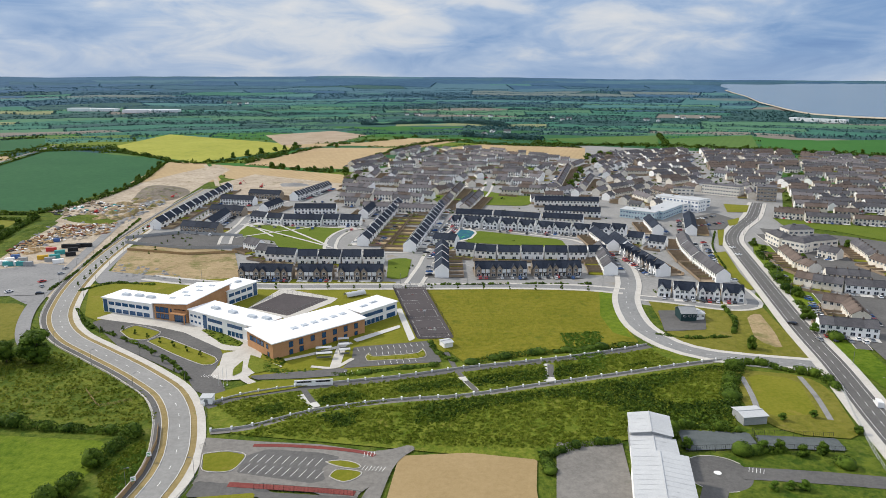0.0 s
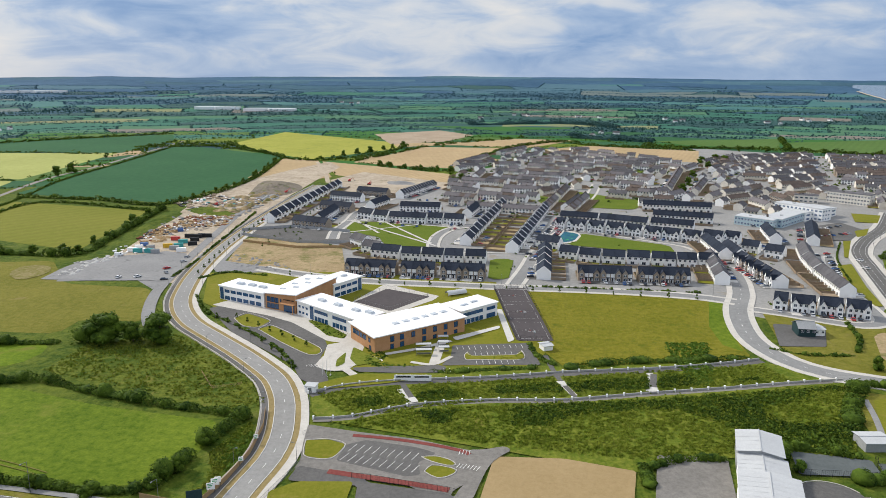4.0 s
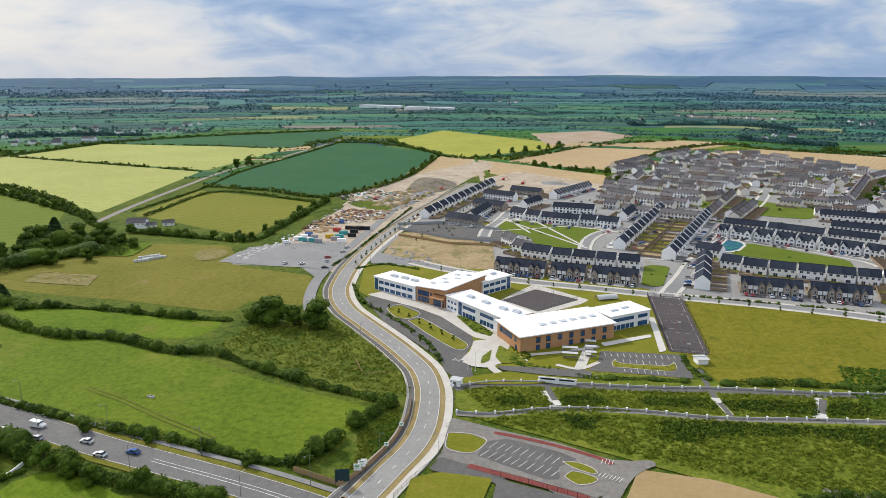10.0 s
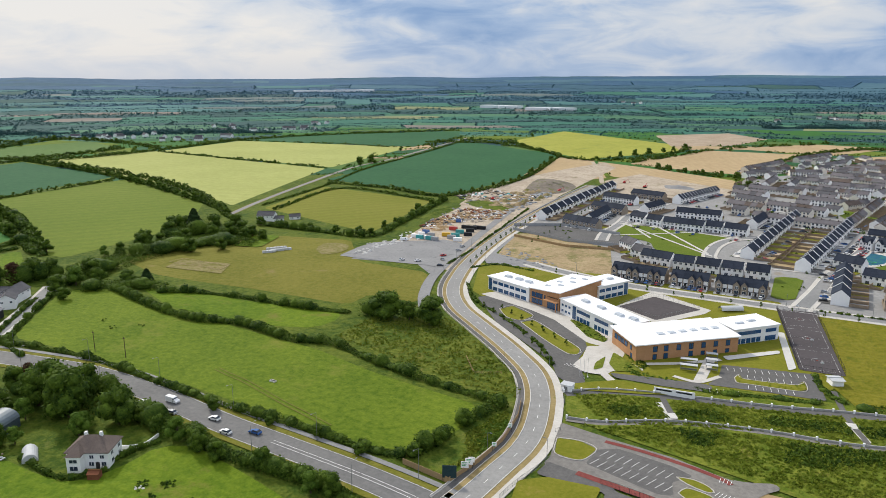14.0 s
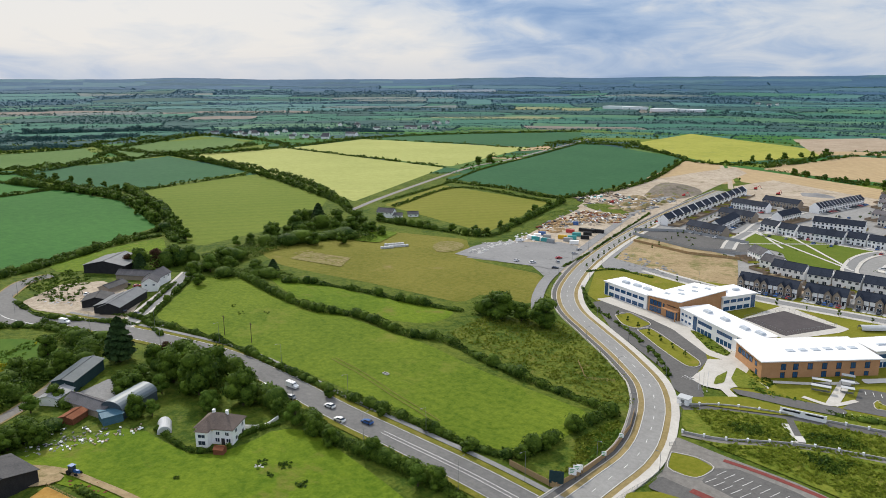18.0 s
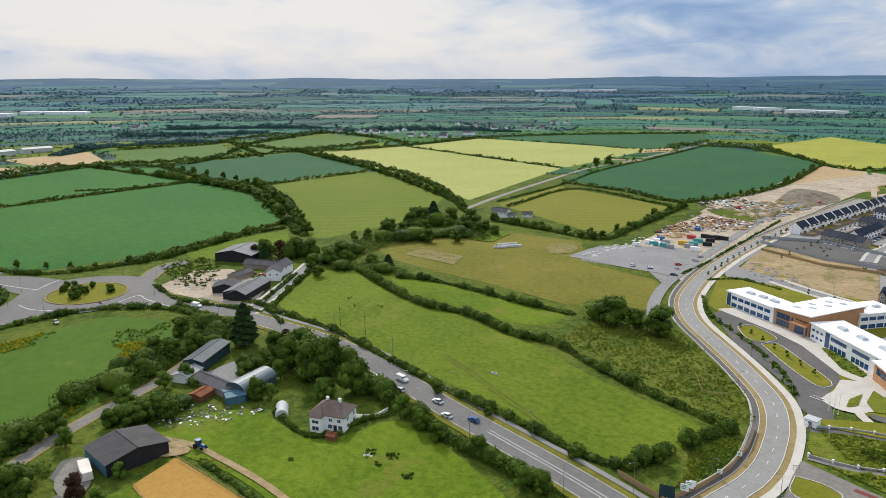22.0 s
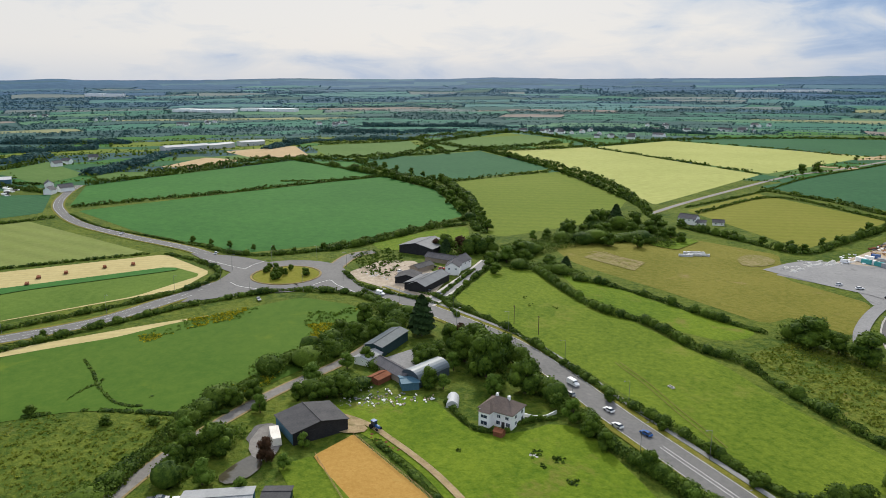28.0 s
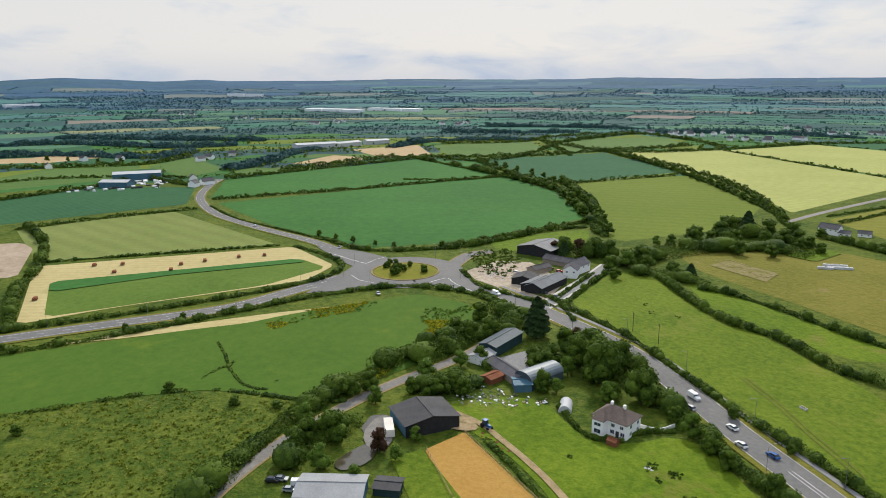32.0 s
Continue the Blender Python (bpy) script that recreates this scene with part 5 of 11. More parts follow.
def house_parts(style, plain=False):
    """Shared meshes of one terraced house: local x along the row, front to -y."""
    if (style, plain) in HOUSES:
        return HOUSES[style, plain]
    wall, roof, front_gable, old = {"white": ("render", "slate", 0, 0), "gable_l": ("render", "slate", 1, 0), "gable_r": ("render", "slate", 2, 0),
                                    "stone_l": ("stone", "slate", 1, 0), "stone_r": ("stone", "slate", 2, 0), "stone": ("stone", "slate", 0, 0), "grey": ("render", "greyslate", 0, 0),
                                    "old_grey": ("cream", "greyslate", 0, 1), "old_brown": ("cream", "browntile", 0, 1), "old_white": ("render", "greyslate", 0, 1),
                                    "old_dusk": ("cream", "duskslate", 0, 1), "old_pale": ("render", "duskslate", 0, 1), "panel": ("render", "slate", 0, 0), "old_stone": ("stone", "browntile", 0, 1)}[style]
    eave, ridge = (5.1, 8.3) if not old else (5.0, 7.6)
    rows = [("wall", gable_wall(HW, HD, eave, ridge).mesh("wall", wall), None), ("roof", roof_geo(HW, HD, eave, ridge).mesh("roof", roof), None)]
    pane = plain_window if plain else window_mesh
    up, low = pane(1.45, 1.45), pane(2.0, 1.6)
    if front_gable:
        x0 = 0.25 if front_gable == 1 else HW - 3.25
        g = Geo()
        g.v = [(x0, -1.1, 0), (x0 + 3.0, -1.1, 0), (x0 + 3.0, -1.1, 5.2), (x0 + 1.5, -1.1, 7.3), (x0, -1.1, 5.2),
               (x0, 2.4, 0), (x0 + 3.0, 2.4, 0), (x0 + 3.0, 2.4, 5.2), (x0 + 1.5, 2.4, 7.3), (x0, 2.4, 5.2)]
        g.f = [(0, 1, 2, 3, 4), (1, 6, 7, 2), (5, 0, 4, 9), (2, 7, 8, 3), (3, 8, 9, 4)]
        r = Geo()
        for sx in (-1, 1):
            xa, xb = x0 + 1.5 + sx * 1.85, x0 + 1.5
            a = [(xa, -1.4, 4.75), (xb, -1.4, 7.33), (xb, 3.6, 7.33), (xa, 1.0, 4.75)]
            k = len(r.v)
            r.v += a + [(x, y, z + 0.2) for x, y, z in a]
            r.f += [tuple(k + i for i in q) for q in ((0, 1, 2, 3), (7, 6, 5, 4), (0, 4, 5, 1), (3, 7, 4, 0), (2, 6, 7, 3))]
        rows.append(("front_gable", g.mesh("front_gable", wall), None, [("gable_roof", r.mesh("gable_roof", roof), None)]))
        xs = x0 + 0.9
        rows.append(("window", up, Matrix.Translation((xs, -1.1, 3.3))))
        rows.append(("window", low, Matrix.Translation((x0 + 0.65, -1.1, 0.8))))
        xd = 3.9 if front_gable == 1 else 0.6
        rows.append(("window", up, Matrix.Translation((xd, 0, 3.3))))
    else:
        rows += [("window", up, Matrix.Translation((0.7, 0, 3.2))), ("window", up, Matrix.Translation((3.6, 0, 3.2))), ("window", low, Matrix.Translation((0.6, 0, 0.8)))]
        xd = 3.7
    rows.append(("door", Geo().box(0, -0.06, 0, 0.95, 0, 2.1).box(0.1, -0.09, 1.2, 0.85, -0.06, 1.9).mesh("door", "door"), Matrix.Translation((xd, 0, 0))))
    back = Matrix.Translation((HW, HD, 0)) @ Matrix.Rotation(math.pi, 4, "Z")
    rows += [("window", up, back @ Matrix.Translation((0.8, 0, 3.2))), ("window", up, back @ Matrix.Translation((3.7, 0, 3.2)))]
    if not old:
        rows.append(("patio_door", pane(2.0, 2.05), back @ Matrix.Translation((1.9, 0, 0.05))))
    if old:
        rows.append(("chimney", Geo().box(-0.3, HD / 2 - 0.45, ridge - 1.0, 0.3, HD / 2 + 0.45, ridge + 0.9).tube(-0.1, HD / 2 - 0.2, ridge + 0.9, ridge + 1.2, 0.12, 0.1, 6).tube(0.1, HD / 2 + 0.2, ridge + 0.9, ridge + 1.2, 0.12, 0.1, 6).mesh("chimney", "browntile"), None))
    if style == "panel":
        g = gable_wall(0.45, HD + 0.5, eave + 0.22, ridge + 0.5)
        rows.append(("party_wall", g.mesh("party_wall", "render"), Matrix.Translation((-0.22, -0.25, 0))))
    if style in ("stone_l", "stone_r"):
        x0 = 3.55 if style == "stone_l" else 0.25
        rows.append(("porch_panel", Geo().box(x0, -0.05, 0, x0 + 2.0, 0.0, 5.0).mesh("porch_panel", "render"), None))
        rows.append(("porch", Geo().box(x0, -0.9, 2.4, x0 + 2.0, 0, 2.6).mesh("porch", "slate"), None))
    HOUSES[style, plain] = rows
    return rows


LABELS = {"old_dusk": "older cream terraced house with dusty grey tiles", "old_pale": "older white terraced house with dusty grey tiles", "white": "white rendered terraced house with a slate roof", "gable": "white terraced house with a steep front gable", "stone": "buff brick terraced house with a dark slate roof",
          "grey": "white terraced house under pale grey slates", "panel": "white terraced house with raised party walls between slate roofs", "old_grey": "older cream terraced house with grey tiles",
          "old_brown": "older cream terraced house with brown tiles", "old_white": "older white terraced house with grey tiles", "old_stone": "older brick terraced house with brown tiles"}
house_pick = random.Random(5)
JOINED = {}


def mesh_arrays(me, cache={}):
    """Corners, faces and material names of a mesh."""
    if me.name not in cache:
        co = np.empty(len(me.vertices) * 3, np.float32)
        me.vertices.foreach_get("co", co)
        cache[me.name] = (co.reshape(-1, 3), [tuple(p.vertices) for p in me.polygons], [me.materials[p.material_index].name for p in me.polygons])
    return cache[me.name]


def join_into(key, rows, m):
    """Add a thing's parts to a joined mass."""
    vs, fs, ms = JOINED.setdefault(key, ([], [], []))
    for row in rows:
        mm = m @ row[2] if row[2] is not None else m
        co, faces, mats = mesh_arrays(row[1])
        k = vs[-1][0] + len(vs[-1][1]) if vs else 0
        r = np.array(mm.to_3x3(), np.float32)
        vs.append((k, co @ r.T + np.array(mm.translation, np.float32)))
        fs += [tuple(k + i for i in f) for f in faces]
        ms += mats
        if len(row) > 3 and row[3]:
            join_into(key, row[3], mm)


def finish_joined(key, label, category):
    vs, fs, ms = JOINED.pop(key)
    me = bpy.data.meshes.new(key)
    me.from_pydata([tuple(p) for p in np.concatenate([v for _, v in vs]).tolist()], [], fs)
    names = sorted(set(ms))
    for n in names:
        me.materials.append(bpy.data.materials[n])
    me.polygons.foreach_set("material_index", [names.index(n) for n in ms])
    return tagged(new(key, me), label, category, kind="stuff")


TAKEN = []
PLOTS, FENCES, plot_pick, CAR_SLOTS, CAR_AT = {}, Geo(), random.Random(55), [], []
plot_level = [0]


def plots(a, d, n, w, count, front, old, deep=8.5):
    """Back gardens with board fences, and paved fronts, for a row of houses."""
    plot_level[0] += 1
    z = 0.36 + 0.0006 * plot_level[0]
    back0, back1 = (HD, HD + deep) if front == "near" else (0.0, -deep)
    fr0, fr1 = (0.0, -5.5) if front == "near" else (HD, HD + 5.5)
    for k in range(count):
        spot_at = a + d * (w * (k + 0.5)) + n * (fr0 * 0.4 + fr1 * 0.6)
        CAR_SLOTS.append((spot_at.x, spot_at.y, math.atan2(n.y, n.x), old))
        kind = plot_pick.choices(["soil", "lawn", "dry", "gravel", "brown"], [4, 3, 2, 3, 4] if not old else [1, 6, 3, 2, 2])[0]
        for (y0, y1), mt in (((back0, back1), kind), ((fr0, fr1), plot_pick.choice(["concrete", "asphalt", "gravel", "concrete"]))):
            c = [a + d * (w * (k + x)) + n * y for x, y in ((0.02, y0), (0.98, y0), (0.98, y1), (0.02, y1))]
            PLOTS.setdefault(mt, Geo()).poly([(p.x, p.y, z) for p in c])
        p, q = a + d * (w * k) + n * back0, a + d * (w * k) + n * back1
        r = a + d * (w * (k + 1)) + n * back1
        for u, v in ((p, q), (q, r)):
            t = (v - u).normalized() * 0.04
            s = Vector((-t.y, t.x, 0))
            FENCES.prism([tuple((u + s)[:2]), tuple((u - s)[:2]), tuple((v - s)[:2]), tuple((v + s)[:2])], 0.3, 1.8)


def terrace(a, b, style, front="near", step=0.0, garden=None, group="terraced houses", units=None, joined="", deep=8.5, away=None):
    """A row of houses on the line a-b, the wall that faces the camera; front says which way the doors look."""
    a, b = Vector((*a, 0)), Vector((*b, 0))
    d = (b - a).normalized()
    n = Vector((-d.y, d.x, 0))
    if n.dot(away or (a + b)) < 0:  # n leads away from the eye
        a, b, d, n = b, a, -d, -n
        n = Vector((-d.y, d.x, 0))
    count = units or max(1, round((b - a).length / 5.8))
    w = (b - a).length / count
    yaw = math.atan2(d.y, d.x)
    plots(a, d, n, w, count, front, bool(joined), deep)
    for k in range(int((b - a).length / 6) + 1):
        TAKEN.append(tuple((a + d * (6 * k) + n * (HD / 2))[:2]))
    if not joined and ((a + b) / 2).length > 560:
        joined = "outer_houses"
    for k in range(count):
        st = style
        if style in ("gable", "stonegable"):
            stem = "gable" if style == "gable" else "stone"
            st = stem + ("_l" if k % 2 == 0 else "_r")
        if style == "mixed_old":
            st = house_pick.choice(["old_dusk", "old_pale", "old_white", "old_dusk", "old_brown", "old_pale"])
        z = step * k + (0.0 if not step else 0.0)
        p = a + d * (w * k)
        m = Matrix.Translation((p.x, p.y, z)) @ Matrix.Rotation(yaw, 4, "Z")
        if front == "far":
            m = m @ Matrix.Translation((w, HD, 0)) @ Matrix.Rotation(math.pi, 4, "Z")
        m = m @ Matrix.Diagonal((w / HW, 1, 1, 1))
        key = st if st in LABELS else st.split("_")[0]
        if joined:
            join_into(joined, house_parts(st, True), m)
        else:
            stamp("house", LABELS[key], "house", house_parts(st), m, group)


def row_on(a, b, style, side, **kw):
    """A row whose middle runs from a to b; side +1: its doors look to the left of that line."""
    a, b = Vector((*a, 0)), Vector((*b, 0))
    d = (b - a).normalized()
    left = Vector((-d.y, d.x, 0))
    near = (-left if left.dot(a + b) > 0 else left) * (HD / 2)
    looks_near = (left.dot(near) > 0) == (side > 0)
    terrace(tuple((a + near)[:2]), tuple((b + near)[:2]), style, "near" if looks_near else "far", away=-near, **kw)


# new estate, west part
for r in ([(-115.2, 386.1), (-85.0, 385.0)], [(-82.1, 385.4), (-62.2, 385.5)], [(-59.0, 385.9), (-33.7, 385.6)]):
    terrace(*r, "stonegable")
for r in ([(-110.2, 427.4), (-91.2, 423.9)], [(-89.2, 421.3), (-77.1, 421.4)], [(-76.4, 421.5), (-62.8, 420.4)], [(-61.8, 420.6), (-50.2, 420.6)], [(-48.8, 420.8), (-36.2, 421.0)]):
    terrace(*r, "white", "far")
terrace(*[(-132.8, 459.5), (-121.5, 449.3)], "grey", "far")
terrace(*[(-119.3, 438.4), (-106.6, 432.3)], "grey", "far")
row_on(*[(-54.5, 469.6), (-40, 624)], "panel", 1, deep=15, units=11)
row_on(*[(-21.9, 452.4), (-2, 612)], "panel", -1, deep=15, units=13)
for r in ([(-153, 553), (-140, 547)], [(-138, 545), (-126, 542)], [(-124, 540), (-94, 537)], [(-93, 540), (-81, 539)], [(-80, 539), (-64, 537)]):
    terrace(*r, "white")
terrace(*[(-125, 587), (-90, 587)], "white")
row_on(*[(-152, 592), (-145, 622)], "white", 1)
row_on(*[(-65, 569), (-61, 604)], "white", -1)
row_on(*[(-139, 654), (-119, 730)], "panel", -1)
terrace(*[(-185, 668), (-153, 659)], "stone")
terrace(*[(-202, 636), (-170, 627)], "white")
terrace(*[(-195, 583), (-165, 574)], "stone")
row_on(*[(-177, 524), (-178, 572)], "white", -1)
terrace(*[(-194, 513), (-164, 504)], "stone")
row_on(*[(-216, 523), (-218, 716)], "panel", 1, units=12)
# east part
terrace(*[(18.4, 392.2), (48.4, 393.6)], "stonegable")
terrace(*[(51.6, 394.0), (80.0, 395.3)], "stonegable")
for r in ([(-7.2, 472.3), (8.0, 465.9)], [(8.1, 442.5), (19.4, 439.5)], [(20.3, 436.7), (33.1, 434.1)], [(34.5, 434.3), (48.2, 433.2)], [(49.4, 434.8), (62.9, 433.7)], [(64.0, 433.8), (78.1, 432.8)], [(79.1, 433.0), (90.6, 433.1)], [(91.9, 434.6), (103.3, 434.7)]):
    terrace(*r, "white", "far")
for k in range(4):
    a, b = (Vector(p) for p in [(-0.6, 456.8), (-0.7, 388.6)])
    row_on(tuple(a.lerp(b, k / 4)), tuple(a.lerp(b, (k + 0.84) / 4)), "white", -1)
for k in range(3):
    a, b = (Vector(p) for p in [(101.4, 451.5), (96.9, 394.0)])
    row_on(tuple(a.lerp(b, k / 3)), tuple(a.lerp(b, (k + 0.86) / 3)), "grey", 1)
for r in ([(6, 537), (13, 534)], [(15, 536), (28, 529)], [(30, 530), (41, 525)], [(43, 525), (55, 521)], [(56, 521), (67, 516)], [(69, 515), (80, 510)], [(81, 511), (92, 506)], [(94, 507), (105, 501)], [(108, 509), (120, 503)], [(122, 507), (131, 502)]):
    terrace(*r, "gable", units=2)
for r in ([(10, 565), (39, 559)], [(40, 559), (75, 546)], [(78, 549), (108, 540)]):
    terrace(*r, "white", "far")
for r in ([(82, 631), (139, 625)], [(84, 582), (129, 573)]):
    terrace(*r, "white", "far")
terrace(*[(127.0, 479.6), (136.5, 474.4)], "white", "far")
terrace(*[(138.4, 468.3), (147.8, 461.9)], "white", "far")
row_on(*[(109, 501), (112.1, 455.8)], "white", 1)
row_on(*[(118.7, 481.8), (120.7, 454.0)], "white", 1)
for k in range(5):
    a, b = (Vector(p) for p in [(119.2, 447.9), (127.5, 393.4)])
    row_on(tuple(a.lerp(b, k / 5)), tuple(a.lerp(b, (k + 0.88) / 5)), "stonegable" if k % 2 else "gable", -1)
row_on(*[(161, 547), (157, 508)], "white", 1)
row_on(*[(198, 564), (181, 507)], "white", -1)
for a, b in zip([(167, 485), (160.2, 453.2), (157.4, 423.2)], [(160.4, 454.6), (157.2, 424.4), (156.5, 382.0)]):
    row_on(a, b, "grey", 1)
for r in ([(112.1, 355.9), (118.3, 353.9)], [(119.4, 352.3), (129.9, 350.0)], [(131.6, 350.2), (141.6, 347.9)], [(143.0, 348.1), (152.9, 345.1)]):
    terrace(*r, "gable")
terrace(*[(19, 609), (32, 664)], "old_white", "far")

# older estates behind, row by row
OLD = [[(-70, 604), (-40, 594)], [(-38, 594), (-4, 587)], [(-97, 654), (-67, 642)], [(-103, 720), (-76, 706)], [(-66, 664), (-20, 649)], [(-94, 761), (-47, 745)], [(-45, 710), (0, 700)], [(-53, 783), (-18, 771)],
       [(-15, 771), (10, 763)], [(-64, 851), (-26, 836)], [(-23, 821), (20, 813)], [(-10, 880), (28, 864)], [(-69, 913), (-36, 926)], [(-106, 918), (-70, 938)], [(-28, 908), (4, 891)], [(-27, 972), (4, 959)],
       [(8, 927), (55, 910)], [(-109, 866), (-101, 878)], [(-12, 1008), (36, 987)], [(39, 980), (59, 974)], [(5, 1070), (38, 1055)], [(-36, 1007), (-16, 1053)], [(-116, 918), (-85, 1021)], [(-72, 1068), (-36, 1158)],
       [(60, 941), (103, 923)], [(107, 923), (145, 906)], [(77, 1010), (104, 1003)], [(107, 996), (145, 983)], [(58, 843), (90, 829)], [(93, 829), (113, 814)], [(56, 768), (73, 760)], [(75, 760), (97, 752)],
       [(75, 712), (102, 701)], [(97, 705), (119, 720)], [(165, 901), (189, 950)], [(150, 943), (161, 918)]]
for a, b in OLD:
    terrace(a, b, "mixed_old", "far" if house_pick.random() < 0.4 else "near", joined="older_terraces")
for a, b in ([(118, 732), (158, 900)], [(8, 669), (18, 730)], [(-2, 608), (6, 659)], [(18, 598), (35, 676)], [(-8, 692), (9, 718)], [(-82, 792), (-79, 851)], [(142, 721), (168, 806)]):
    row_on(a, b, "mixed_old", 1, joined="older_terraces")
# the older town, rows in loose courses at several headings
town = random.Random(21)
TOWN = [[(207, 999), (276, 1103), (273, 966), (196, 846)], [(274, 1077), (394, 1142), (324, 904), (248, 874)], [(148, 695), (221, 775), (227, 696), (166, 611)], [(244, 837), (316, 870), (286, 776), (239, 734)],
        [(399, 1106), (541, 1110), (432, 851), (325, 876)], [(529, 1076), (663, 975), (520, 759), (415, 811)], [(364, 757), (494, 719), (414, 598), (308, 630)], [(312, 838), (395, 810), (354, 736), (322, 736)]]
for quad in TOWN:
    q = [Vector((*p, 0)) for p in quad]
    depth = ((q[3] - q[0]).length + (q[2] - q[1]).length) / 2
    rows = max(1, int(depth / 22.5))
    for k in range(rows):
        s, e = q[0].lerp(q[3], (k + 0.3) / rows), q[1].lerp(q[2], (k + 0.3) / rows)
        L, at = (e - s).length, town.uniform(0, 8)
        while at < L - 14:
            run = min(town.choice([11.6, 11.6, 17.4, 17.4, 23.2, 29]), L - at)
            if run < 10:
                break
            pa, pb = s.lerp(e, at / L), s.lerp(e, (at + run) / L)
            tilt = Matrix.Rotation(town.uniform(-0.22, 0.22) + (0.9 if town.random() < 0.16 else 0), 3, "Z")
            mid = (pa + pb) / 2
            pa, pb = mid + tilt @ (pa - mid), mid + tilt @ (pb - mid)
            terrace(tuple(pa[:2]), tuple(pb[:2]), town.choice(["old_brown", "old_grey", "old_dusk", "old_white", "old_pale", "old_stone"]), town.choice(["near", "far"]), joined="town_houses")
            at += run + town.uniform(3, 8)
# shorter rows fill what room is left in the older quarters
QUARTER = [(-92, 636), (-101, 728), (-103, 895), (-40, 1148), (69, 1151), (170, 991), (215, 1021), (405, 1124), (541, 1110), (663, 975), (402, 580), (288, 579), (354, 736), (298, 680), (285, 755), (214, 672), (171, 577), (149, 671), (91, 645), (36, 676), (7, 574), (-38, 562)]
GREENS = [[(-18, 692), (3, 750), (64, 694), (96, 677), (74, 629), (-2, 637)], [(272, 578), (313, 572), (364, 523), (327, 467), (295, 522), (265, 543)]]
STREETS = np.array([(p.x, p.y) for ln in (mid_street, east_road, green_street, loop) for p in ln])
for spacing in (21, 17):
    lo, hi = np.min(QUARTER, 0), np.max(QUARTER, 0)
    for gy in np.arange(lo[1], hi[1], spacing):
        for gx in np.arange(lo[0], hi[0], spacing):
            c = (gx + town.uniform(-4, 4), gy + town.uniform(-4, 4))
            if not inside(c, QUARTER) or any(inside(c, q) for q in GREENS):
                continue
            T = np.array(TAKEN)
            near = T[np.argsort(((T - c) ** 2).sum(1))[:2]]
            yaw = math.atan2(near[1][1] - near[0][1], near[1][0] - near[0][0]) + town.uniform(-0.1, 0.1)
            h = town.choice([6, 9, 12, 15])
            e = [(c[0] + math.cos(yaw) * q, c[1] + math.sin(yaw) * q) for q in (-h, 0, h)]
            if min(((T - q) ** 2).sum(1).min() for q in e) < 14.5 ** 2 or min(((STREETS - q) ** 2).sum(1).min() for q in e) < 11 ** 2:
                continue
            row_on(e[0], e[2], town.choice(["old_dusk", "old_brown", "old_grey", "old_white", "old_pale"]), town.choice([-1, 1]), joined="town_houses")
finish_joined("older_terraces", "rows of older cream and brick terraces with grey and brown roofs", "houses")
finish_joined("town_houses", "dense older town of cream houses under grey and brown roofs", "houses")
# terraces beside the eastern road
for r, st, fr in (([(167.5, 299.6), (190.4, 292.7)], "old_white", "near"), ([(186.8, 335.0), (196.4, 328.2)], "old_brown", "far"), ([(199.8, 370.3), (212.2, 362.0)], "old_grey", "far"), ([(213.4, 362.0), (232.0, 356.1)], "old_white", "near"),
                  ([(193.6, 377.9), (201.3, 370.3)], "old_brown", "far"), ([(214.5, 383.7), (236.0, 377.2)], "old_grey", "far"), ([(216.5, 447.1), (209.9, 410.5)], "old_brown", "far"), ([(210.1, 414.4), (212.7, 399.1)], "old_brown", "far"),
                  ([(240, 443), (247.2, 432.7)], "old_grey", "near"), ([(274, 467), (264, 427)], "old_grey", "far"), ([(260.3, 421.7), (263.4, 396.0)], "old_brown", "far"), ([(273, 578), (292, 566)], "old_brown", "near"),
                  ([(290, 559), (320, 548)], "old_grey", "near"), ([(323, 548), (355, 536)], "old_brown", "near"), ([(320, 619), (351, 608)], "old_grey", "near"), ([(354, 608), (391, 593)], "old_white", "near"), ([(196.1, 337.8), (189.1, 312.6)], "old_brown", "far")):
    terrace(*r, st, fr, group="houses by the eastern road")


slab_count = [0]


def slab_building(name, label, base, depth, floors, wall, roof, cols, category="building", roof_rise=0.4, glass="glass", band=False):
    """A flat-roofed block on its camera-side base line: wall, roof with parapet, and windows in storeys."""
    a, b = (Vector((*p, 0)) for p in base)
    d = (b - a).normalized()
    n = Vector((-d.y, d.x, 0))
    if n.dot(a) < 0:
        a, b, d = b, a, -d
    slab_count[0] += 1
    L, h = (b - a).length, floors * 3.2 + 0.3 + 0.05 * slab_count[0]
    t = thing(name, label, category, Matrix.Translation(a) @ Matrix.Rotation(math.atan2(d.y, d.x), 4, "Z"))
    part("wall", Geo().box(0, 0, 0, L, depth, h), wall, t)
    part("roof", Geo().box(-0.3, -0.3, h, L + 0.3, depth + 0.3, h + roof_rise, 0.25 if roof_rise < 1 else depth * 0.4).box(L * 0.3, depth * 0.4, h + roof_rise * 0.8, L * 0.3 + 2.0, depth * 0.4 + 1.2, h + roof_rise + 0.9), roof, t)
    cw = L / cols
    for f in range(floors):
        for c in range(cols):
            ob = new("window", window_mesh(round(cw * 0.62, 1), 1.5, glass, 2 if cw > 3 else 1))
            ob.parent = t
            ob.location = (cw * c + cw * 0.19, 0, f * 3.2 + 0.95)
    for f in range(floors):
        for c in range(max(1, int(depth / 4))):
            for x, rz in ((L, 90), (0, -90)):
                ob = new("window", window_mesh(1.8, 1.5, glass, 1))
                ob.parent = t
                ob.matrix_basis = pose(x, c * 4 + (1 if x else 2.8), f * 3.2 + 0.95, 0, 0, rz)
    return t


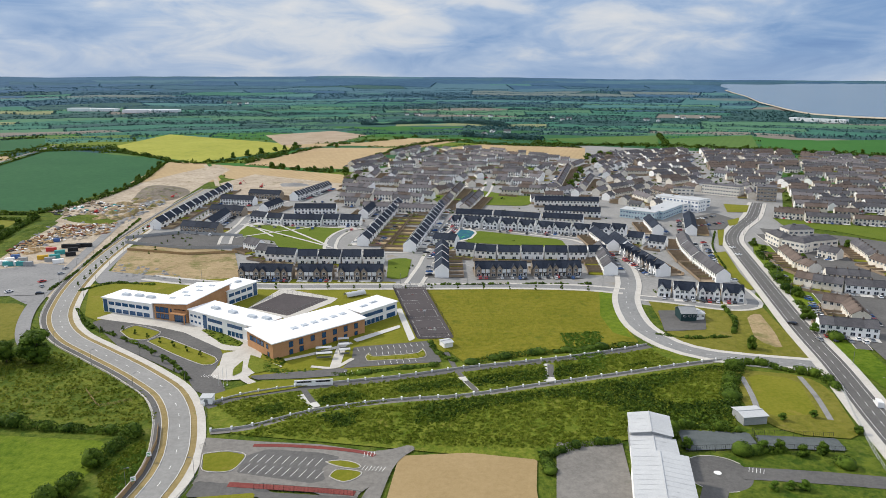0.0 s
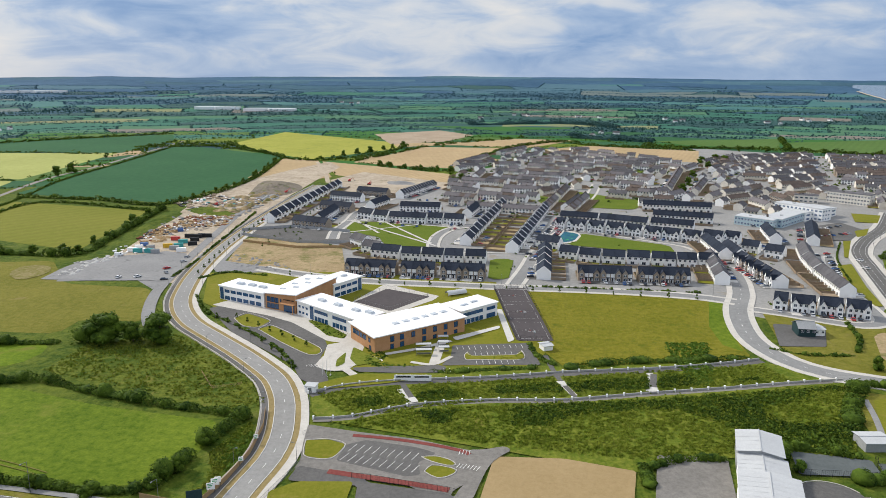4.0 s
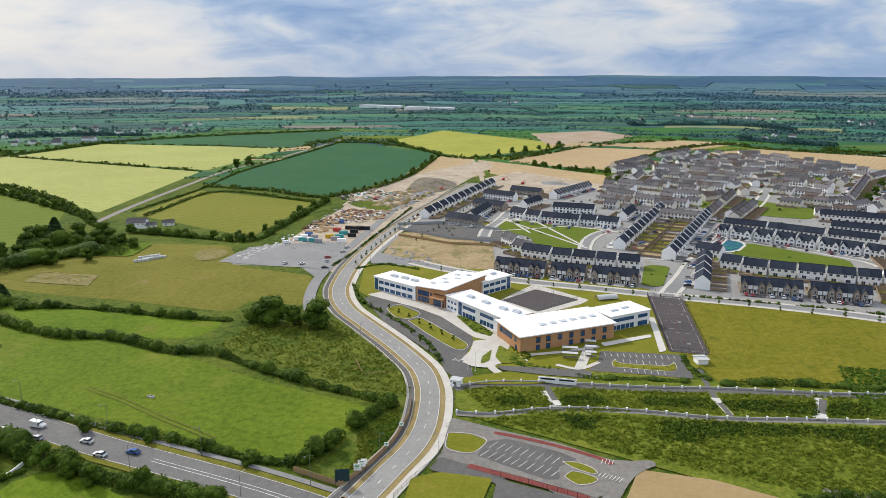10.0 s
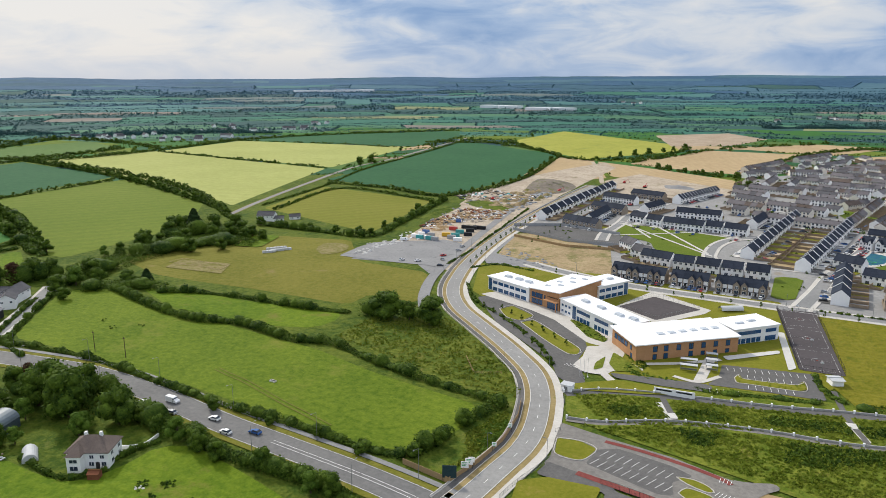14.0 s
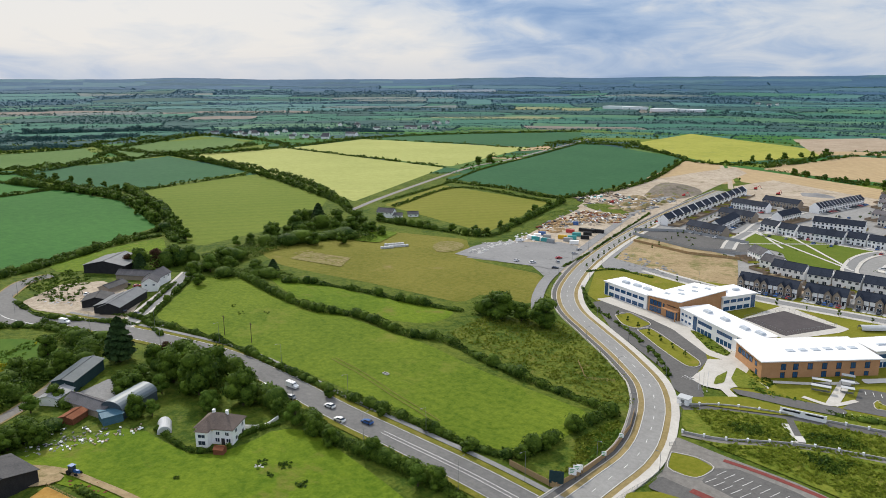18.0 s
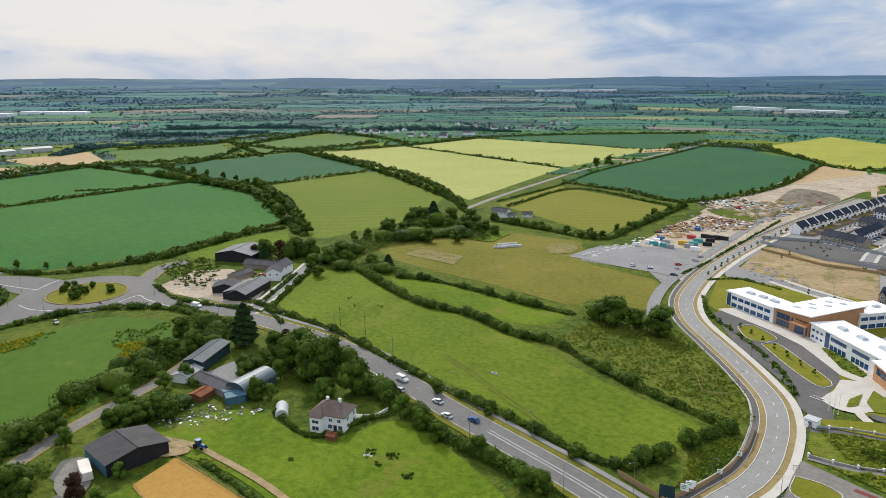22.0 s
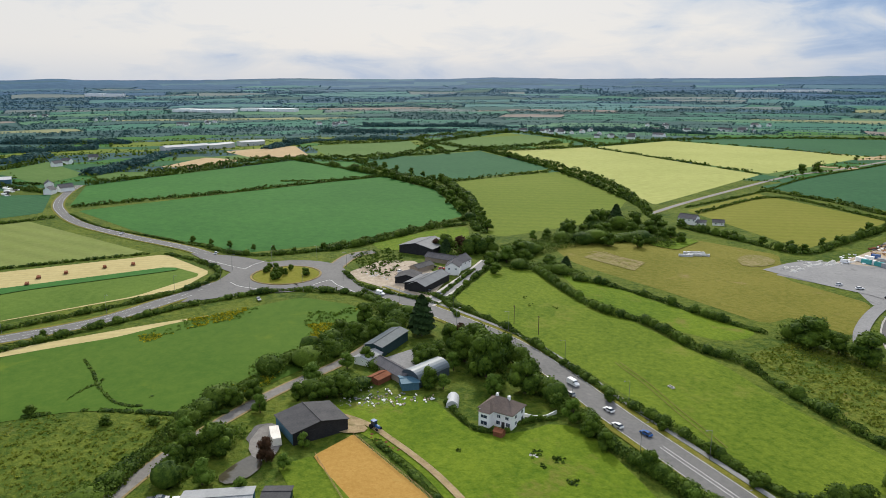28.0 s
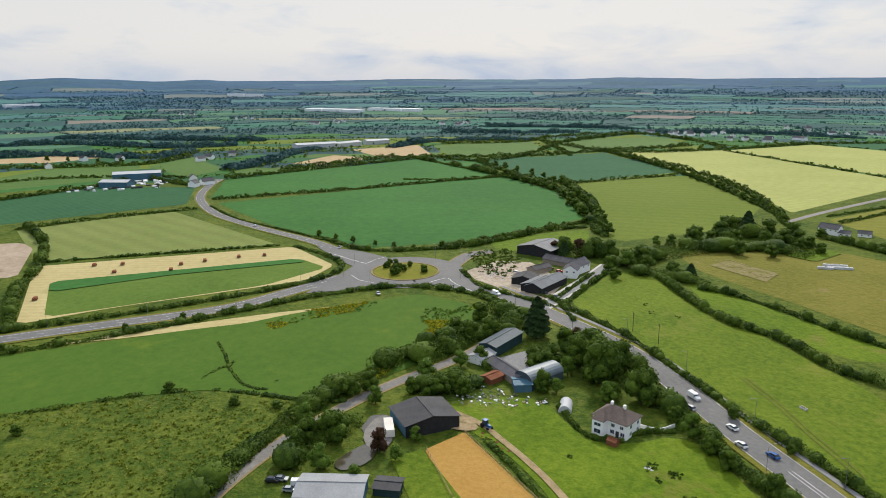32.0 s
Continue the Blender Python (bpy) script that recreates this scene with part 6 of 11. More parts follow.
slab_building("school_block", "pale blue-white two-storey school with long window bands", [(146, 578), (170, 561)], 14, 2, "paleblue", "palesheet", 12, glass="blueglass")
slab_building("school_block", "pale blue-white two-storey school with long window bands", [(178, 566), (207, 603)], 16, 2, "paleblue", "palesheet", 8, glass="blueglass")
slab_building("school_block", "white three-storey school block with a sheet roof", [(190, 629), (218, 599)], 14, 3, "render", "palesheet", 12, glass="blueglass")
slab_building("school_block", "white hall with large windows", [(205, 598), (239, 628)], 20, 2, "render", "palesheet", 6, glass="blueglass")
slab_building("apartment_building", "white apartment block with dark balconies", [(258, 704), (286, 680)], 13, 3, "cream", "greyslate", 14)
slab_building("apartment_building", "buff brick four-storey apartment block", [(294, 660), (310, 654)], 18, 4, "stone", "greyslate", 6)
slab_building("apartment_building", "buff and white shop building", [(227, 696), (246, 690)], 12, 2, "cream", "greyslate", 5)
for r in ([(226, 487), (226, 466)], [(226, 463), (235, 450)], [(238, 454), (264, 463)], [(245, 493), (264, 495)]):
    slab_building("apartment_building", "white three-storey apartment block with grey hipped roof", r, 11, 2, "cream", "greyslate", 5, roof_rise=2.6)

# ---- the school ----
school = thing("school", "white and orange-brick two-storey school with white membrane roofs", "school")


def wing(ox, oy, yaw, L, W, h0, h1, wall, name="wing_wall", over=0.5, ends=(0.0, 0.0)):
    """A wing: front on local y=0; roof height h0 in front and h1 behind; ends raise the roof at x=0 and x=L."""
    m = Matrix.Translation((ox, oy, 0)) @ Matrix.Rotation(radians(yaw), 4, "Z")
    hz = lambda x, y: h0 + (h1 - h0) * y / W + ends[0] + (ends[1] - ends[0]) * x / L
    g = Geo().prism([(0, 0), (L, 0), (L, W), (0, W)], 0, hz)
    w = part(name, g, wall, school)
    w.matrix_basis = m
    o = over
    r = Geo()
    r.v = [(x, y, hz(min(max(x, 0), L), min(max(y, 0), W)) + dz) for dz in (0.02, 0.42) for x, y in ((-o, -o), (L + o, -o), (L + o, W + o), (-o, W + o))]
    r.f = [(3, 2, 1, 0), (4, 5, 6, 7), (0, 1, 5, 4), (1, 2, 6, 5), (2, 3, 7, 6), (3, 0, 4, 7)]
    part("wing_roof", r, "membrane", school, "white membrane roof").matrix_basis = m
    return m, hz


SASH = {}


def sash_meshes(w, h, glass, bars, frame_mat, fr=0.12):
    """Frame ring, mullion and pane of one window, shared between alike windows."""
    key = (w, h, glass, bars, frame_mat)
    if key not in SASH:
        g = Geo()
        o, q = [(0, 0), (w, 0), (w, h), (0, h)], [(fr, fr), (w - fr, fr), (w - fr, h - fr), (fr, h - fr)]
        for y in (-0.09, 0.0):
            g.v += [(x, y, z) for x, z in o] + [(x, y, z) for x, z in q]
        for i in range(4):
            n = (i + 1) % 4
            g.f += [(i, n, 4 + n, 4 + i), (8 + n, 8 + i, 12 + i, 12 + n), (4 + i, 4 + n, 12 + n, 12 + i), (n, i, 8 + i, 8 + n)]
        step = (w - 2 * fr) / (bars + 1)
        bar = Geo().box(-0.05, -0.075, fr, 0.05, -0.005, h - fr).mesh("mullion", frame_mat) if bars else None
        pane = Geo().box(0.04, -0.035, fr, step - 0.04, -0.012, h - fr).mesh("pane", glass)
        SASH[key] = (g.mesh("frame", frame_mat), bar, pane, step)
    return SASH[key]


def glaze(m, side, L, W, x, z, w, h, glass="blueglass", bars=2, frame_mat="blueframe"):
    """A school window with its own frame, mullions and panes."""
    fr_mesh, bar, pane, step = sash_meshes(w, h, glass, bars, frame_mat)
    ob = new("window", fr_mesh)
    ob.parent = school
    place = {"f": pose(x, -0.01, z), "r": pose(L + 0.01, x, z, 0, 0, 90), "l": pose(-0.01, W - x, z, 0, 0, -90), "b": pose(L - x, W + 0.01, z, 0, 0, 180)}[side]
    ob.matrix_basis = m @ place
    for k in range(bars + 1):
        p = new("pane", pane)
        p.parent, p.location = ob, (0.12 + step * k, 0, 0)
        if k:
            q = new("mullion", bar)
            q.parent, q.location = ob, (0.12 + step * k, 0, 0)


def rooflights(m, hz, spots, w=2.6, d=1.3, up=0.45):
    for x, y in spots:
        g = Geo().box(0, 0, 0, w, d, up * 0.5).box(0.1, 0.1, up * 0.5, w - 0.1, d - 0.1, up, 0.12)
        k = part("rooflight", g, "skylight", school, "low frosted rooflight")
        k.matrix_basis = m @ Matrix.Translation((x, y, hz(x, y) + 0.42))


# west wing
mA, zA = wing(-164.5, 328.3, -20.5, 30, 13.5, 7.3, 7.3, "render")
for k in range(6):
    glaze(mA, "f", 30, 13.5, 3.6 + 4.2 * k, 4.3, 3.4, 1.6)
    glaze(mA, "f", 30, 13.5, 3.6 + 4.2 * k, 0.6, 3.4, 1.9)
glaze(mA, "f", 30, 13.5, 0.4, 0.5, 2.4, 6.2, bars=1)
for k in range(2):
    glaze(mA, "l", 30, 13.5, 2 + 5 * k, 1.0, 3.5, 1.8)
    glaze(mA, "l", 30, 13.5, 2 + 5 * k, 4.4, 3.5, 1.6)
rooflights(mA, zA, ((7, 5), (14, 6), (21, 6)), 4.0, 2.4, 1.0)
# brick entrance block and the wing behind it
mC, zC = wing(-135.5, 317.6, -20.0, 19.0, 32, 7.9, 9.0, "schoolbrick", "brick_wall", 0.8, (0.0, 1.6))
for i in range(3):
    for j in range(2):
        glaze(mC, "f", 19, 32, 1.0 + 2.5 * i, 0.8 + 3.2 * j, 2.3, 2.6, bars=1, frame_mat="black")
glaze(mC, "f", 19, 32, 11.5, 0.3, 6.6, 4.3, bars=4, frame_mat="black")
glaze(mC, "f", 19, 32, 9.3, 4.6, 0.9, 1.8, bars=0, frame_mat="black")
can = part("entrance_canopy", Geo().box(10.8, -2.6, 4.7, 19.2, 0, 5.1).box(18.7, -2.5, 0, 19.1, -2.1, 4.7), "schoolbrick", school, "brick entrance canopy")
can.matrix_basis = mC
for k in range(9):
    bar = part("sign_bar", Geo().box(11.6 + 0.75 * k, -0.12, 6.1, 12.1 + 0.75 * k, -0.02, 6.6), "black", school)
    bar.matrix_basis = mC
rooflights(mC, zC, ((4, 6), (9, 10), (4, 15), (10, 18), (5, 24), (11, 26)), 3.0, 1.6, 0.6)
mC2, zC2 = wing(-106.8, 338.0, 62.5, 21, 15, 7.3, 7.3, "render")
for k in range(4):
    glaze(mC2, "f", 21, 15, 0.6 + 4.3 * k, 4.3, 3.6, 1.6)
    glaze(mC2, "f", 21, 15, 0.6 + 4.3 * k, 0.6, 3.6, 1.9)
glaze(mC2, "f", 21, 15, 18.0, 0.4, 2.6, 6.4, bars=1)
rooflights(mC2, zC2, ((5, 6), (13, 6)), 3.4, 2.0, 0.9)
# long middle wing
mB, zB = wing(-116.6, 310.2, -33.2, 44, 15, 7.2, 7.2, "render")
for k in range(3):
    glaze(mB, "f", 44, 15, 1.2 + 2.7 * k, 4.4, 1.5, 1.0, bars=0)
    glaze(mB, "f", 44, 15, 1.2 + 2.7 * k, 1.6, 1.5, 1.0, bars=0)
for k in range(2):
    x = 13.2 + 13.0 * k
    glaze(mB, "f", 44, 15, x, 4.3, 9.5, 1.5, bars=7)
    for q in range(4):
        glaze(mB, "f", 44, 15, x + 2.5 * q, 0.4, 2.0, 2.2, bars=1)
glaze(mB, "f", 44, 15, 9.8, 0.3, 2.6, 6.4, bars=1)
glaze(mB, "f", 44, 15, 38.8, 0.3, 3.2, 6.4, bars=1)
rooflights(mB, zB, ((8, 6), (19, 6.5), (31, 7), (38, 9)), 4.2, 2.4, 1.0)
for k in range(8):
    glaze(mB, "b", 44, 15, 2 + 5 * k, 1.0, 3.6, 1.8)
# hall and end wing
mD, zD = wing(-68.2, 268.0, 43.3, 46, 21, 6.9, 7.4, "schoolbrick", "brick_wall", 0.9)
for k in range(6):
    x = 12.2 + 5.6 * k
    glaze(mD, "f", 46, 21, x, 3.4, 2.0, 2.5, bars=1, frame_mat="black")
    if k in (0, 2):
        glaze(mD, "f", 46, 21, x, 0.2, 2.0, 2.4, bars=1, frame_mat="black")
    if k in (3, 4, 5):
        glaze(mD, "f", 46, 21, x, 0.4, 1.8, 1.8, bars=1, frame_mat="black")
glaze(mD, "f", 46, 21, 7.4, 3.4, 2.0, 2.5, bars=1, frame_mat="black")
glaze(mD, "f", 46, 21, 7.4, 0.2, 1.8, 2.3, bars=1, frame_mat="black")
for k in range(4):
    glaze(mD, "l", 46, 21, 2.2 + 3.0 * k, 3.6, 2.5, 2.2, bars=1, frame_mat="black")
glaze(mD, "l", 46, 21, 15.8, 3.6, 1.6, 2.0, bars=0, frame_mat="black")
glaze(mD, "l", 46, 21, 16.5, 0.3, 1.6, 2.2, bars=0, frame_mat="black")
rooflights(mD, zD, tuple((14 + 5.2 * k, 7.5 + 0.3 * k) for k in range(6)), 3.0, 2.6, 0.35)
mE, zE = wing(-37.2, 306.8, 48.5, 23, 14, 6.9, 6.9, "render")
glaze(mE, "f", 23, 14, 1.0, 4.2, 12.5, 1.6, bars=8)
for k in range(5):
    glaze(mE, "f", 23, 14, 1.0 + 2.6 * k, 0.4, 2.2, 2.2, bars=1)
glaze(mE, "f", 23, 14, 16, 4.2, 5.6, 1.6, bars=3)
glaze(mE, "f", 23, 14, 16, 0.4, 5.6, 2.2, bars=3)
rooflights(mE, zE, ((5, 5), (12, 6)), 4.0, 1.6, 0.5)


def gable_shed(name, label, base, depth, eave, ridge, wall, roof, category="shed", along=True, door=None, arch=False, bays=0):
    """A farm or works shed on its camera-side base line; the ridge runs along that line, or across it."""
    a, b = (Vector((*p, 0)) for p in base)
    d = (b - a).normalized()
    n = Vector((-d.y, d.x, 0))
    if n.dot(a) < 0:
        a, b, d = b, a, -d
    L = (b - a).length
    m = Matrix.Translation(a) @ Matrix.Rotation(math.atan2(d.y, d.x), 4, "Z")
    t = thing(name, label, category, m)
    turn = None if along else (Matrix.Translation((L, 0, 0)) @ Matrix.Rotation(math.pi / 2, 4, "Z"))
    w, dd = (L, depth) if along else (depth, L)
    if arch:
        g, r = Geo(), Geo()
        prof = [(dd / 2 - dd / 2 * math.cos(math.pi * k / 10), eave + (ridge - eave) * math.sin(math.pi * k / 10)) for k in range(11)]
        outline = [(0, 0)] + prof + [(dd, 0)]
        for x in (0, w):
            g.poly([(x, y, z) for y, z in outline])
        g.box(0, 0, 0, w, 0.1, eave).box(0, dd - 0.1, 0, w, dd, eave)
        k = len(prof)
        r.v = [(-0.2, y, z + 0.05) for y, z in prof] + [(w + 0.2, y, z + 0.05) for y, z in prof]
        r.f = [(i, k + i, k + i + 1, i + 1) for i in range(k - 1)]
    else:
        g, r = gable_wall(w, dd, eave, ridge), roof_geo(w, dd, eave, ridge, 0.5, 0.4, 0.12)
    for nm, geo, mt in (("wall", g, wall), ("roof", r, roof)):
        ob = part(nm, geo, mt, t)
        if turn is not None:
            ob.matrix_basis = turn
    # ribs of the sheeting
    if not arch and w > 8:
        rib = Geo()
        s = (ridge - eave) / (dd / 2)
        for k in range(int(w / 2.4)):
            x = 1.2 + 2.4 * k
            for y0, y1 in ((-0.45, dd / 2), (dd + 0.45, dd / 2)):
                z0 = eave - 0.45 * s + 0.13
                rib.poly([(x, y0, z0 + 0.03), (x + 0.16, y0, z0 + 0.03), (x + 0.16, y1, ridge + 0.16), (x, y1, ridge + 0.16)])
        ob = part("roof_ribs", rib, roof, t)
        if turn is not None:
            ob.matrix_basis = turn
    if door:
        x, wd, hd = door
        part("door", Geo().box(x, -0.12, 0, x + wd, -0.02, hd), "black", t, "dark door opening")
    for k in range(bays):
        ob = new("window", window_mesh(1.2, 1.0))
        ob.parent = t
        ob.location = ((k + 0.4) * L / bays, 0, max(0.9, eave - 1.8))
    return t

# ---- trees, hedges and scrub ----


def blob(centre, rad, seed, squash=0.85):
    """A lumpy rounded core of foliage: corners and triangles."""
    v, f = [], []
    rows, cols = 5, 8
    for i in range(rows + 1):
        th = math.pi * i / rows
        for j in range(cols):
            d = Vector((math.sin(th) * math.cos(6.2832 * j / cols + 0.4 * i), math.sin(th) * math.sin(6.2832 * j / cols + 0.4 * i), math.cos(th)))
            r = rad * (1 + 0.30 * noise.noise(d * 1.7 + Vector((seed * 1.3, 0, 0))))
            v.append((centre[0] + d.x * r, centre[1] + d.y * r, centre[2] + d.z * r * squash))
    for i in range(rows):
        for j in range(cols):
            a, b = i * cols + j, i * cols + (j + 1) % cols
            f.append((a, a + cols, b + cols, b))
    return v, f


def foliage(name, co, blobs, mat):
    """Leaf sprays and the cores under them as one mesh."""
    me = bpy.data.meshes.new(name)
    v = co.reshape(-1, 3).tolist()
    f = [(4 * k, 4 * k + 1, 4 * k + 2, 4 * k + 3) for k in range(len(v) // 4)]
    loose = len(f)
    for bv, bf in blobs:
        k = len(v)
        v += bv
        f += [tuple(k + i for i in q) for q in bf]
    me.from_pydata(v, [], f)
    me.polygons.foreach_set("use_smooth", [False] * loose + [True] * (len(f) - loose))
    me.materials.append(M[mat])
    return me


def tree_parts(seed, kind="leaf", n=1500, leaf=0.42, tall=1.0, lumps=9):
    """Trunk, limbs and crown of a tree ten metres high."""
    global rng
    rng = np.random.default_rng(seed)
    r = random.Random(seed)
    g = Geo()
    if kind == "leaf_dark":
        g.beam((0, 0, -0.2), (0, 0, 8.5), 0.35, 7, 0.06)
        z = rng.uniform(0.05, 1, n) ** 0.8
        a = rng.uniform(0, 2 * math.pi, n)
        w = 3.4 * (1 - z) ** 0.62 * (0.75 + 0.25 * np.sin(z * 40 + a * 2)) + 0.15
        w *= np.sqrt(rng.uniform(0.45, 1, n))
        c = np.stack([w * np.cos(a), w * np.sin(a), 0.6 + z * 9.4], 1)
        o = np.stack([np.cos(a), np.sin(a), np.full(n, 0.55)], 1)
        return [("trunk", g.mesh("trunk", "bark"), None), ("crown", quads("crown", leaves(c, leaf, out=o), kind), None)]
    g.beam((0, 0, -0.3), (0.1, 0, 3.0), 0.34, 7, 0.22)
    cs, os, cores = [], [], []
    for k in range(lumps):
        a = 2.4 * k + r.uniform(-0.4, 0.4)
        q = 0 if k == 0 else r.uniform(1.3, 2.9) * (1 if k < lumps * 0.65 else 0.6)
        z = r.uniform(1.9, 5.4) if 0 < k < lumps * 0.65 else r.uniform(6.2, 7.9)
        rad = r.uniform(1.5, 2.3)
        p = np.array([q * math.cos(a), q * math.sin(a), z])
        g.beam((0.1, 0, 1.4 + 0.12 * k), tuple(p), 0.16, 5, 0.05)
        m = n // lumps
        v = rng.normal(size=(m, 3))
        v /= np.linalg.norm(v, axis=1)[:, None]
        v[:, 2] *= 0.85
        cs.append(p + v * rad * rng.uniform(0.80, 1.08, (m, 1)) * (1 + 0.18 * np.sin(5 * v[:, :1] + 3 * v[:, 1:2] + k)))
        os.append(v + (0, 0, 0.25))
        cores.append(blob(p, rad * 0.84, seed * 20 + k))
    return [("trunk", g.mesh("trunk", "bark"), None), ("crown", foliage("crown", leaves(np.concatenate(cs), leaf, out=np.concatenate(os)), cores, kind), None)]


TREES = {"broad": [tree_parts(s, "leaf", 1800, 0.26, 1.0, 14) for s in (1, 2, 3, 4)], "light": [tree_parts(s, "leaf_light", 1900, 0.24) for s in (5, 6)],
         "dark": [tree_parts(7, "leaf_dark", 3600, 0.40)], "copper": [tree_parts(8, "leaf_red", 1500, 0.26)],
         "far": [tree_parts(s, "leaf", 300, 0.55) for s in (9, 10, 11)], "young": [tree_parts(s, "leaf", 200, 0.5, 1.0, 4) for s in (12, 13)]}
TREE_LABEL = {"broad": "full-crowned dark green broadleaf tree", "light": "light green young broadleaf tree", "dark": "dark dense evergreen conifer with pointed top", "copper": "small copper-leaved tree beside a pond",
              "far": "broadleaf tree in a distant hedgerow", "young": "slender newly planted street tree"}
tree_pick = random.Random(31)


def tree(p, h, kind="broad", wide=1.0, z=0.0, group=""):
    h, wide = h * 1.06, wide * (0.84 if wide > 1 else 0.95)
    m = Matrix.Translation((p[0], p[1], z)) @ Matrix.Rotation(tree_pick.uniform(0, 6.28), 4, "Z") @ Matrix.Diagonal((h / 10 * wide, h / 10 * wide * tree_pick.uniform(0.9, 1.1), h / 10, 1))
    return stamp("tree", TREE_LABEL[kind], "tree", tree_pick.choice(TREES[kind]), m, group or "trees")


def hedge(pts, width, height, leaf=0.4, dens=1.0, mat="hedge", label="thick green field hedge of mixed bushes", name="hedge", gaps=0.0, lumpy=0.55, z=None):
    """A hedgerow: leaf sprays over a lumpy arch along a line, with a dark inner core."""
    line = [Vector((*p[:2], 0)) for p in pts]
    if len(line) > 2:
        line = smooth([p[:2] for p in pts], 4.0)
    else:
        k = max(2, int((line[1] - line[0]).length / 4))
        line = [line[0].lerp(line[1], i / k) for i in range(k + 1)]
    co = np.array([(p.x, p.y) for p in line])
    seg = np.linalg.norm(np.diff(co, axis=0), axis=1)
    cum = np.r_[0, np.cumsum(seg)]
    L = cum[-1]
    close = np.hypot(co[:, 0], co[:, 1]).min() < 540
    if close:
        leaf, dens = leaf * 0.66, dens * 0.62
    n = int(L * (width * 0.6 + 2 * height) * dens / (leaf * leaf * 1.5))
    s = rng.uniform(0, L, n)
    # bushes: lumps with their own size along the line
    nb = max(3, int(L / (width * 0.9)))
    bs, bh = np.sort(rng.uniform(0, L, nb)), rng.uniform(1 - lumpy, 1 + lumpy, nb)
    near = np.abs(s[:, None] - bs[None]) if n * nb < 4e6 else None
    if near is not None:
        idx = near.argmin(1)
        dist = near[np.arange(n), idx]
    else:
        idx = np.clip(np.searchsorted(bs, s), 0, nb - 1)
        dist = np.abs(s - bs[idx])
    lump = bh[idx] * np.clip(1 - (dist / (width * 1.1)) ** 2 * 0.5, 0.35, 1)
    if gaps:
        stays = rng.uniform(0, 1, nb) > gaps
        keep = stays[idx]
        bs, bh = bs[stays], bh[stays]
        s, lump = s[keep], lump[keep]
        n = len(s)
    th = rng.uniform(-0.05, math.pi + 0.05, n)
    q = np.sqrt(rng.uniform(0.35, 1.05, n))
    off = np.cos(th) * width / 2 * q * (0.6 + 0.4 * lump)
    zz = np.clip(np.sin(th), 0, 1) ** 0.7 * height * lump * q
    x, y = np.interp(s, cum, co[:, 0]), np.interp(s, cum, co[:, 1])
    k = np.clip(np.searchsorted(cum, s) - 1, 0, len(seg) - 1)
    t = (np.diff(co, axis=0) / seg[:, None])[k]
    zb = 0.0 if z is None else np.interp(s, cum, np.linspace(z[0], z[1], len(cum)))
    c = np.stack([x - t[:, 1] * off, y + t[:, 0] * off, zz + leaf * 0.3 + zb], 1)
    wob = rng.normal(size=n) * 0.5
    o = np.stack([-t[:, 1] * np.cos(th) + t[:, 0] * wob, t[:, 0] * np.cos(th) + t[:, 1] * wob, np.abs(np.sin(th)) * 1.1 + 0.2], 1)
    cores = []
    if close:
        for k, (sb, hb) in enumerate(zip(bs, bh)):
            zc = 0.0 if z is None else float(np.interp(sb, cum, np.linspace(z[0], z[1], len(cum))))
            rad = width * 0.46 * (0.6 + 0.4 * hb)
            cores.append(blob((float(np.interp(sb, cum, co[:, 0])), float(np.interp(sb, cum, co[:, 1])), height * hb * 0.42 + zc), rad, k + width, height * hb * 0.50 / rad))
    return tagged(new(name, foliage(name, leaves(c, leaf, out=o), cores, mat)), label, "woodland" if name == "woodland" else "hedge", kind="stuff" if name in ("woodland", "weed_line") else "")


def bushes(area, count, size, leaf, mat, label, name="scrub", per=14, bare=-0.12):
    """Low clumps scattered over a plan polygon, as one mass."""
    pts = np.array(area)
    lo, hi = pts.min(0), pts.max(0)
    out = []
    while len(out) < count:
        p = rng.uniform(lo, hi)
        inside = False
        for (xa, ya), (xb, yb) in zip(pts, np.roll(pts, -1, 0)):
            if (ya > p[1]) != (yb > p[1]) and p[0] < (xb - xa) * (p[1] - ya) / (yb - ya) + xa:
                inside = not inside
        if inside and np.hypot(*(CLEAR - p).T).min() < 2.0:
            continue
        if inside and noise.noise((p[0] * 0.035, p[1] * 0.035, 4.2)) > bare:
            out.append(p)
    cs, os = [], []
    for p in out:
        s = size * rng.uniform(0.4, 1.4)
        v = rng.normal(size=(per, 3)) * (0.5, 0.5, 0.35) * s
        v[:, 2] = np.abs(v[:, 2]) + 0.1
        cs.append(v + (p[0], p[1], 0.05))
        os.append(v + (0, 0, 0.15))
    return tagged(new(name, quads(name, leaves(np.concatenate(cs), leaf, out=np.concatenate(os), loose=1.0), mat)), label, "scrub", kind="stuff")


rng = np.random.default_rng(17)
# hedges round the near pasture and along the main road
hedge([(-309.9, 152.4), (-261.3, 159.4), (-215.6, 158.1), (-180.6, 156.7), (-148.4, 158.0), (-117.6, 157.8), (-107.0, 159.9)], 4.0, 2.6, 0.40)
hedge([(-337.9, 226.5), (-292.6, 216.8), (-261.8, 214.0), (-236.4, 220.6), (-203.5, 217.0), (-185.1, 222.3), (-158.7, 215.4), (-128.7, 209.9), (-104.5, 207.5), (-97.1, 206.2)], 5.0, 3.2, 0.42)
hedge([(-313.1, 234.4), (-297.5, 243.9), (-267.7, 250.2), (-236.7, 252.5), (-216.7, 255.7), (-204.1, 258.7)], 4.5, 3.0, 0.45)
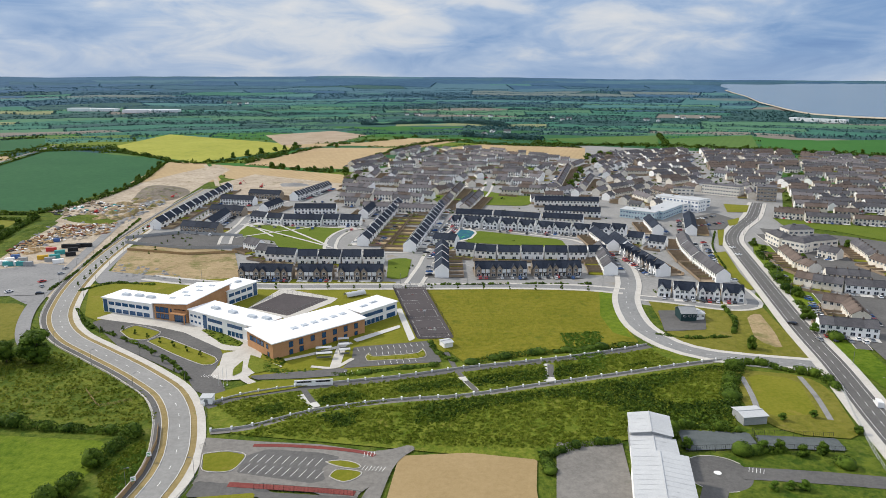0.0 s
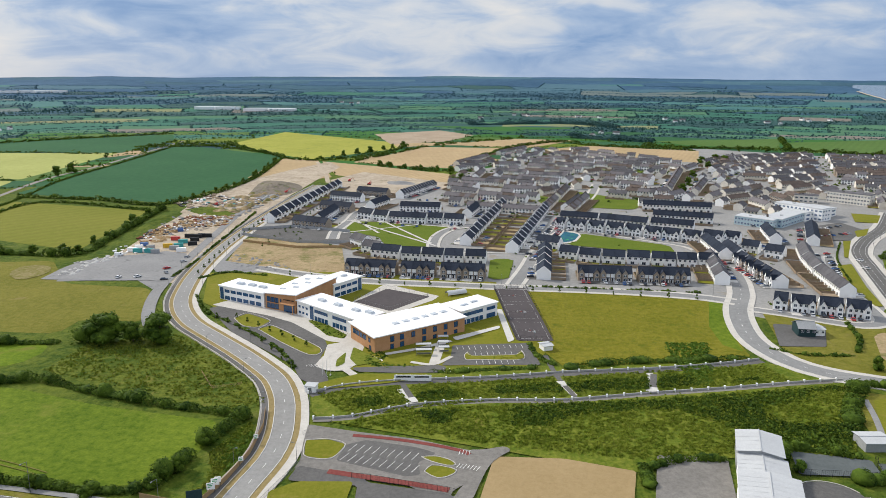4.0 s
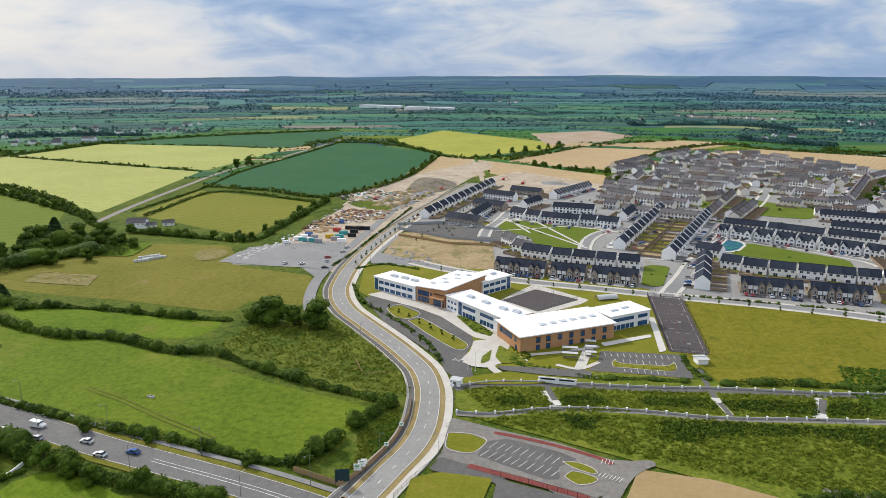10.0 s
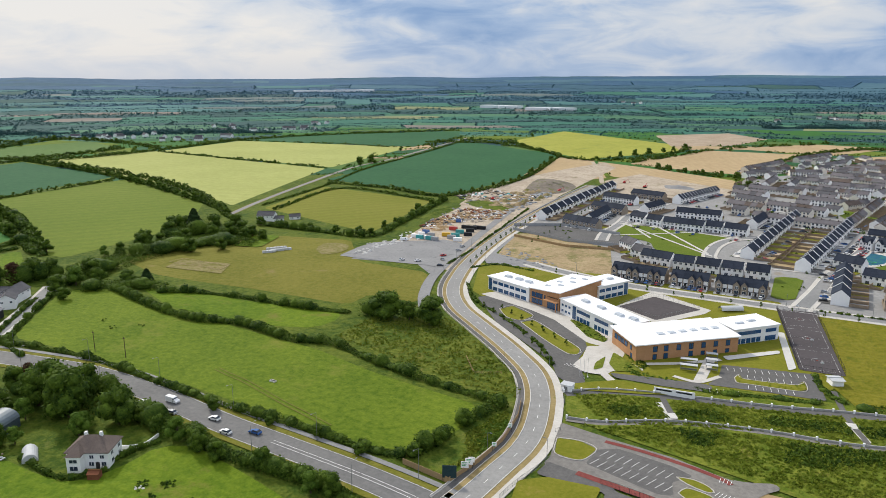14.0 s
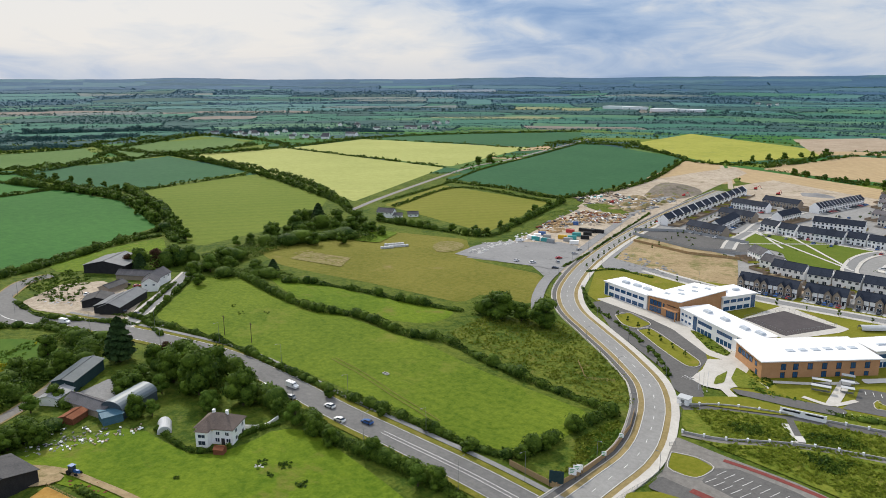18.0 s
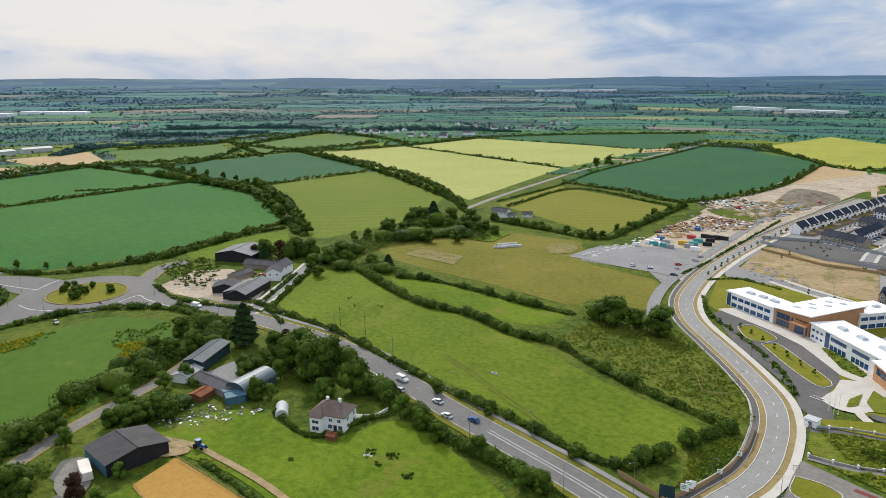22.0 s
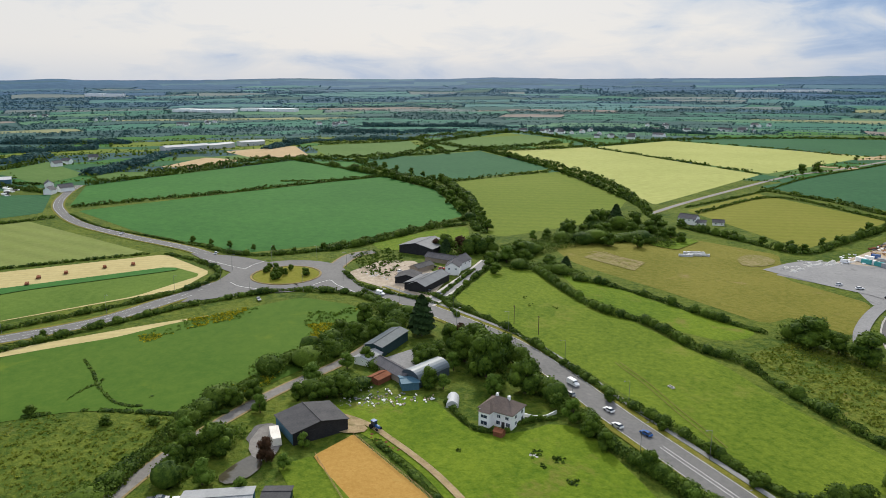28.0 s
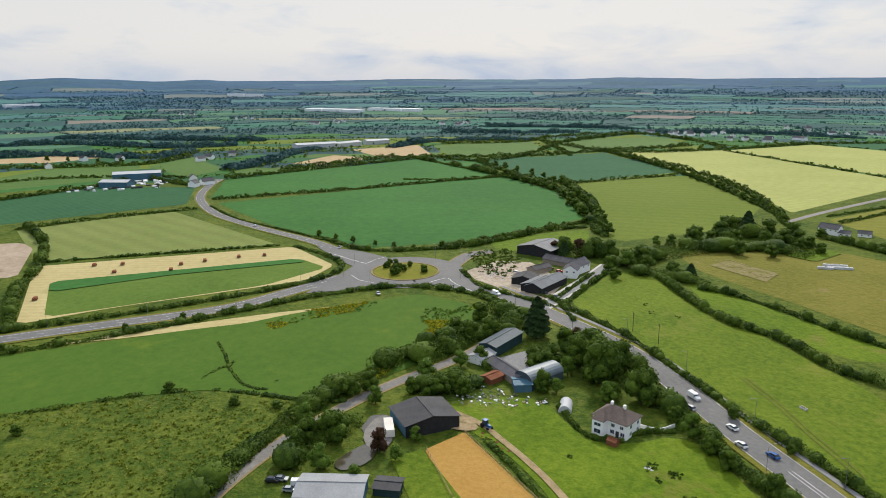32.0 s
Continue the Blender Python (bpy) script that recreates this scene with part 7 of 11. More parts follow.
hedge([(-97.1, 206.2), (-100.3, 195.9), (-102.6, 182.1), (-104.1, 171.3), (-106.1, 160.6)], 5.5, 4.0, 0.42, gaps=0.2)
hedge([(-217.1, 142.1), (-193.5, 138.8), (-175.8, 137.2), (-151.6, 133.3), (-135.4, 134.3), (-118.4, 135.2), (-105.4, 134.3)], 6.0, 4.2, 0.42, label="tall roadside hedge with small trees")
hedge([(-284.0, 146.6), (-312.6, 152.1), (-331.0, 147.1)], 3.0, 2.0, 0.42)
hedge([(-345.0, 120.8), (-315.2, 126.4), (-299.5, 130.8)], 3.0, 1.6, 0.42, label="clipped roadside hedge round a farmyard")
hedge([(-388.5, 124.4), (-352.5, 124.2), (-323.2, 138.6), (-305.8, 147.8)], 3.5, 1.8, 0.5, label="clipped roadside hedge round a farmyard")
hedge([(-318.5, 153.8), (-332.9, 168.9), (-357.0, 195.2)], 2.5, 1.8, 0.5)
hedge([(-308.7, 153.8), (-328.2, 173.2), (-359.9, 207.0)], 3.0, 2.4, 0.5)
# west road and roundabout
hedge([(-314.3, -110.3), (-317.1, -98.9), (-329.0, -50.4), (-347.3, -1.1), (-360.2, 36.2), (-365.2, 79.7), (-353.7, 102.1), (-338.5, 116.2), (-309.9, 125.5)], 5.0, 2.2, 0.5)
hedge([(-345.9, -119.9), (-348.1, -107.1), (-357.0, -61.3), (-371.3, -9.2), (-390.7, 39.7), (-417.6, 58.1), (-449.5, 51.9), (-481.8, 34.8)], 4.5, 2.2, 0.55)
hedge([(-510, 53), (-457.9, 77.3), (-444.9, 112.9), (-455.4, 152.0), (-475, 202), (-496, 262)], 5.0, 2.6, 0.6)
hedge([(-667, -24), (-595, -1), (-527, 39), (-495.4, 55.7)], 2.5, 1.2, 0.6)
hedge([(-703, -23), (-722, 101), (-748, 204), (-770, 300)], 4.0, 3.0, 0.75)
hedge([(-483.1, -122.8), (-485.5, -52.1), (-486.5, 25.7)], 3.0, 1.4, 0.7)
hedge([(-601, -165), (-630, -108), (-655, -34)], 4.0, 2.2, 0.8)
hedge([(-617, -161), (-546, -133), (-476.3, -119.7), (-413.1, -116.4), (-345.6, -104.2)], 7.0, 4.5, 0.8)
# lane through the farm
hedge([(-172.9, -22.3), (-194.0, -9.4), (-212.6, 3.3), (-228.8, 18.3), (-245.4, 35.6), (-261.8, 56.5), (-280.3, 83.3), (-292.5, 106.0)], 9.0, 4.5, 0.45, label="overgrown lane-side hedge with young trees", lumpy=0.7)

hedge([(-253.6, -82.0), (-255.4, -61.6), (-257.8, -38.1), (-255.6, -14.8), (-244.6, 4.8), (-233.7, 21.7), (-230.9, 37.3)], 3.0, 0.9, 0.45, label="low bramble bank at a field's edge", gaps=0.35)
hedge([(-328.2, 106.6), (-303.1, 112.7), (-279.0, 111.8), (-251.2, 91.2), (-241.8, 92.5)], 8.0, 4.0, 0.45, gaps=0.15)
# field hedges further out
hedge([(-392, 394), (-348, 397), (-297, 403), (-305, 454), (-331, 570)], 6.0, 4.0, 0.65)
hedge([(-456, 458), (-486, 581), (-534, 716), (-574, 909), (-631, 1157)], 3.0, 1.4, 0.7)
hedge([(-432, 447), (-457, 574), (-337, 556)], 3.0, 2.0, 0.7)
hedge([(-497, 600), (-418, 599), (-339, 589), (-327, 735), (-381, 989)], 5.0, 3.2, 0.75)
hedge([(-635, 1170), (-500, 1092), (-384, 996)], 4.0, 3.0, 0.9)
hedge([(-694, 341), (-591, 313), (-516, 283), (-443, 250)], 9.0, 6.0, 0.8, label="tall hedgerow of trees between fields", lumpy=0.5)
hedge([(-995, 554), (-736, 512), (-513, 442), (-435, 401)], 6.0, 4.5, 0.8, label="tall hedgerow of trees between fields")
hedge([(-926, 321), (-754, 319), (-695, 345)], 6.0, 4.5, 0.85)
hedge([(-692, 343), (-707, 424), (-717, 515)], 4.0, 3.0, 0.8, gaps=0.2)
hedge([(-945, 733), (-734, 713), (-580, 699)], 3.0, 2.2, 0.9, gaps=0.25)
hedge([(-1165, 536), (-977, 570), (-958, 748), (-993, 952)], 6.0, 4.5, 1.0)
hedge([(-997, 286), (-933, 322), (-972, 407), (-1126, 532)], 6.0, 4.5, 0.95)
hedge([(-782, 183), (-759, 244), (-768, 301)], 3.0, 1.4, 0.85)
hedge([(-452.1, 105.0), (-443.2, 136.8), (-456.2, 177.6), (-476, 220), (-478, 254)], 6.0, 3.6, 0.6)
hedge([(-1148, 538), (-1291, 781), (-1125, 799), (-975, 761)], 6.0, 5.0, 1.1)
hedge([(-1202, 348), (-1200, 505), (-1287, 604), (-1317, 797)], 7.0, 5.0, 1.2)
hedge([(-993, 952), (-927, 1145), (-765, 1375)], 6.0, 4.0, 1.2)
hedge([(-984, 942), (-794, 981), (-647, 998), (-672, 1220)], 3.0, 1.6, 1.1, gaps=0.3)
hedge([(-956, 550), (-765, 536), (-609, 495), (-455, 418)], 6.0, 4.5, 0.8)
hedge([(-556, 1177), (-420, 1026), (-330, 951), (-256, 1049), (-239, 1189)], 6.0, 4.0, 1.1, gaps=0.2)
hedge([(-267, 946), (-228, 1089), (-188, 1225), (-70, 1373)], 5.0, 3.5, 1.1, gaps=0.3)
hedge([(-219, 904), (-156, 871), (-112, 855)], 6.0, 4.5, 1.0, gaps=0.3)
hedge([(-111, 970), (-61, 1187), (16, 1324), (75, 1255), (232, 1195)], 6.0, 4.0, 1.2)
hedge([(154, 1257), (250, 1238), (370, 1231), (517, 1154), (701, 1033)], 7.0, 5.0, 1.2)
hedge([(442, 1476), (388, 1242)], 9.0, 6.0, 1.2)
hedge([(-680, 1094), (-604, 1114), (-516, 1144)], 6.0, 3.5, 1.1)
hedge([(-848, -11), (-911, 99), (-991, 253)], 7.0, 5.0, 1.0)
hedge([(-991, 253), (-786, 297), (-652, 311), (-508, 270), (-453, 251)], 9.0, 5.5, 0.9, label="tall hedgerow of trees between fields")
hedge([(-913, 57), (-964, 136), (-1012, 217), (-1006, 283)], 7.0, 5.0, 1.1)
hedge([(-993, 271), (-969, 437), (-985, 491), (-1030, 731)], 7.0, 5.0, 1.1)
hedge([(-1230, 548), (-1076, 510), (-955, 476)], 8.0, 5.0, 1.1)
hedge([(-740, -239), (-825, -149), (-879, -104), (-802, -43)], 6.0, 4.0, 1.0)
hedge([(-1058, -335), (-1038, -238), (-1038, -121), (-1124, -60)], 8.0, 5.0, 1.2)
hedge([(-882, -282), (-915, -212), (-904, -116), (-873, -55)], 4.0, 2.5, 1.1)
# belts of trees beyond the outer fields, in haze-tinted foliage
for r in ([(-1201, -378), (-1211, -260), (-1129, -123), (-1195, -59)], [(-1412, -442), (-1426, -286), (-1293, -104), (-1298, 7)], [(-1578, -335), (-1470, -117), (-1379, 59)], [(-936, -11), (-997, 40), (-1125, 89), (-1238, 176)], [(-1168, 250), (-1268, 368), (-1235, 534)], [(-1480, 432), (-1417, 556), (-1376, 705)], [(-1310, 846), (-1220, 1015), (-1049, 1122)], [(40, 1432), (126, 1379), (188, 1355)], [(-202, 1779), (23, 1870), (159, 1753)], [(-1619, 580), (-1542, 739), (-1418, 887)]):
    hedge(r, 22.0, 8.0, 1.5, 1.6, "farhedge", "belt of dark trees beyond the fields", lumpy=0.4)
# dark weeds along wet lines in a crop
for r in ([(-306.2, -12.5), (-286.9, -8.9), (-275.6, -8.0), (-256.0, -2.4), (-250.1, 3.5)], [(-276.8, -8.0), (-273.9, -12.1), (-266.1, -18.1)], [(-256.0, -2.4), (-249.6, 5.1), (-256.6, 9.6)], [(-275.6, -8.0), (-280.9, -5.6)]):
    hedge(r, 1.6, 0.5, 0.4, 0.7, "hedge", "dark weeds along a wet line in a crop", "weed_line", gaps=0.2)
# by the hay meadow, the paths and the eastern corner
hedge([(10.5, 264.2), (26.9, 272.0), (51.0, 278.4), (83.6, 285.8)], 5.5, 1.6, 0.45, label="dark weedy hedge bank below a meadow")
hedge([(113.0, 264.9), (125.2, 264.4), (135.5, 257.7), (143.7, 252.4), (144.9, 238.8)], 4.0, 2.4, 0.4)
hedge([(115.2, 262.1), (105.2, 241.0), (99.6, 222.8)], 8.0, 3.5, 0.42)
hedge([(95.8, 208.8), (76.6, 211.3), (71.1, 199.6), (69.6, 189.6)], 3.5, 2.6, 0.4)
hedge([(30.4, 195.9), (31.1, 183.2), (29.4, 166.6)], 5.0, 2.5, 0.35, gaps=0.2)
hedge([(30.7, 192.0), (43.1, 199.4), (55.4, 201.2)], 3.0, 1.8, 0.35)
hedge([(90.0, 194.6), (102.8, 196.3), (115.2, 193.7), (118.1, 186.7)], 6.0, 2.8, 0.4, gaps=0.2)
hedge([(217, 492), (206.8, 450.1), (189.0, 383.5), (177.6, 328.9), (170.7, 290.5)], 6.0, 2.6, 0.5, gaps=0.35, label="roadside shrubs beside a distributor road")
hedge([(139.6, 337.3), (136.8, 316.1), (129.6, 299.3)], 2.5, 1.6, 0.5)
hedge([(94.7, 299.0), (108.0, 293.5), (127.4, 295.7)], 2.0, 1.2, 0.5)
hedge([(-95.7, 248.3), (-107.3, 264.0), (-124.9, 280.3), (-142.9, 294.2), (-161.7, 307.4), (-180.1, 333.1)], 2.2, 1.1, 0.4, gaps=0.2, label="low planted hedge along a school boundary")
hedge([(-43.6, 254.6), (-35.9, 252.8), (-23.8, 257.1), (-1.4, 262.7)], 4.0, 1.1, 0.42, label="low shrub bed beside a car park")
hedge([(-193.6, 362.2), (-182.4, 377.3), (-158.9, 374.5)], 3.0, 1.2, 0.5)
hedge([(-5.7, 289.4), (-1.9, 275.1), (5.6, 266.2)], 3.0, 1.0, 0.42)
SCRUB = [(-73.3, 204.1), (-62.2, 207.9), (-42.5, 219.8), (-16.3, 227.3), (36.5, 240.5), (110.5, 264.3), (107.9, 241.0), (93.2, 207.6), (72.9, 211.3), (55.8, 204.8), (34.9, 197.0), (-14.6, 200.5), (-65.2, 206.0)]
bushes([(52.2, 299.0), (70.4, 301.9), (67.0, 279.2), (63.6, 256.2), (55.9, 254.5), (53.1, 275.0)], 900, 0.7, 0.36, "leaf_light", "tall pale weeds in the corner of a hay meadow", "rank_weeds", per=8, bare=-2)
for area, count in (([(-326.3, 87.7), (-329.2, 104.2), (-318.6, 109.3), (-306.2, 99.5), (-288.1, 88.2), (-277.2, 76.5), (-264.2, 62.9), (-282.3, 72.6), (-299.2, 80.5), (-311.1, 78.2)], 420), ([(-322.6, 8.4), (-337.6, 26.3), (-343.0, 60.0), (-333.9, 80.9), (-325.0, 30.8), (-315.1, 10.7)], 230), ([(-259.2, 57.0), (-249.0, 50.0), (-238.0, 27.0), (-243.0, 22.0), (-254.0, 40.0), (-266.0, 60.0)], 120)):
    bushes(area, count, 0.9, 0.34, "flower", "yellow flowering weeds along a crop's edge", "yellow_weeds", per=7, bare=-0.1)
    bushes(area, count // 2, 0.9, 0.36, "leaf_light", "green weeds along a crop's edge", "rank_weeds", per=8, bare=-0.3)
for area, count in (([(-190.4, 230.6), (-192.3, 260.2), (-160.1, 276.1), (-131.6, 257.9), (-109.5, 238.8), (-93.9, 214.7), (-105.7, 211.9), (-132.2, 217.5), (-163.4, 223.7)], 1400), ([(-100.5, 163.0), (-97.0, 190.0), (-94.0, 204.0), (-90.5, 196.0), (-89.5, 176.0), (-91.5, 160.0)], 450),
                    ([(-250.0, -113.1), (-254.1, -82.1), (-257.2, -47.4), (-254.6, -14.7), (-234.1, 18.8), (-214.9, 8.7), (-182.2, -11.5), (-169.2, -18.1), (-191.1, -90.6)], 1500)):
    bushes(area, count, 0.75, 0.30, "tuft", "tussocks of rank grass over rough pasture", "grass_tufts", per=6, bare=-0.35)
bushes(SCRUB, 4200, 0.85, 0.36, "weeds", "rank yellow-green weeds over rough ground", per=9, bare=-0.5)
bushes([(-42.1, 217.8), (-16.2, 225.5), (36.2, 238.6), (109.6, 262.0), (103.9, 236.2), (92.6, 209.9), (73.3, 212.5), (41.6, 221.6), (3.1, 215.6), (-33.6, 210.7)], 1700, 1.15, 0.36, "hedge", "brambles and rank weeds over rough ground", bare=0.02)
bushes([(63.3, 240.7), (110.8, 256.5), (104.9, 236.2), (93.1, 208.8), (73.3, 212.5), (57.1, 206.7)], 600, 1.1, 0.34, "hedge", "brambles beside a works hall", bare=-0.05)
bushes([(-79.6, 227.7), (-49.9, 239.0), (10.2, 256.3), (86.8, 279.9), (93.8, 264.8), (37.1, 245.5), (-16.6, 231.3), (-63.1, 211.3)], 3000, 0.7, 0.34, "weeds", "rank weeds along a stream between two paths", per=10, bare=-0.5)
bushes([(-66.4, 223.9), (-48.8, 232.9), (10.0, 250.5), (77.3, 270.6), (82.5, 264.7), (37.6, 248.6), (-16.9, 236.4), (-61.2, 218.5)], 1000, 0.9, 0.34, "hedge", "brambles along a stream between two paths", bare=-0.05)

for q, n, s in (([(-164.4, 109.6), (-162.3, 112.3), (-159.2, 109.6), (-160.3, 107.3)], 14, 0.5), ([(-158.6, 113.8), (-155.8, 116.4), (-153.4, 114.2), (-155.2, 111.9)], 18, 0.6), ([(-156.5, 107.8), (-154.9, 109.7), (-153.0, 108.0), (-154.4, 106.4)], 9, 0.4), ([(-145.9, 110.2), (-144.0, 112.7), (-141.9, 110.6), (-143.5, 108.7)], 12, 0.5),
                ([(-175.2, 90.0), (-173.7, 91.5), (-172.3, 90.5), (-173.4, 89.1)], 6, 0.4), ([(-299.2, 192.2), (-297.9, 194.8), (-294.6, 192.7), (-295.9, 190.1)], 5, 0.2), ([(-287.8, 187.3), (-286.2, 190.6), (-282.3, 188.1), (-284.0, 184.8)], 6, 0.2), ([(-277.5, 195.8), (-276.2, 198.3), (-273.3, 196.3), (-274.5, 193.8)], 5, 0.2)):
    bushes(q, n, s, 0.3, "hedge", "dark patch of nettles in grass", "nettles", per=10, bare=-2)
bushes([(-427.3, 142.0), (-430.4, 170.8), (-404.0, 171.7), (-365.5, 144.6), (-378.5, 132.2)], 220, 1.2, 0.4, "hedge", "overgrown weeds in a farmyard", "rank_weeds", bare=-2)
bushes(QUARTER, 900, 2.0, 0.7, "hedge", "garden shrubs and small trees among older houses", "garden_shrubs", per=26, bare=-0.2)
bushes([(-206, 505), (-218, 725), (-76, 744), (2, 591), (138, 651), (208, 570), (158.4, 362.6), (112.9, 356.9), (87.4, 395.1), (-97.2, 383.5)], 170, 0.9, 0.45, "hedge", "small garden shrubs among new houses", "garden_shrubs", per=14, bare=-2)
hedge([(-8.3, 375.8), (27.7, 377.0), (54.1, 378.4), (84.0, 378.5)], 1.6, 1.1, 0.4, gaps=0.3, label="low hedge along an estate street")
hedge([(202, 517), (182, 466), (169.2, 410.1)], 1.4, 1.0, 0.45, gaps=0.3, label="low shrubs beside a street")
hedge([(-192.0, 69.5), (-178.2, 71.1), (-164.6, 72.4), (-153.4, 73.2)], 2.6, 0.9, 0.3, label="dark weedy strip between an arena and a track", name="hedge")
bushes([(-256.0, -92.8), (-253.1, -14.7), (-233.2, 18.7), (-214.9, 8.7), (-182.2, -11.5), (-196.4, -74.8)], 70, 0.7, 0.4, "weeds", "scattered gorse and brambles on heath")
bushes([(-102.3, 168.5), (-98.7, 193.1), (-94.7, 204.6), (-88.9, 196.9), (-87.2, 175.4), (-89.9, 160.8), (-102.8, 157.3)], 120, 0.6, 0.35, "leaf_light", "rank weeds in a corner plot")
bushes([(-73.8, 268.9), (-66.2, 258.6), (-47.4, 256.2), (-66.8, 252.3)], 60, 0.7, 0.3, "leaf_light", "planted shrubs at a school entrance", "shrub_bed")

# woodland round the farm and beside the lanes
for r, w, h in (([(-371.7, 212.9), (-376.6, 237.4), (-382.0, 266.7), (-385.3, 297.1), (-376, 330), (-349.9, 343.3)], 18, 7.5), ([(-351.7, 217.4), (-334.6, 232.7), (-314.2, 241.3)], 12, 6.0), ([(-412, 318), (-416, 343), (-399, 357), (-378, 360)], 16, 8.5), ([(-397.2, 263.9), (-394.1, 284.6), (-389.4, 305.4)], 12, 7.0),
                ([(-257.9, 63.4), (-263.6, 75.9), (-275.4, 91.8), (-280.0, 106.5), (-295.8, 126.5)], 12, 6.5), ([(-234.6, 56.4), (-232.6, 65.3), (-228.5, 74.0), (-232.4, 80.8)], 10, 5.5), ([(-236.1, 145.8), (-203.9, 139.0), (-177.6, 133.9)], 9, 6.5), ([(-252.0, 125.3), (-247.9, 135.2), (-229.6, 136.5), (-211.5, 132.2)], 10, 8.0), ([(-200.4, 262.0), (-189.3, 262.9)], 8, 6.0),
                ([(-318.7, 115.4), (-304.0, 119.1), (-283.1, 115.8)], 9, 6.0), ([(-215.2, 34.5), (-211.5, 26.4), (-200.1, 14.5), (-192.2, 7.2)], 9, 5.5), ([(-392.9, 193.9), (-392.6, 211.9), (-389.2, 226.1)], 10, 8.0)):
    hedge(r, w, h, 0.5, 0.55, "hedge", "dense dark belt of mixed woodland trees", "woodland", lumpy=0.45)
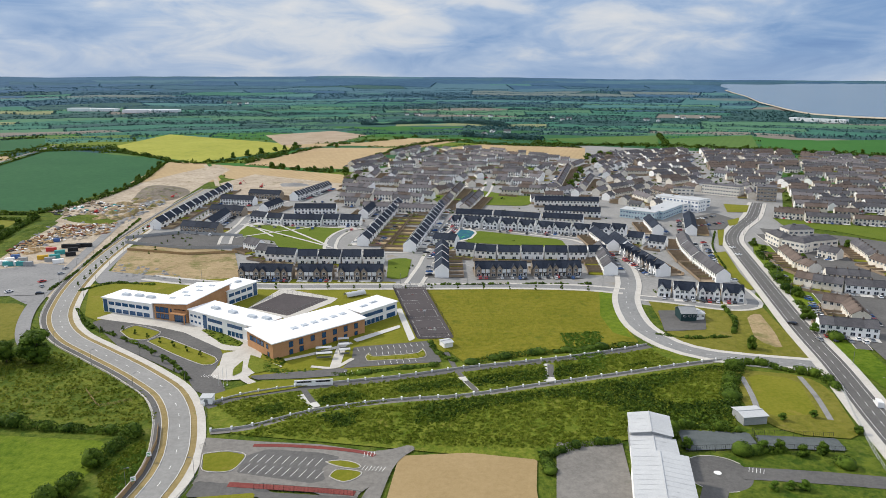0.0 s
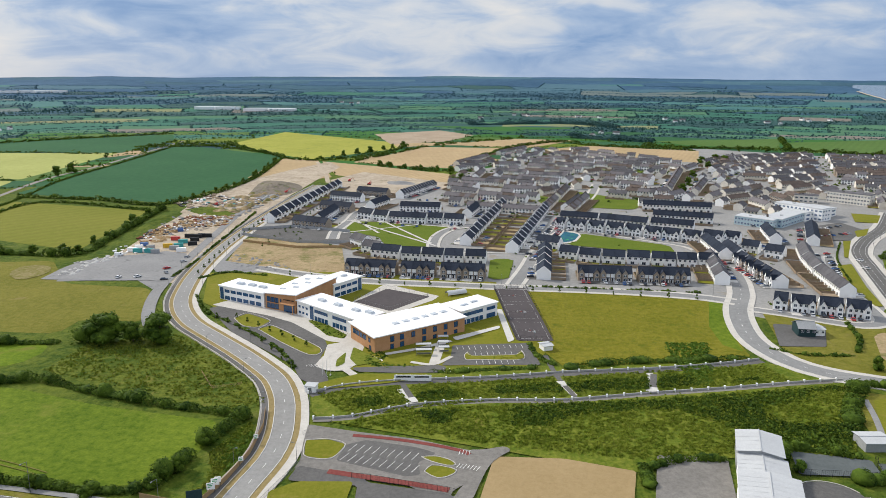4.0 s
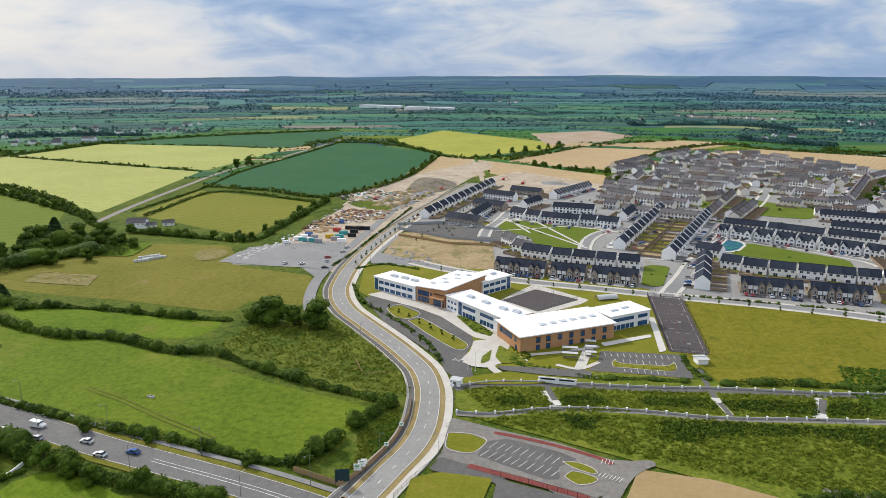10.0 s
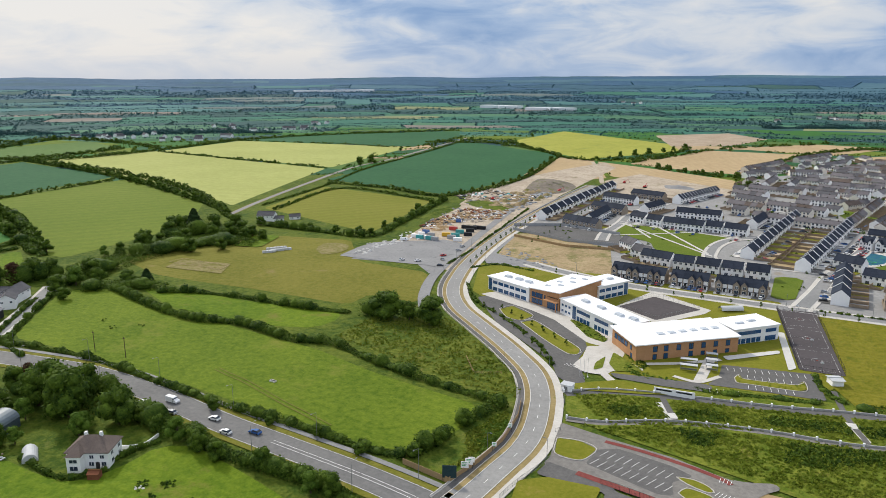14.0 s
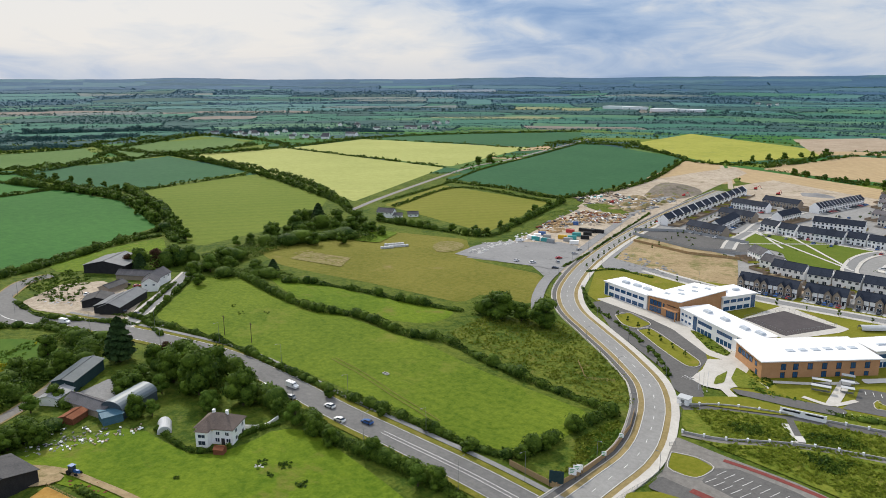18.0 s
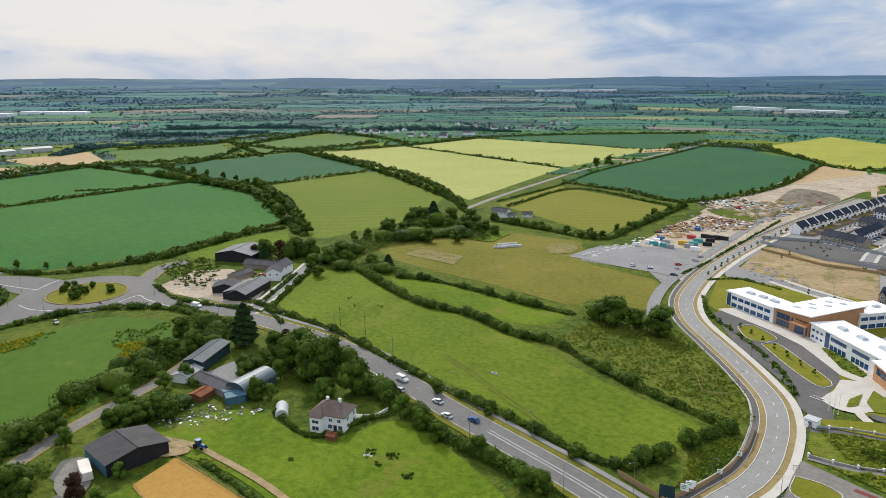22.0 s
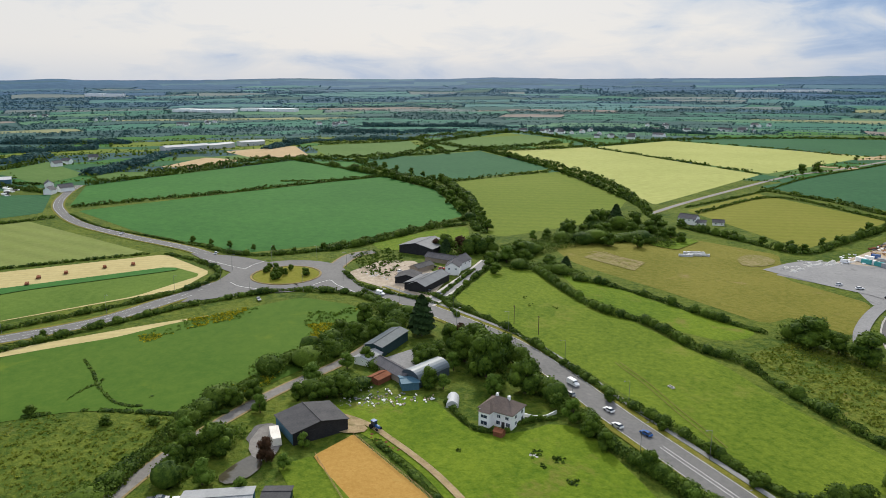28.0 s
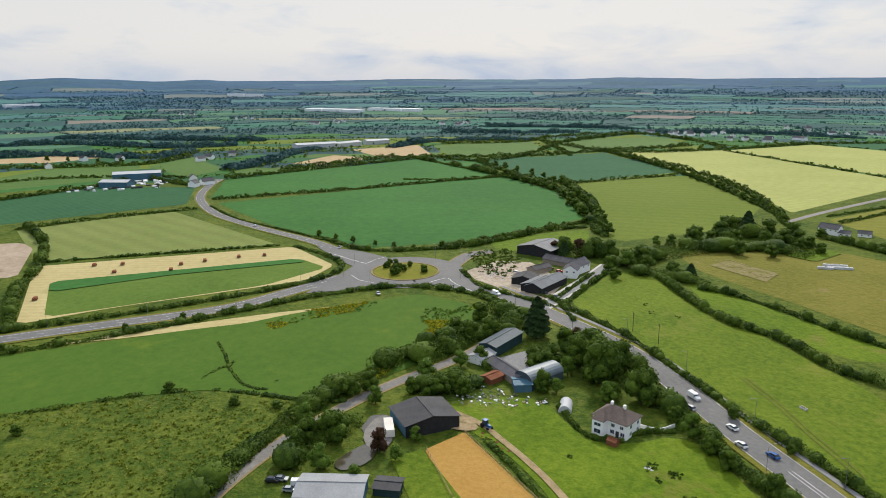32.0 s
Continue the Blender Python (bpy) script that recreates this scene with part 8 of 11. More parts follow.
# single trees
for q, h, k, w in (((-184.4, 262.0), 14.5, "broad", 1.6), ((-193.7, 264.5), 9, "broad", 1.2), ((-174.0, 265.3), 9, "broad", 1.3), ((-162.0, 264.5), 13.5, "broad", 1.5),
                   ((-270.2, 121.6), 17, "dark", 1.35), ((-218.3, 124.7), 17, "broad", 1.15), ((-241.9, 132.9), 14, "broad", 1.1), ((-228.0, 138.0), 13, "broad", 1.1), ((-199.0, 129.6), 14, "broad", 0.95), ((-254.9, 133.0), 9, "copper", 0.9),
                   ((-255.5, 128.4), 9, "broad", 1.2), ((-236.0, 110.1), 9, "broad", 1.2), ((-244.2, 109.4), 8, "broad", 1.2), ((-229.1, 116.3), 8, "light", 1.1), ((-204.8, 122.0), 7, "light", 1.1), ((-218.8, 101.3), 8, "broad", 1.2), ((-215.6, 105.3), 6, "light", 1.2),
                   ((-174.7, 132.7), 8, "light", 1.1), ((-162.4, 130.9), 7, "broad", 1.1), ((-118.8, 131.0), 7, "light", 1.1), ((-139.0, 133.2), 7, "broad", 1.1),
                   ((-204.6, 23.7), 11, "broad", 1.25), ((-205.1, 15.8), 9, "broad", 1.2), ((-217.8, 16.2), 8, "light", 1.1), ((-201.1, 11.2), 8, "broad", 1.2), ((-189.1, 17.4), 8, "light", 1.2), ((-178.4, 26.1), 6, "light", 1.2), ((-193.5, 36.2), 8, "copper", 1.0), ((-187.3, 39.7), 5, "light", 1.2),
                   ((-235.7, 34.0), 8, "broad", 1.2), ((-226.3, 41.4), 7, "light", 1.2), ((-238.4, 41.7), 8, "broad", 1.1), ((-231.5, 55.9), 6, "broad", 1.2), ((-227.4, 61.2), 7, "broad", 1.2), ((-230.2, 68.4), 6, "broad", 1.2), ((-223.9, 72.8), 7, "broad", 1.2), ((-197.1, 48.3), 5, "light", 1.0),
                   ((-264.9, 77.5), 8, "broad", 1.2), ((-277.4, 92.7), 9, "broad", 1.2), ((-251.8, 89.0), 7, "broad", 1.2), ((-259.9, -28.7), 3.5, "broad", 1.6), ((-239.8, -5.9), 3.5, "broad", 1.6), ((-237.8, -73.0), 3.5, "broad", 1.6), ((-233.3, 8.1), 3, "broad", 1.8),
                   ((-419, 351), 16, "dark", 1.5), ((-387, 340), 11, "broad", 1.3), ((-385, 353), 12, "broad", 1.3), ((-394, 314), 11, "broad", 1.3), ((-404, 309), 9, "broad", 1.3), ((-402.7, 293.4), 12, "broad", 1.2), ((-367, 350), 9, "broad", 1.3),
                   ((-371.0, 305.3), 10, "broad", 1.4), ((-359.1, 320.6), 9, "broad", 1.4), ((-405.7, 278.9), 8, "broad", 1.3), ((-410.0, 270.4), 7, "light", 1.2), ((-395.2, 205.9), 9, "copper", 1.3), ((-396.6, 195.8), 10, "dark", 1.6), ((-397.6, 218.6), 11, "broad", 1.2), ((-391.0, 224.5), 11, "broad", 1.2),
                   ((-362.9, 220.8), 11, "light", 1.3), ((-354.2, 228.6), 10, "broad", 1.3), ((-338.7, 235.6), 9, "broad", 1.4), ((-376.6, 237.4), 10, "broad", 1.3), ((-344.3, 201.8), 7, "broad", 1.4), ((-331.4, 242.3), 8, "dark", 1.7),
                   ((-564, 746), 12, "far", 1.3), ((-564, 771), 13, "far", 1.3), ((-100.9, 186.1), 6, "broad", 1.3), ((-101.9, 171.0), 6, "broad", 1.3), ((-104.8, 161.8), 5, "broad", 1.3),
                   ((-299.4, 105.4), 9, "broad", 1.3), ((-275.8, 102.5), 10, "broad", 1.3), ((-286.0, 89.5), 8, "broad", 1.3), ((-271.3, 78.5), 8, "broad", 1.4), ((-227.9, 72.0), 8, "broad", 1.4), ((-227.4, 65.2), 8, "broad", 1.4), ((-242.7, 63.7), 8, "light", 1.4), ((-249.0, 79.9), 7, "light", 1.3),
                   ((130.1, 281.5), 6, "broad", 1.1), ((172.0, 320.4), 6, "broad", 1.3), ((185.6, 356.7), 6, "broad", 1.3), ((166.2, 301.0), 5, "light", 1.3), ((225.8, 432.5), 5, "light", 1.2), ((178.8, 307.1), 5, "light", 1.2), ((273, 467), 6, "far", 1.2), ((267, 470), 5, "far", 1.2),
                   ((203, 998), 12, "far", 1.5), ((227, 1036), 11, "far", 1.5), ((238, 1021), 11, "far", 1.5), ((204, 964), 9, "far", 1.5), ((-97, 782), 9, "far", 1.5), ((-102, 765), 8, "far", 1.5), ((150, 796), 9, "far", 1.4), ((135, 744), 9, "far", 1.4), ((166, 856), 9, "far", 1.4),
                   ((97.6, 196.3), 4, "light", 1.3), ((102.8, 196.3), 4, "broad", 1.3), ((108.4, 193.7), 4, "broad", 1.3), ((114.9, 194.7), 4, "broad", 1.3), ((133.5, 207.9), 3, "broad", 1.4), ((113.1, 216.7), 3, "light", 1.4), ((124.5, 218.8), 3, "light", 1.4), ((74.9, 197.9), 4, "light", 1.3),
                   ((91.6, 175.4), 3, "light", 1.4), ((96.3, 175.5), 3, "light", 1.4), ((99.9, 174.9), 3.5, "light", 1.4), ((-193.1, 261.7), 4, "broad", 1.4)):
    tree(q, h, k, w)
for q, h, k, w in (((-402.1, 198.9), 13, "broad", 1.2), ((-407.9, 194.3), 9, "copper", 1.3), ((-396.6, 206.4), 12, "copper", 1.2), ((-393.9, 215.3), 13, "broad", 1.3), ((-221.8, 126.6), 17, "broad", 1.25), ((-235.4, 124.4), 14, "broad", 1.2), ((-200.5, 130.5), 13, "broad", 0.95),
                   ((-234.9, 106.3), 9, "broad", 1.2), ((-240.1, 114.9), 9, "broad", 1.2), ((-231.7, 72.0), 8, "broad", 1.3), ((-203.3, 118.5), 8, "light", 1.0), ((-361.4, 209.3), 9, "broad", 1.4), ((-369.5, 224.1), 10, "broad", 1.4), ((-370.9, 237.5), 10, "broad", 1.4)):
    tree(q, h, k, w)
for q, h in (((-398, 371), 12), ((-408, 360), 13), ((-384, 364), 10), ((-424, 338), 14), ((-418, 327), 12), ((-412, 303), 11), ((-399, 325), 10), ((-371, 361), 9), ((-357, 357), 8), ((-430, 352), 11)):
    tree(q, h, "broad", 1.35)
spot = random.Random(41)
for k in range(15):
    a, r = spot.uniform(0, 6.28), 15 * math.sqrt(spot.random())
    tree((ISLE[0] + r * math.cos(a) - 3, ISLE[1] + r * math.sin(a)), spot.uniform(3.6, 5.2), "broad", 1.15, 0.5, "roundabout trees")
# trees standing in hedgerows
for line, gap, lo, hi in (([(-995, 554), (-736, 512), (-513, 442)], 24, 6, 9), ([(-694, 341), (-516, 283), (-443, 250)], 16, 7, 10), ([(-1148, 538), (-1291, 781), (-1125, 799)], 40, 7, 10), ([(-506, 53), (-444.9, 112.9), (-455.4, 152.0), (-497, 260)], 17, 3, 5), ([(-321.5, -100.0), (-332.2, -50.8), (-351.0, -1.0)], 24, 3, 4.5),
                          ([(-786, 297), (-652, 311), (-508, 270)], 22, 7, 10), ([(-1137, -260), (-1036, -114)], 45, 6, 9), ([(-926, 321), (-692, 343)], 30, 6, 9), ([(-219, 904), (-112, 855)], 22, 6, 9), ([(-299, 1013), (-239, 1189)], 35, 8, 11), ([(-297, 403), (-331, 570)], 26, 5, 8), ([(-392, 394), (-297, 403)], 22, 5, 8),
                          ([(299, 1197), (517, 1154), (711, 1048)], 40, 7, 10), ([(215, 483), (182.0, 337.7)], 26, 3, 5), ([(-945, 733), (-580, 699)], 38, 3, 5), ([(-339, 589), (-327, 735), (-382, 980)], 20, 4, 6.5), ([(-196.1, 133.5), (-150.3, 132.1), (-106.5, 133.2)], 14, 4, 7), ([(-178.9, 155.1), (-114.9, 157.1)], 20, 3.2, 4.5)):
    for p, a in walk_line(line, gap):
        q = (p.x + spot.uniform(-3, 3), p.y + spot.uniform(-3, 3))
        far = math.hypot(*q) > 430
        tree(q, spot.uniform(lo, hi), "far" if far else "broad", spot.uniform(1.1, 1.5), 0, "hedgerow trees")
# young trees at the school and along the new streets
for line, gap in (([(-143.3, 301.4), (-93.3, 267.5)], 9), ([(-96.1, 248.2), (-123.4, 276.8), (-161.7, 307.4)], 11), ([(-145.2, 377.4), (-86.9, 367.4), (-12.6, 368.1), (78.7, 366.1)], 14), ([(-198.5, 371.6), (-212.5, 440.7), (-223, 526)], 12), ([(-188.6, 442.3), (-192, 518), (-204, 652)], 12)):
    for p, a in walk_line(line, gap):
        tree((p.x, p.y), spot.uniform(2.2, 3.4), "young", 0.8, 0.25, "street trees")

# far hedgerows and woods of the plain, as one mass
NEAR_FIELDS = [o for o in OUTLINES if max(math.hypot(*q) for q in o) > 780]
far_rng = np.random.default_rng(3)
FAR_LEAF = {"hedge": ([], []), "farhedge": ([], []), "remotehedge": ([], [])}


def far_clumps(c, s):
    """Keep what stands clear of the near fields and the sea, sorted by distance."""
    r = np.hypot(c[:, 0], c[:, 1])
    if not len(c):
        return
    ok = np.ones(len(c), bool)
    if r.min() < 1900:
        for o in NEAR_FIELDS:
            ok &= ~inside_many(c, o)
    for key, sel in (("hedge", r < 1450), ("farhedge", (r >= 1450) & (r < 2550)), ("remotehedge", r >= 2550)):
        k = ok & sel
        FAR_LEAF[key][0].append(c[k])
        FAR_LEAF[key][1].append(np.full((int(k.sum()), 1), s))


for pts, i in far_lines:
    if not (visible(pts[0]) and visible(pts[-1])) or sea_at(pts[0]) or sea_at(pts[-1]) or not 840 < math.hypot(pts[0][0], pts[0][1]) < 4000:
        continue
    if far_rng.random() < 0.12:
        continue
    grow = far_rng.uniform(0.7, 1.5)
    trees_in = far_rng.random() < 0.6
    for a, b in zip(pts, pts[1:]):
        a, b = np.array(a), np.array(b)
        r = math.hypot(a[0], a[1])
        L = np.linalg.norm(b - a)
        s = 0.95 + r / 2400
        n = int(L / s * 0.9)
        if n < 1:
            continue
        c = a + (b - a) * far_rng.uniform(0, 1, (n, 1)) + far_rng.normal(size=(n, 3)) * (1.4, 1.4, 0)
        c[:, 2:] += 0.5 + (1.4 + r / 3200) * grow * far_rng.uniform(0.1, 1.0, (n, 1))
        far_clumps(c, s)
        for k in range(far_rng.poisson(L / 60) if trees_in and r < 2900 else 0):
            m, rad = 12, far_rng.uniform(1.6, 3.2)
            v = far_rng.normal(size=(m, 3))
            v /= np.linalg.norm(v, axis=1)[:, None]
            far_clumps(a + (b - a) * far_rng.random() + v * rad + (0, 0, rad * 1.3), s * 0.9)
for strip_of in far_woods:
    for (a0, b0), (a1, b1) in zip(strip_of, strip_of[1:]):
        if not visible(a0) or sea_at(a0) or sea_at(b1) or math.hypot(a0[0], a0[1]) > 3500:
            continue
        a0, b0, a1, b1 = (np.array(p) for p in (a0, b0, a1, b1))
        r = math.hypot(a0[0], a0[1])
        s = 1.3 + r / 1500
        area = np.linalg.norm(a1 - a0) * np.linalg.norm(b0 - a0)
        n = int(min(80, area / (s * s * 18.0)))
        if n < 1:
            continue
        u, w = far_rng.uniform(0, 1, (n, 1)), far_rng.uniform(0, 1, (n, 1)) ** 1.5
        c = (a0 * (1 - u) + a1 * u) * (1 - w) + (b0 * (1 - u) + b1 * u) * w
        lump = np.array([noise.noise((p[0] / 60, p[1] / 60, 1.7)) for p in c])
        c[:, 2] += far_rng.uniform(0.3, 1.0, n) * (5.0 + 4 * lump)
        far_clumps(c[lump > -0.35], s)
rng = np.random.default_rng(5)
# farhedge and remotehedge hold the haze in their leaf colour
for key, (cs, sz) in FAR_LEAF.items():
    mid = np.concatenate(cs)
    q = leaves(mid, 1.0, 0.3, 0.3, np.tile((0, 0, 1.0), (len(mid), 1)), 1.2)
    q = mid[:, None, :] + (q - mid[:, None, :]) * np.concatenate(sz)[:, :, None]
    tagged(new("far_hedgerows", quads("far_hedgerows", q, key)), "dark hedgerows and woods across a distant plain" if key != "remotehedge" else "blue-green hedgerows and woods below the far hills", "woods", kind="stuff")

# ---- farm and works buildings ----
gable_shed("barn", "large dark barn with blue sheet sides and grey roof", [(-199.1, 45.7), (-201.2, 64.1)], 15, 4.2, 6.0, "black", "darksheet", "barn", along=False, door=(5, 8, 3.6))
gable_shed("shed", "dark blue long farm shed with grey-blue sheet roof", [(-253.4, 96.1), (-267.0, 113.4)], 8, 4.6, 5.6, "darkgreen", "steelblue", "shed")
gable_shed("shed", "low white-walled farm shed with grey roof", [(-247.1, 87.9), (-252.3, 95.7)], 7, 2.8, 3.8, "render", "metal", "shed", bays=3)
gable_shed("shed", "long low grey stone shed beside a yard", [(-245.1, 89.5), (-225.5, 93.3)], 6, 2.8, 4.4, "stone", "greyslate", "shed")
gable_shed("shed", "small rusty red lean-to shed", [(-229.0, 85.2), (-232.1, 91.4)], 5, 2.3, 2.9, "rust", "rust", "shed")
gable_shed("shed", "blue sheet lean-to beside a barrel-roofed barn", [(-220.6, 91.2), (-219.2, 97.3)], 7, 3.0, 3.5, "bluesheet", "bluesheet", "shed")
gable_shed("barn", "barrel-roofed barn of grey-blue curved sheets", [(-220.1, 97.7), (-226.1, 113.0)], 9, 3.2, 6.0, "steelblue", "curved", "barn", arch=True)
gable_shed("shed", "long pale grey sheet shed with rooflights", [(-170.5, 8.6), (-164.6, 25.6)], 11, 4.0, 5.0, "bluesheet", "metal", "shed")
gable_shed("shed", "dark flat shed beside a yard", [(-170.9, 29.8), (-167.8, 36.3)], 6, 2.4, 2.8, "darkgreen", "darksheet", "shed")
gable_shed("barn", "wide grey sheet-roofed barn with dark sides", [(-417.3, 172.2), (-396.7, 186.2)], 24, 5.0, 7.6, "black", "greysheet", "barn", along=False)
gable_shed("barn", "black open-sided farm barn with grey sheet roof", [(-338.0, 142.0), (-328.6, 149.1)], 18, 4.0, 5.6, "black", "greysheet", "barn", along=False)
gable_shed("barn", "black farm barn with round-topped roof", [(-326.5, 148.8), (-343.0, 171.4)], 10, 4.0, 6.0, "black", "greysheet", "barn")
gable_shed("barn", "black farm barn with round-topped roof", [(-351.3, 142.0), (-343.8, 152.0)], 12, 3.5, 5.2, "black", "darksheet", "barn", along=False)
gable_shed("farmhouse", "white farmhouse with a dark slate roof", [(-354.6, 174.6), (-350.0, 181.0)], 9, 5.0, 7.6, "render", "greyslate", "house", along=False, bays=2)
gable_shed("farmhouse", "white farmhouse wing with slate roof", [(-356.5, 184.4), (-364.6, 197.0)], 8, 5.0, 7.8, "render", "greyslate", "house", bays=3)
gable_shed("outbuilding", "long grey slate farm outbuilding", [(-389.6, 177.8), (-371.9, 188.5)], 7, 3.0, 5.0, "stone", "greyslate", "shed")
gable_shed("outbuilding", "low dark farm outbuilding", [(-364.9, 162.1), (-370.0, 174.7)], 7, 3.0, 4.4, "stone", "darksheet", "shed")
gable_shed("cottage", "white cottage with dark slate roof beside a lane", [(-409, 404), (-396, 409)], 8, 4.8, 7.4, "render", "greyslate", "house", bays=4)
gable_shed("cottage", "low white outbuilding beside a lane", [(-390, 421), (-384, 427)], 6, 2.6, 4.2, "render", "greyslate", "shed", bays=2)
gable_shed("cottage", "low white outbuilding beside a lane", [(-396, 409), (-390, 414)], 6, 2.6, 4.0, "render", "greyslate", "shed", bays=2)
gable_shed("factory_hall", "large white-roofed works hall with pale rendered walls", [(47.0, 150.5), (61.4, 147.4)], 33, 7.6, 8.4, "render", "palesheet", "hall", along=False)
gable_shed("factory_hall", "lower white-roofed works hall with a ridge strip", [(54.8, 184.6), (67.2, 182.2)], 11.5, 5.4, 6.2, "render", "palesheet", "hall", along=False)
gable_shed("factory_hall", "white-roofed works hall with a grey gable", [(57.0, 196.4), (68.8, 194.0)], 13, 6.4, 7.4, "greyfence", "palesheet", "hall", along=False)
gable_shed("shed", "small white sheet store beside a court", [(98.6, 213.2), (106.8, 214.4)], 7, 3.0, 3.4, "greyfence", "palesheet", "shed")
gable_shed("shed", "small white flat-roofed store beside a ball court", [(0.7, 280.8), (4.4, 282.7)], 4.5, 2.4, 2.7, "render", "palesheet", "shed")
gable_shed("creche", "grey mono-pitched community building with white entrance", [(111.5, 315.9), (118.7, 315.9)], 9, 4.2, 6.2, "darkgreen", "metal", "building", bays=3)
gable_shed("creche", "white flat entrance block", [(118.2, 317.5), (123.3, 318.4)], 7, 3.4, 3.7, "render", "palesheet", "building", bays=2)

# farmhouse with hipped roof
home = thing("farmhouse", "white two-storey farmhouse with hipped brown tile roof", "house", Matrix.Translation((-188.0, 105.0, 0)) @ Matrix.Rotation(radians(31), 4, "Z"))
HL, HWD = 12.0, 9.2
part("wall", Geo().box(0, 0, 0, HL, HWD, 5.3), "render", home)
g = Geo()
e = 0.5
g.v = [(-e, -e, 5.2), (HL + e, -e, 5.2), (HL + e, HWD + e, 5.2), (-e, HWD + e, 5.2), (4.0, HWD / 2, 8.4), (HL - 4.0, HWD / 2, 8.4),
       (-e, -e, 5.0), (HL + e, -e, 5.0), (HL + e, HWD + e, 5.0), (-e, HWD + e, 5.0)]
g.f = [(0, 1, 5, 4), (1, 2, 5), (2, 3, 4, 5), (3, 0, 4), (6, 7, 1, 0), (7, 8, 2, 1), (8, 9, 3, 2), (9, 6, 0, 3), (9, 8, 7, 6)]
part("roof", g, "browntile", home, "hipped brown tile roof")
part("bay", Geo().box(1.2, -2.6, 0, 5.2, 0, 5.2), "render", home)
g = Geo()
g.v = [(0.8, -3.0, 5.1), (5.6, -3.0, 5.1), (3.2, 1.5, 7.4), (0.8, 1.0, 5.1), (5.6, 1.0, 5.1)]
g.f = [(0, 1, 2), (1, 4, 2), (0, 2, 3)]
part("bay_roof", g, "browntile", home)
for x in (3.6, 8.0):
    part("chimney", Geo().box(x, 4.4, 7.0, x + 0.8, 5.3, 9.2), "render", home)
for x, y, z, w, h, rz in ((6.6, 0, 3.1, 1.3, 1.2, 0), (9.6, 0, 3.1, 1.3, 1.2, 0), (6.3, 0, 0.8, 1.5, 1.4, 0), (9.9, 0, 0.8, 1.5, 1.4, 0), (2.0, -2.6, 3.1, 2.4, 1.2, 0), (2.0, -2.6, 0.7, 2.4, 1.5, 0)):
    ob = new("window", window_mesh(w, h))
    ob.parent, ob.location = home, (x, y, z)
for y, z in ((2, 3.1), (6.5, 3.1), (2, 0.8), (6.5, 0.8)):
    for x, rz in ((HL, 90), (0, -90)):
        ob = new("window", window_mesh(1.4, 1.3))
        ob.parent, ob.matrix_basis = home, pose(x, y if rz > 0 else y + 1.4, z, 0, 0, rz)
part("door", Geo().box(8.3, -0.08, 0, 9.4, 0, 2.1), "door", home)
hedge([(-205.8, 101.2), (-186.3, 100.3), (-182.3, 102.3)], 2.0, 1.6, 0.35, label="clipped garden hedge round a farmhouse", name="hedge")
hedge([(-180.2, 112.6), (-179.8, 122.2), (-177.9, 128.8)], 2.0, 1.6, 0.35, label="clipped garden hedge round a farmhouse")
hedge([(-181.4, 101.7), (-177.3, 109.8)], 1.6, 1.4, 0.35, label="clipped garden hedge round a farmhouse")
ln = smooth([(-189.6, 118.3), (-183.9, 120.4), (-180.0, 124.5), (-181.3, 131.1)], 2.0)
tagged(part("garden_wall", strip(ln, 0.15, -0.15, 0, 1.2), "render"), "white rendered curved garden wall", "wall")
part_ob = thing("garden_shed", "small red timber garden shed", "shed", Matrix.Translation((*(-177.3, 104.0), 0)) @ Matrix.Rotation(radians(31), 4, "Z"))
part("wall", gable_wall(3.2, 2.4, 1.8, 2.4), "rust", part_ob)
part("roof", roof_geo(3.2, 2.4, 1.8, 2.4, 0.15, 0.1, 0.06), "rust", part_ob)
# polytunnel beside the house
pt = Vector((*(-200.8, 101.4), 0))
tun = thing("polytunnel", "white polythene garden tunnel beside a hedge", "polytunnel", Matrix.Translation(pt) @ Matrix.Rotation(radians(150), 4, "Z"))
g = Geo()
for k in range(11):
    a = math.pi * k / 10
    g.v += [(0, 2.2 * math.cos(a), 2.5 * math.sin(a)), (7.5, 2.2 * math.cos(a), 2.5 * math.sin(a))]
g.f = [(2 * k, 2 * k + 2, 2 * k + 3, 2 * k + 1) for k in range(10)] + [tuple(2 * k for k in range(11)), tuple(2 * k + 1 for k in range(10, -1, -1))]
part("cover", g, "palesheet", tun)
for x in (0, 2.5, 5, 7.5):
    part("hoop", Geo().beam((x, 2.22, 0), (x, 2.22, 0.6), 0.04).beam((x, -2.22, 0), (x, -2.22, 0.6), 0.04), "steel", tun)
# caravan and pond
cv = thing("caravan", "cream static caravan beside a barn", "caravan", Matrix.Translation((*(-209.6, 40.6), 0)) @ Matrix.Rotation(radians(-8), 4, "Z"))
part("body", Geo().box(0, 0, 0.6, 9, 3.2, 3.0, 0.12), "cream", cv)
part("chassis", Geo().box(0.4, 0.3, 0.05, 8.6, 2.9, 0.6), "steel", cv)
for k in range(3):
    ob = new("window", window_mesh(1.3, 0.9))
    ob.parent, ob.location = cv, (1 + 2.8 * k, 0.02, 1.4)
field("pond", [(-189.7, 20.8), (-196.1, 27.6), (-199.5, 34.4), (-193.7, 35.6), (-187.9, 32.2), (-184.5, 24.1)], "pond", "small muddy pond among trees", "pond", 5.0)
field("barn_apron", [(-205.6, 32.8), (-215.8, 39.4), (-216.4, 44.3), (-200.7, 42.7), (-193.1, 37.5), (-196.3, 32.9)], "lot", "worn gravel apron beside a barn", "yard", 5.0)
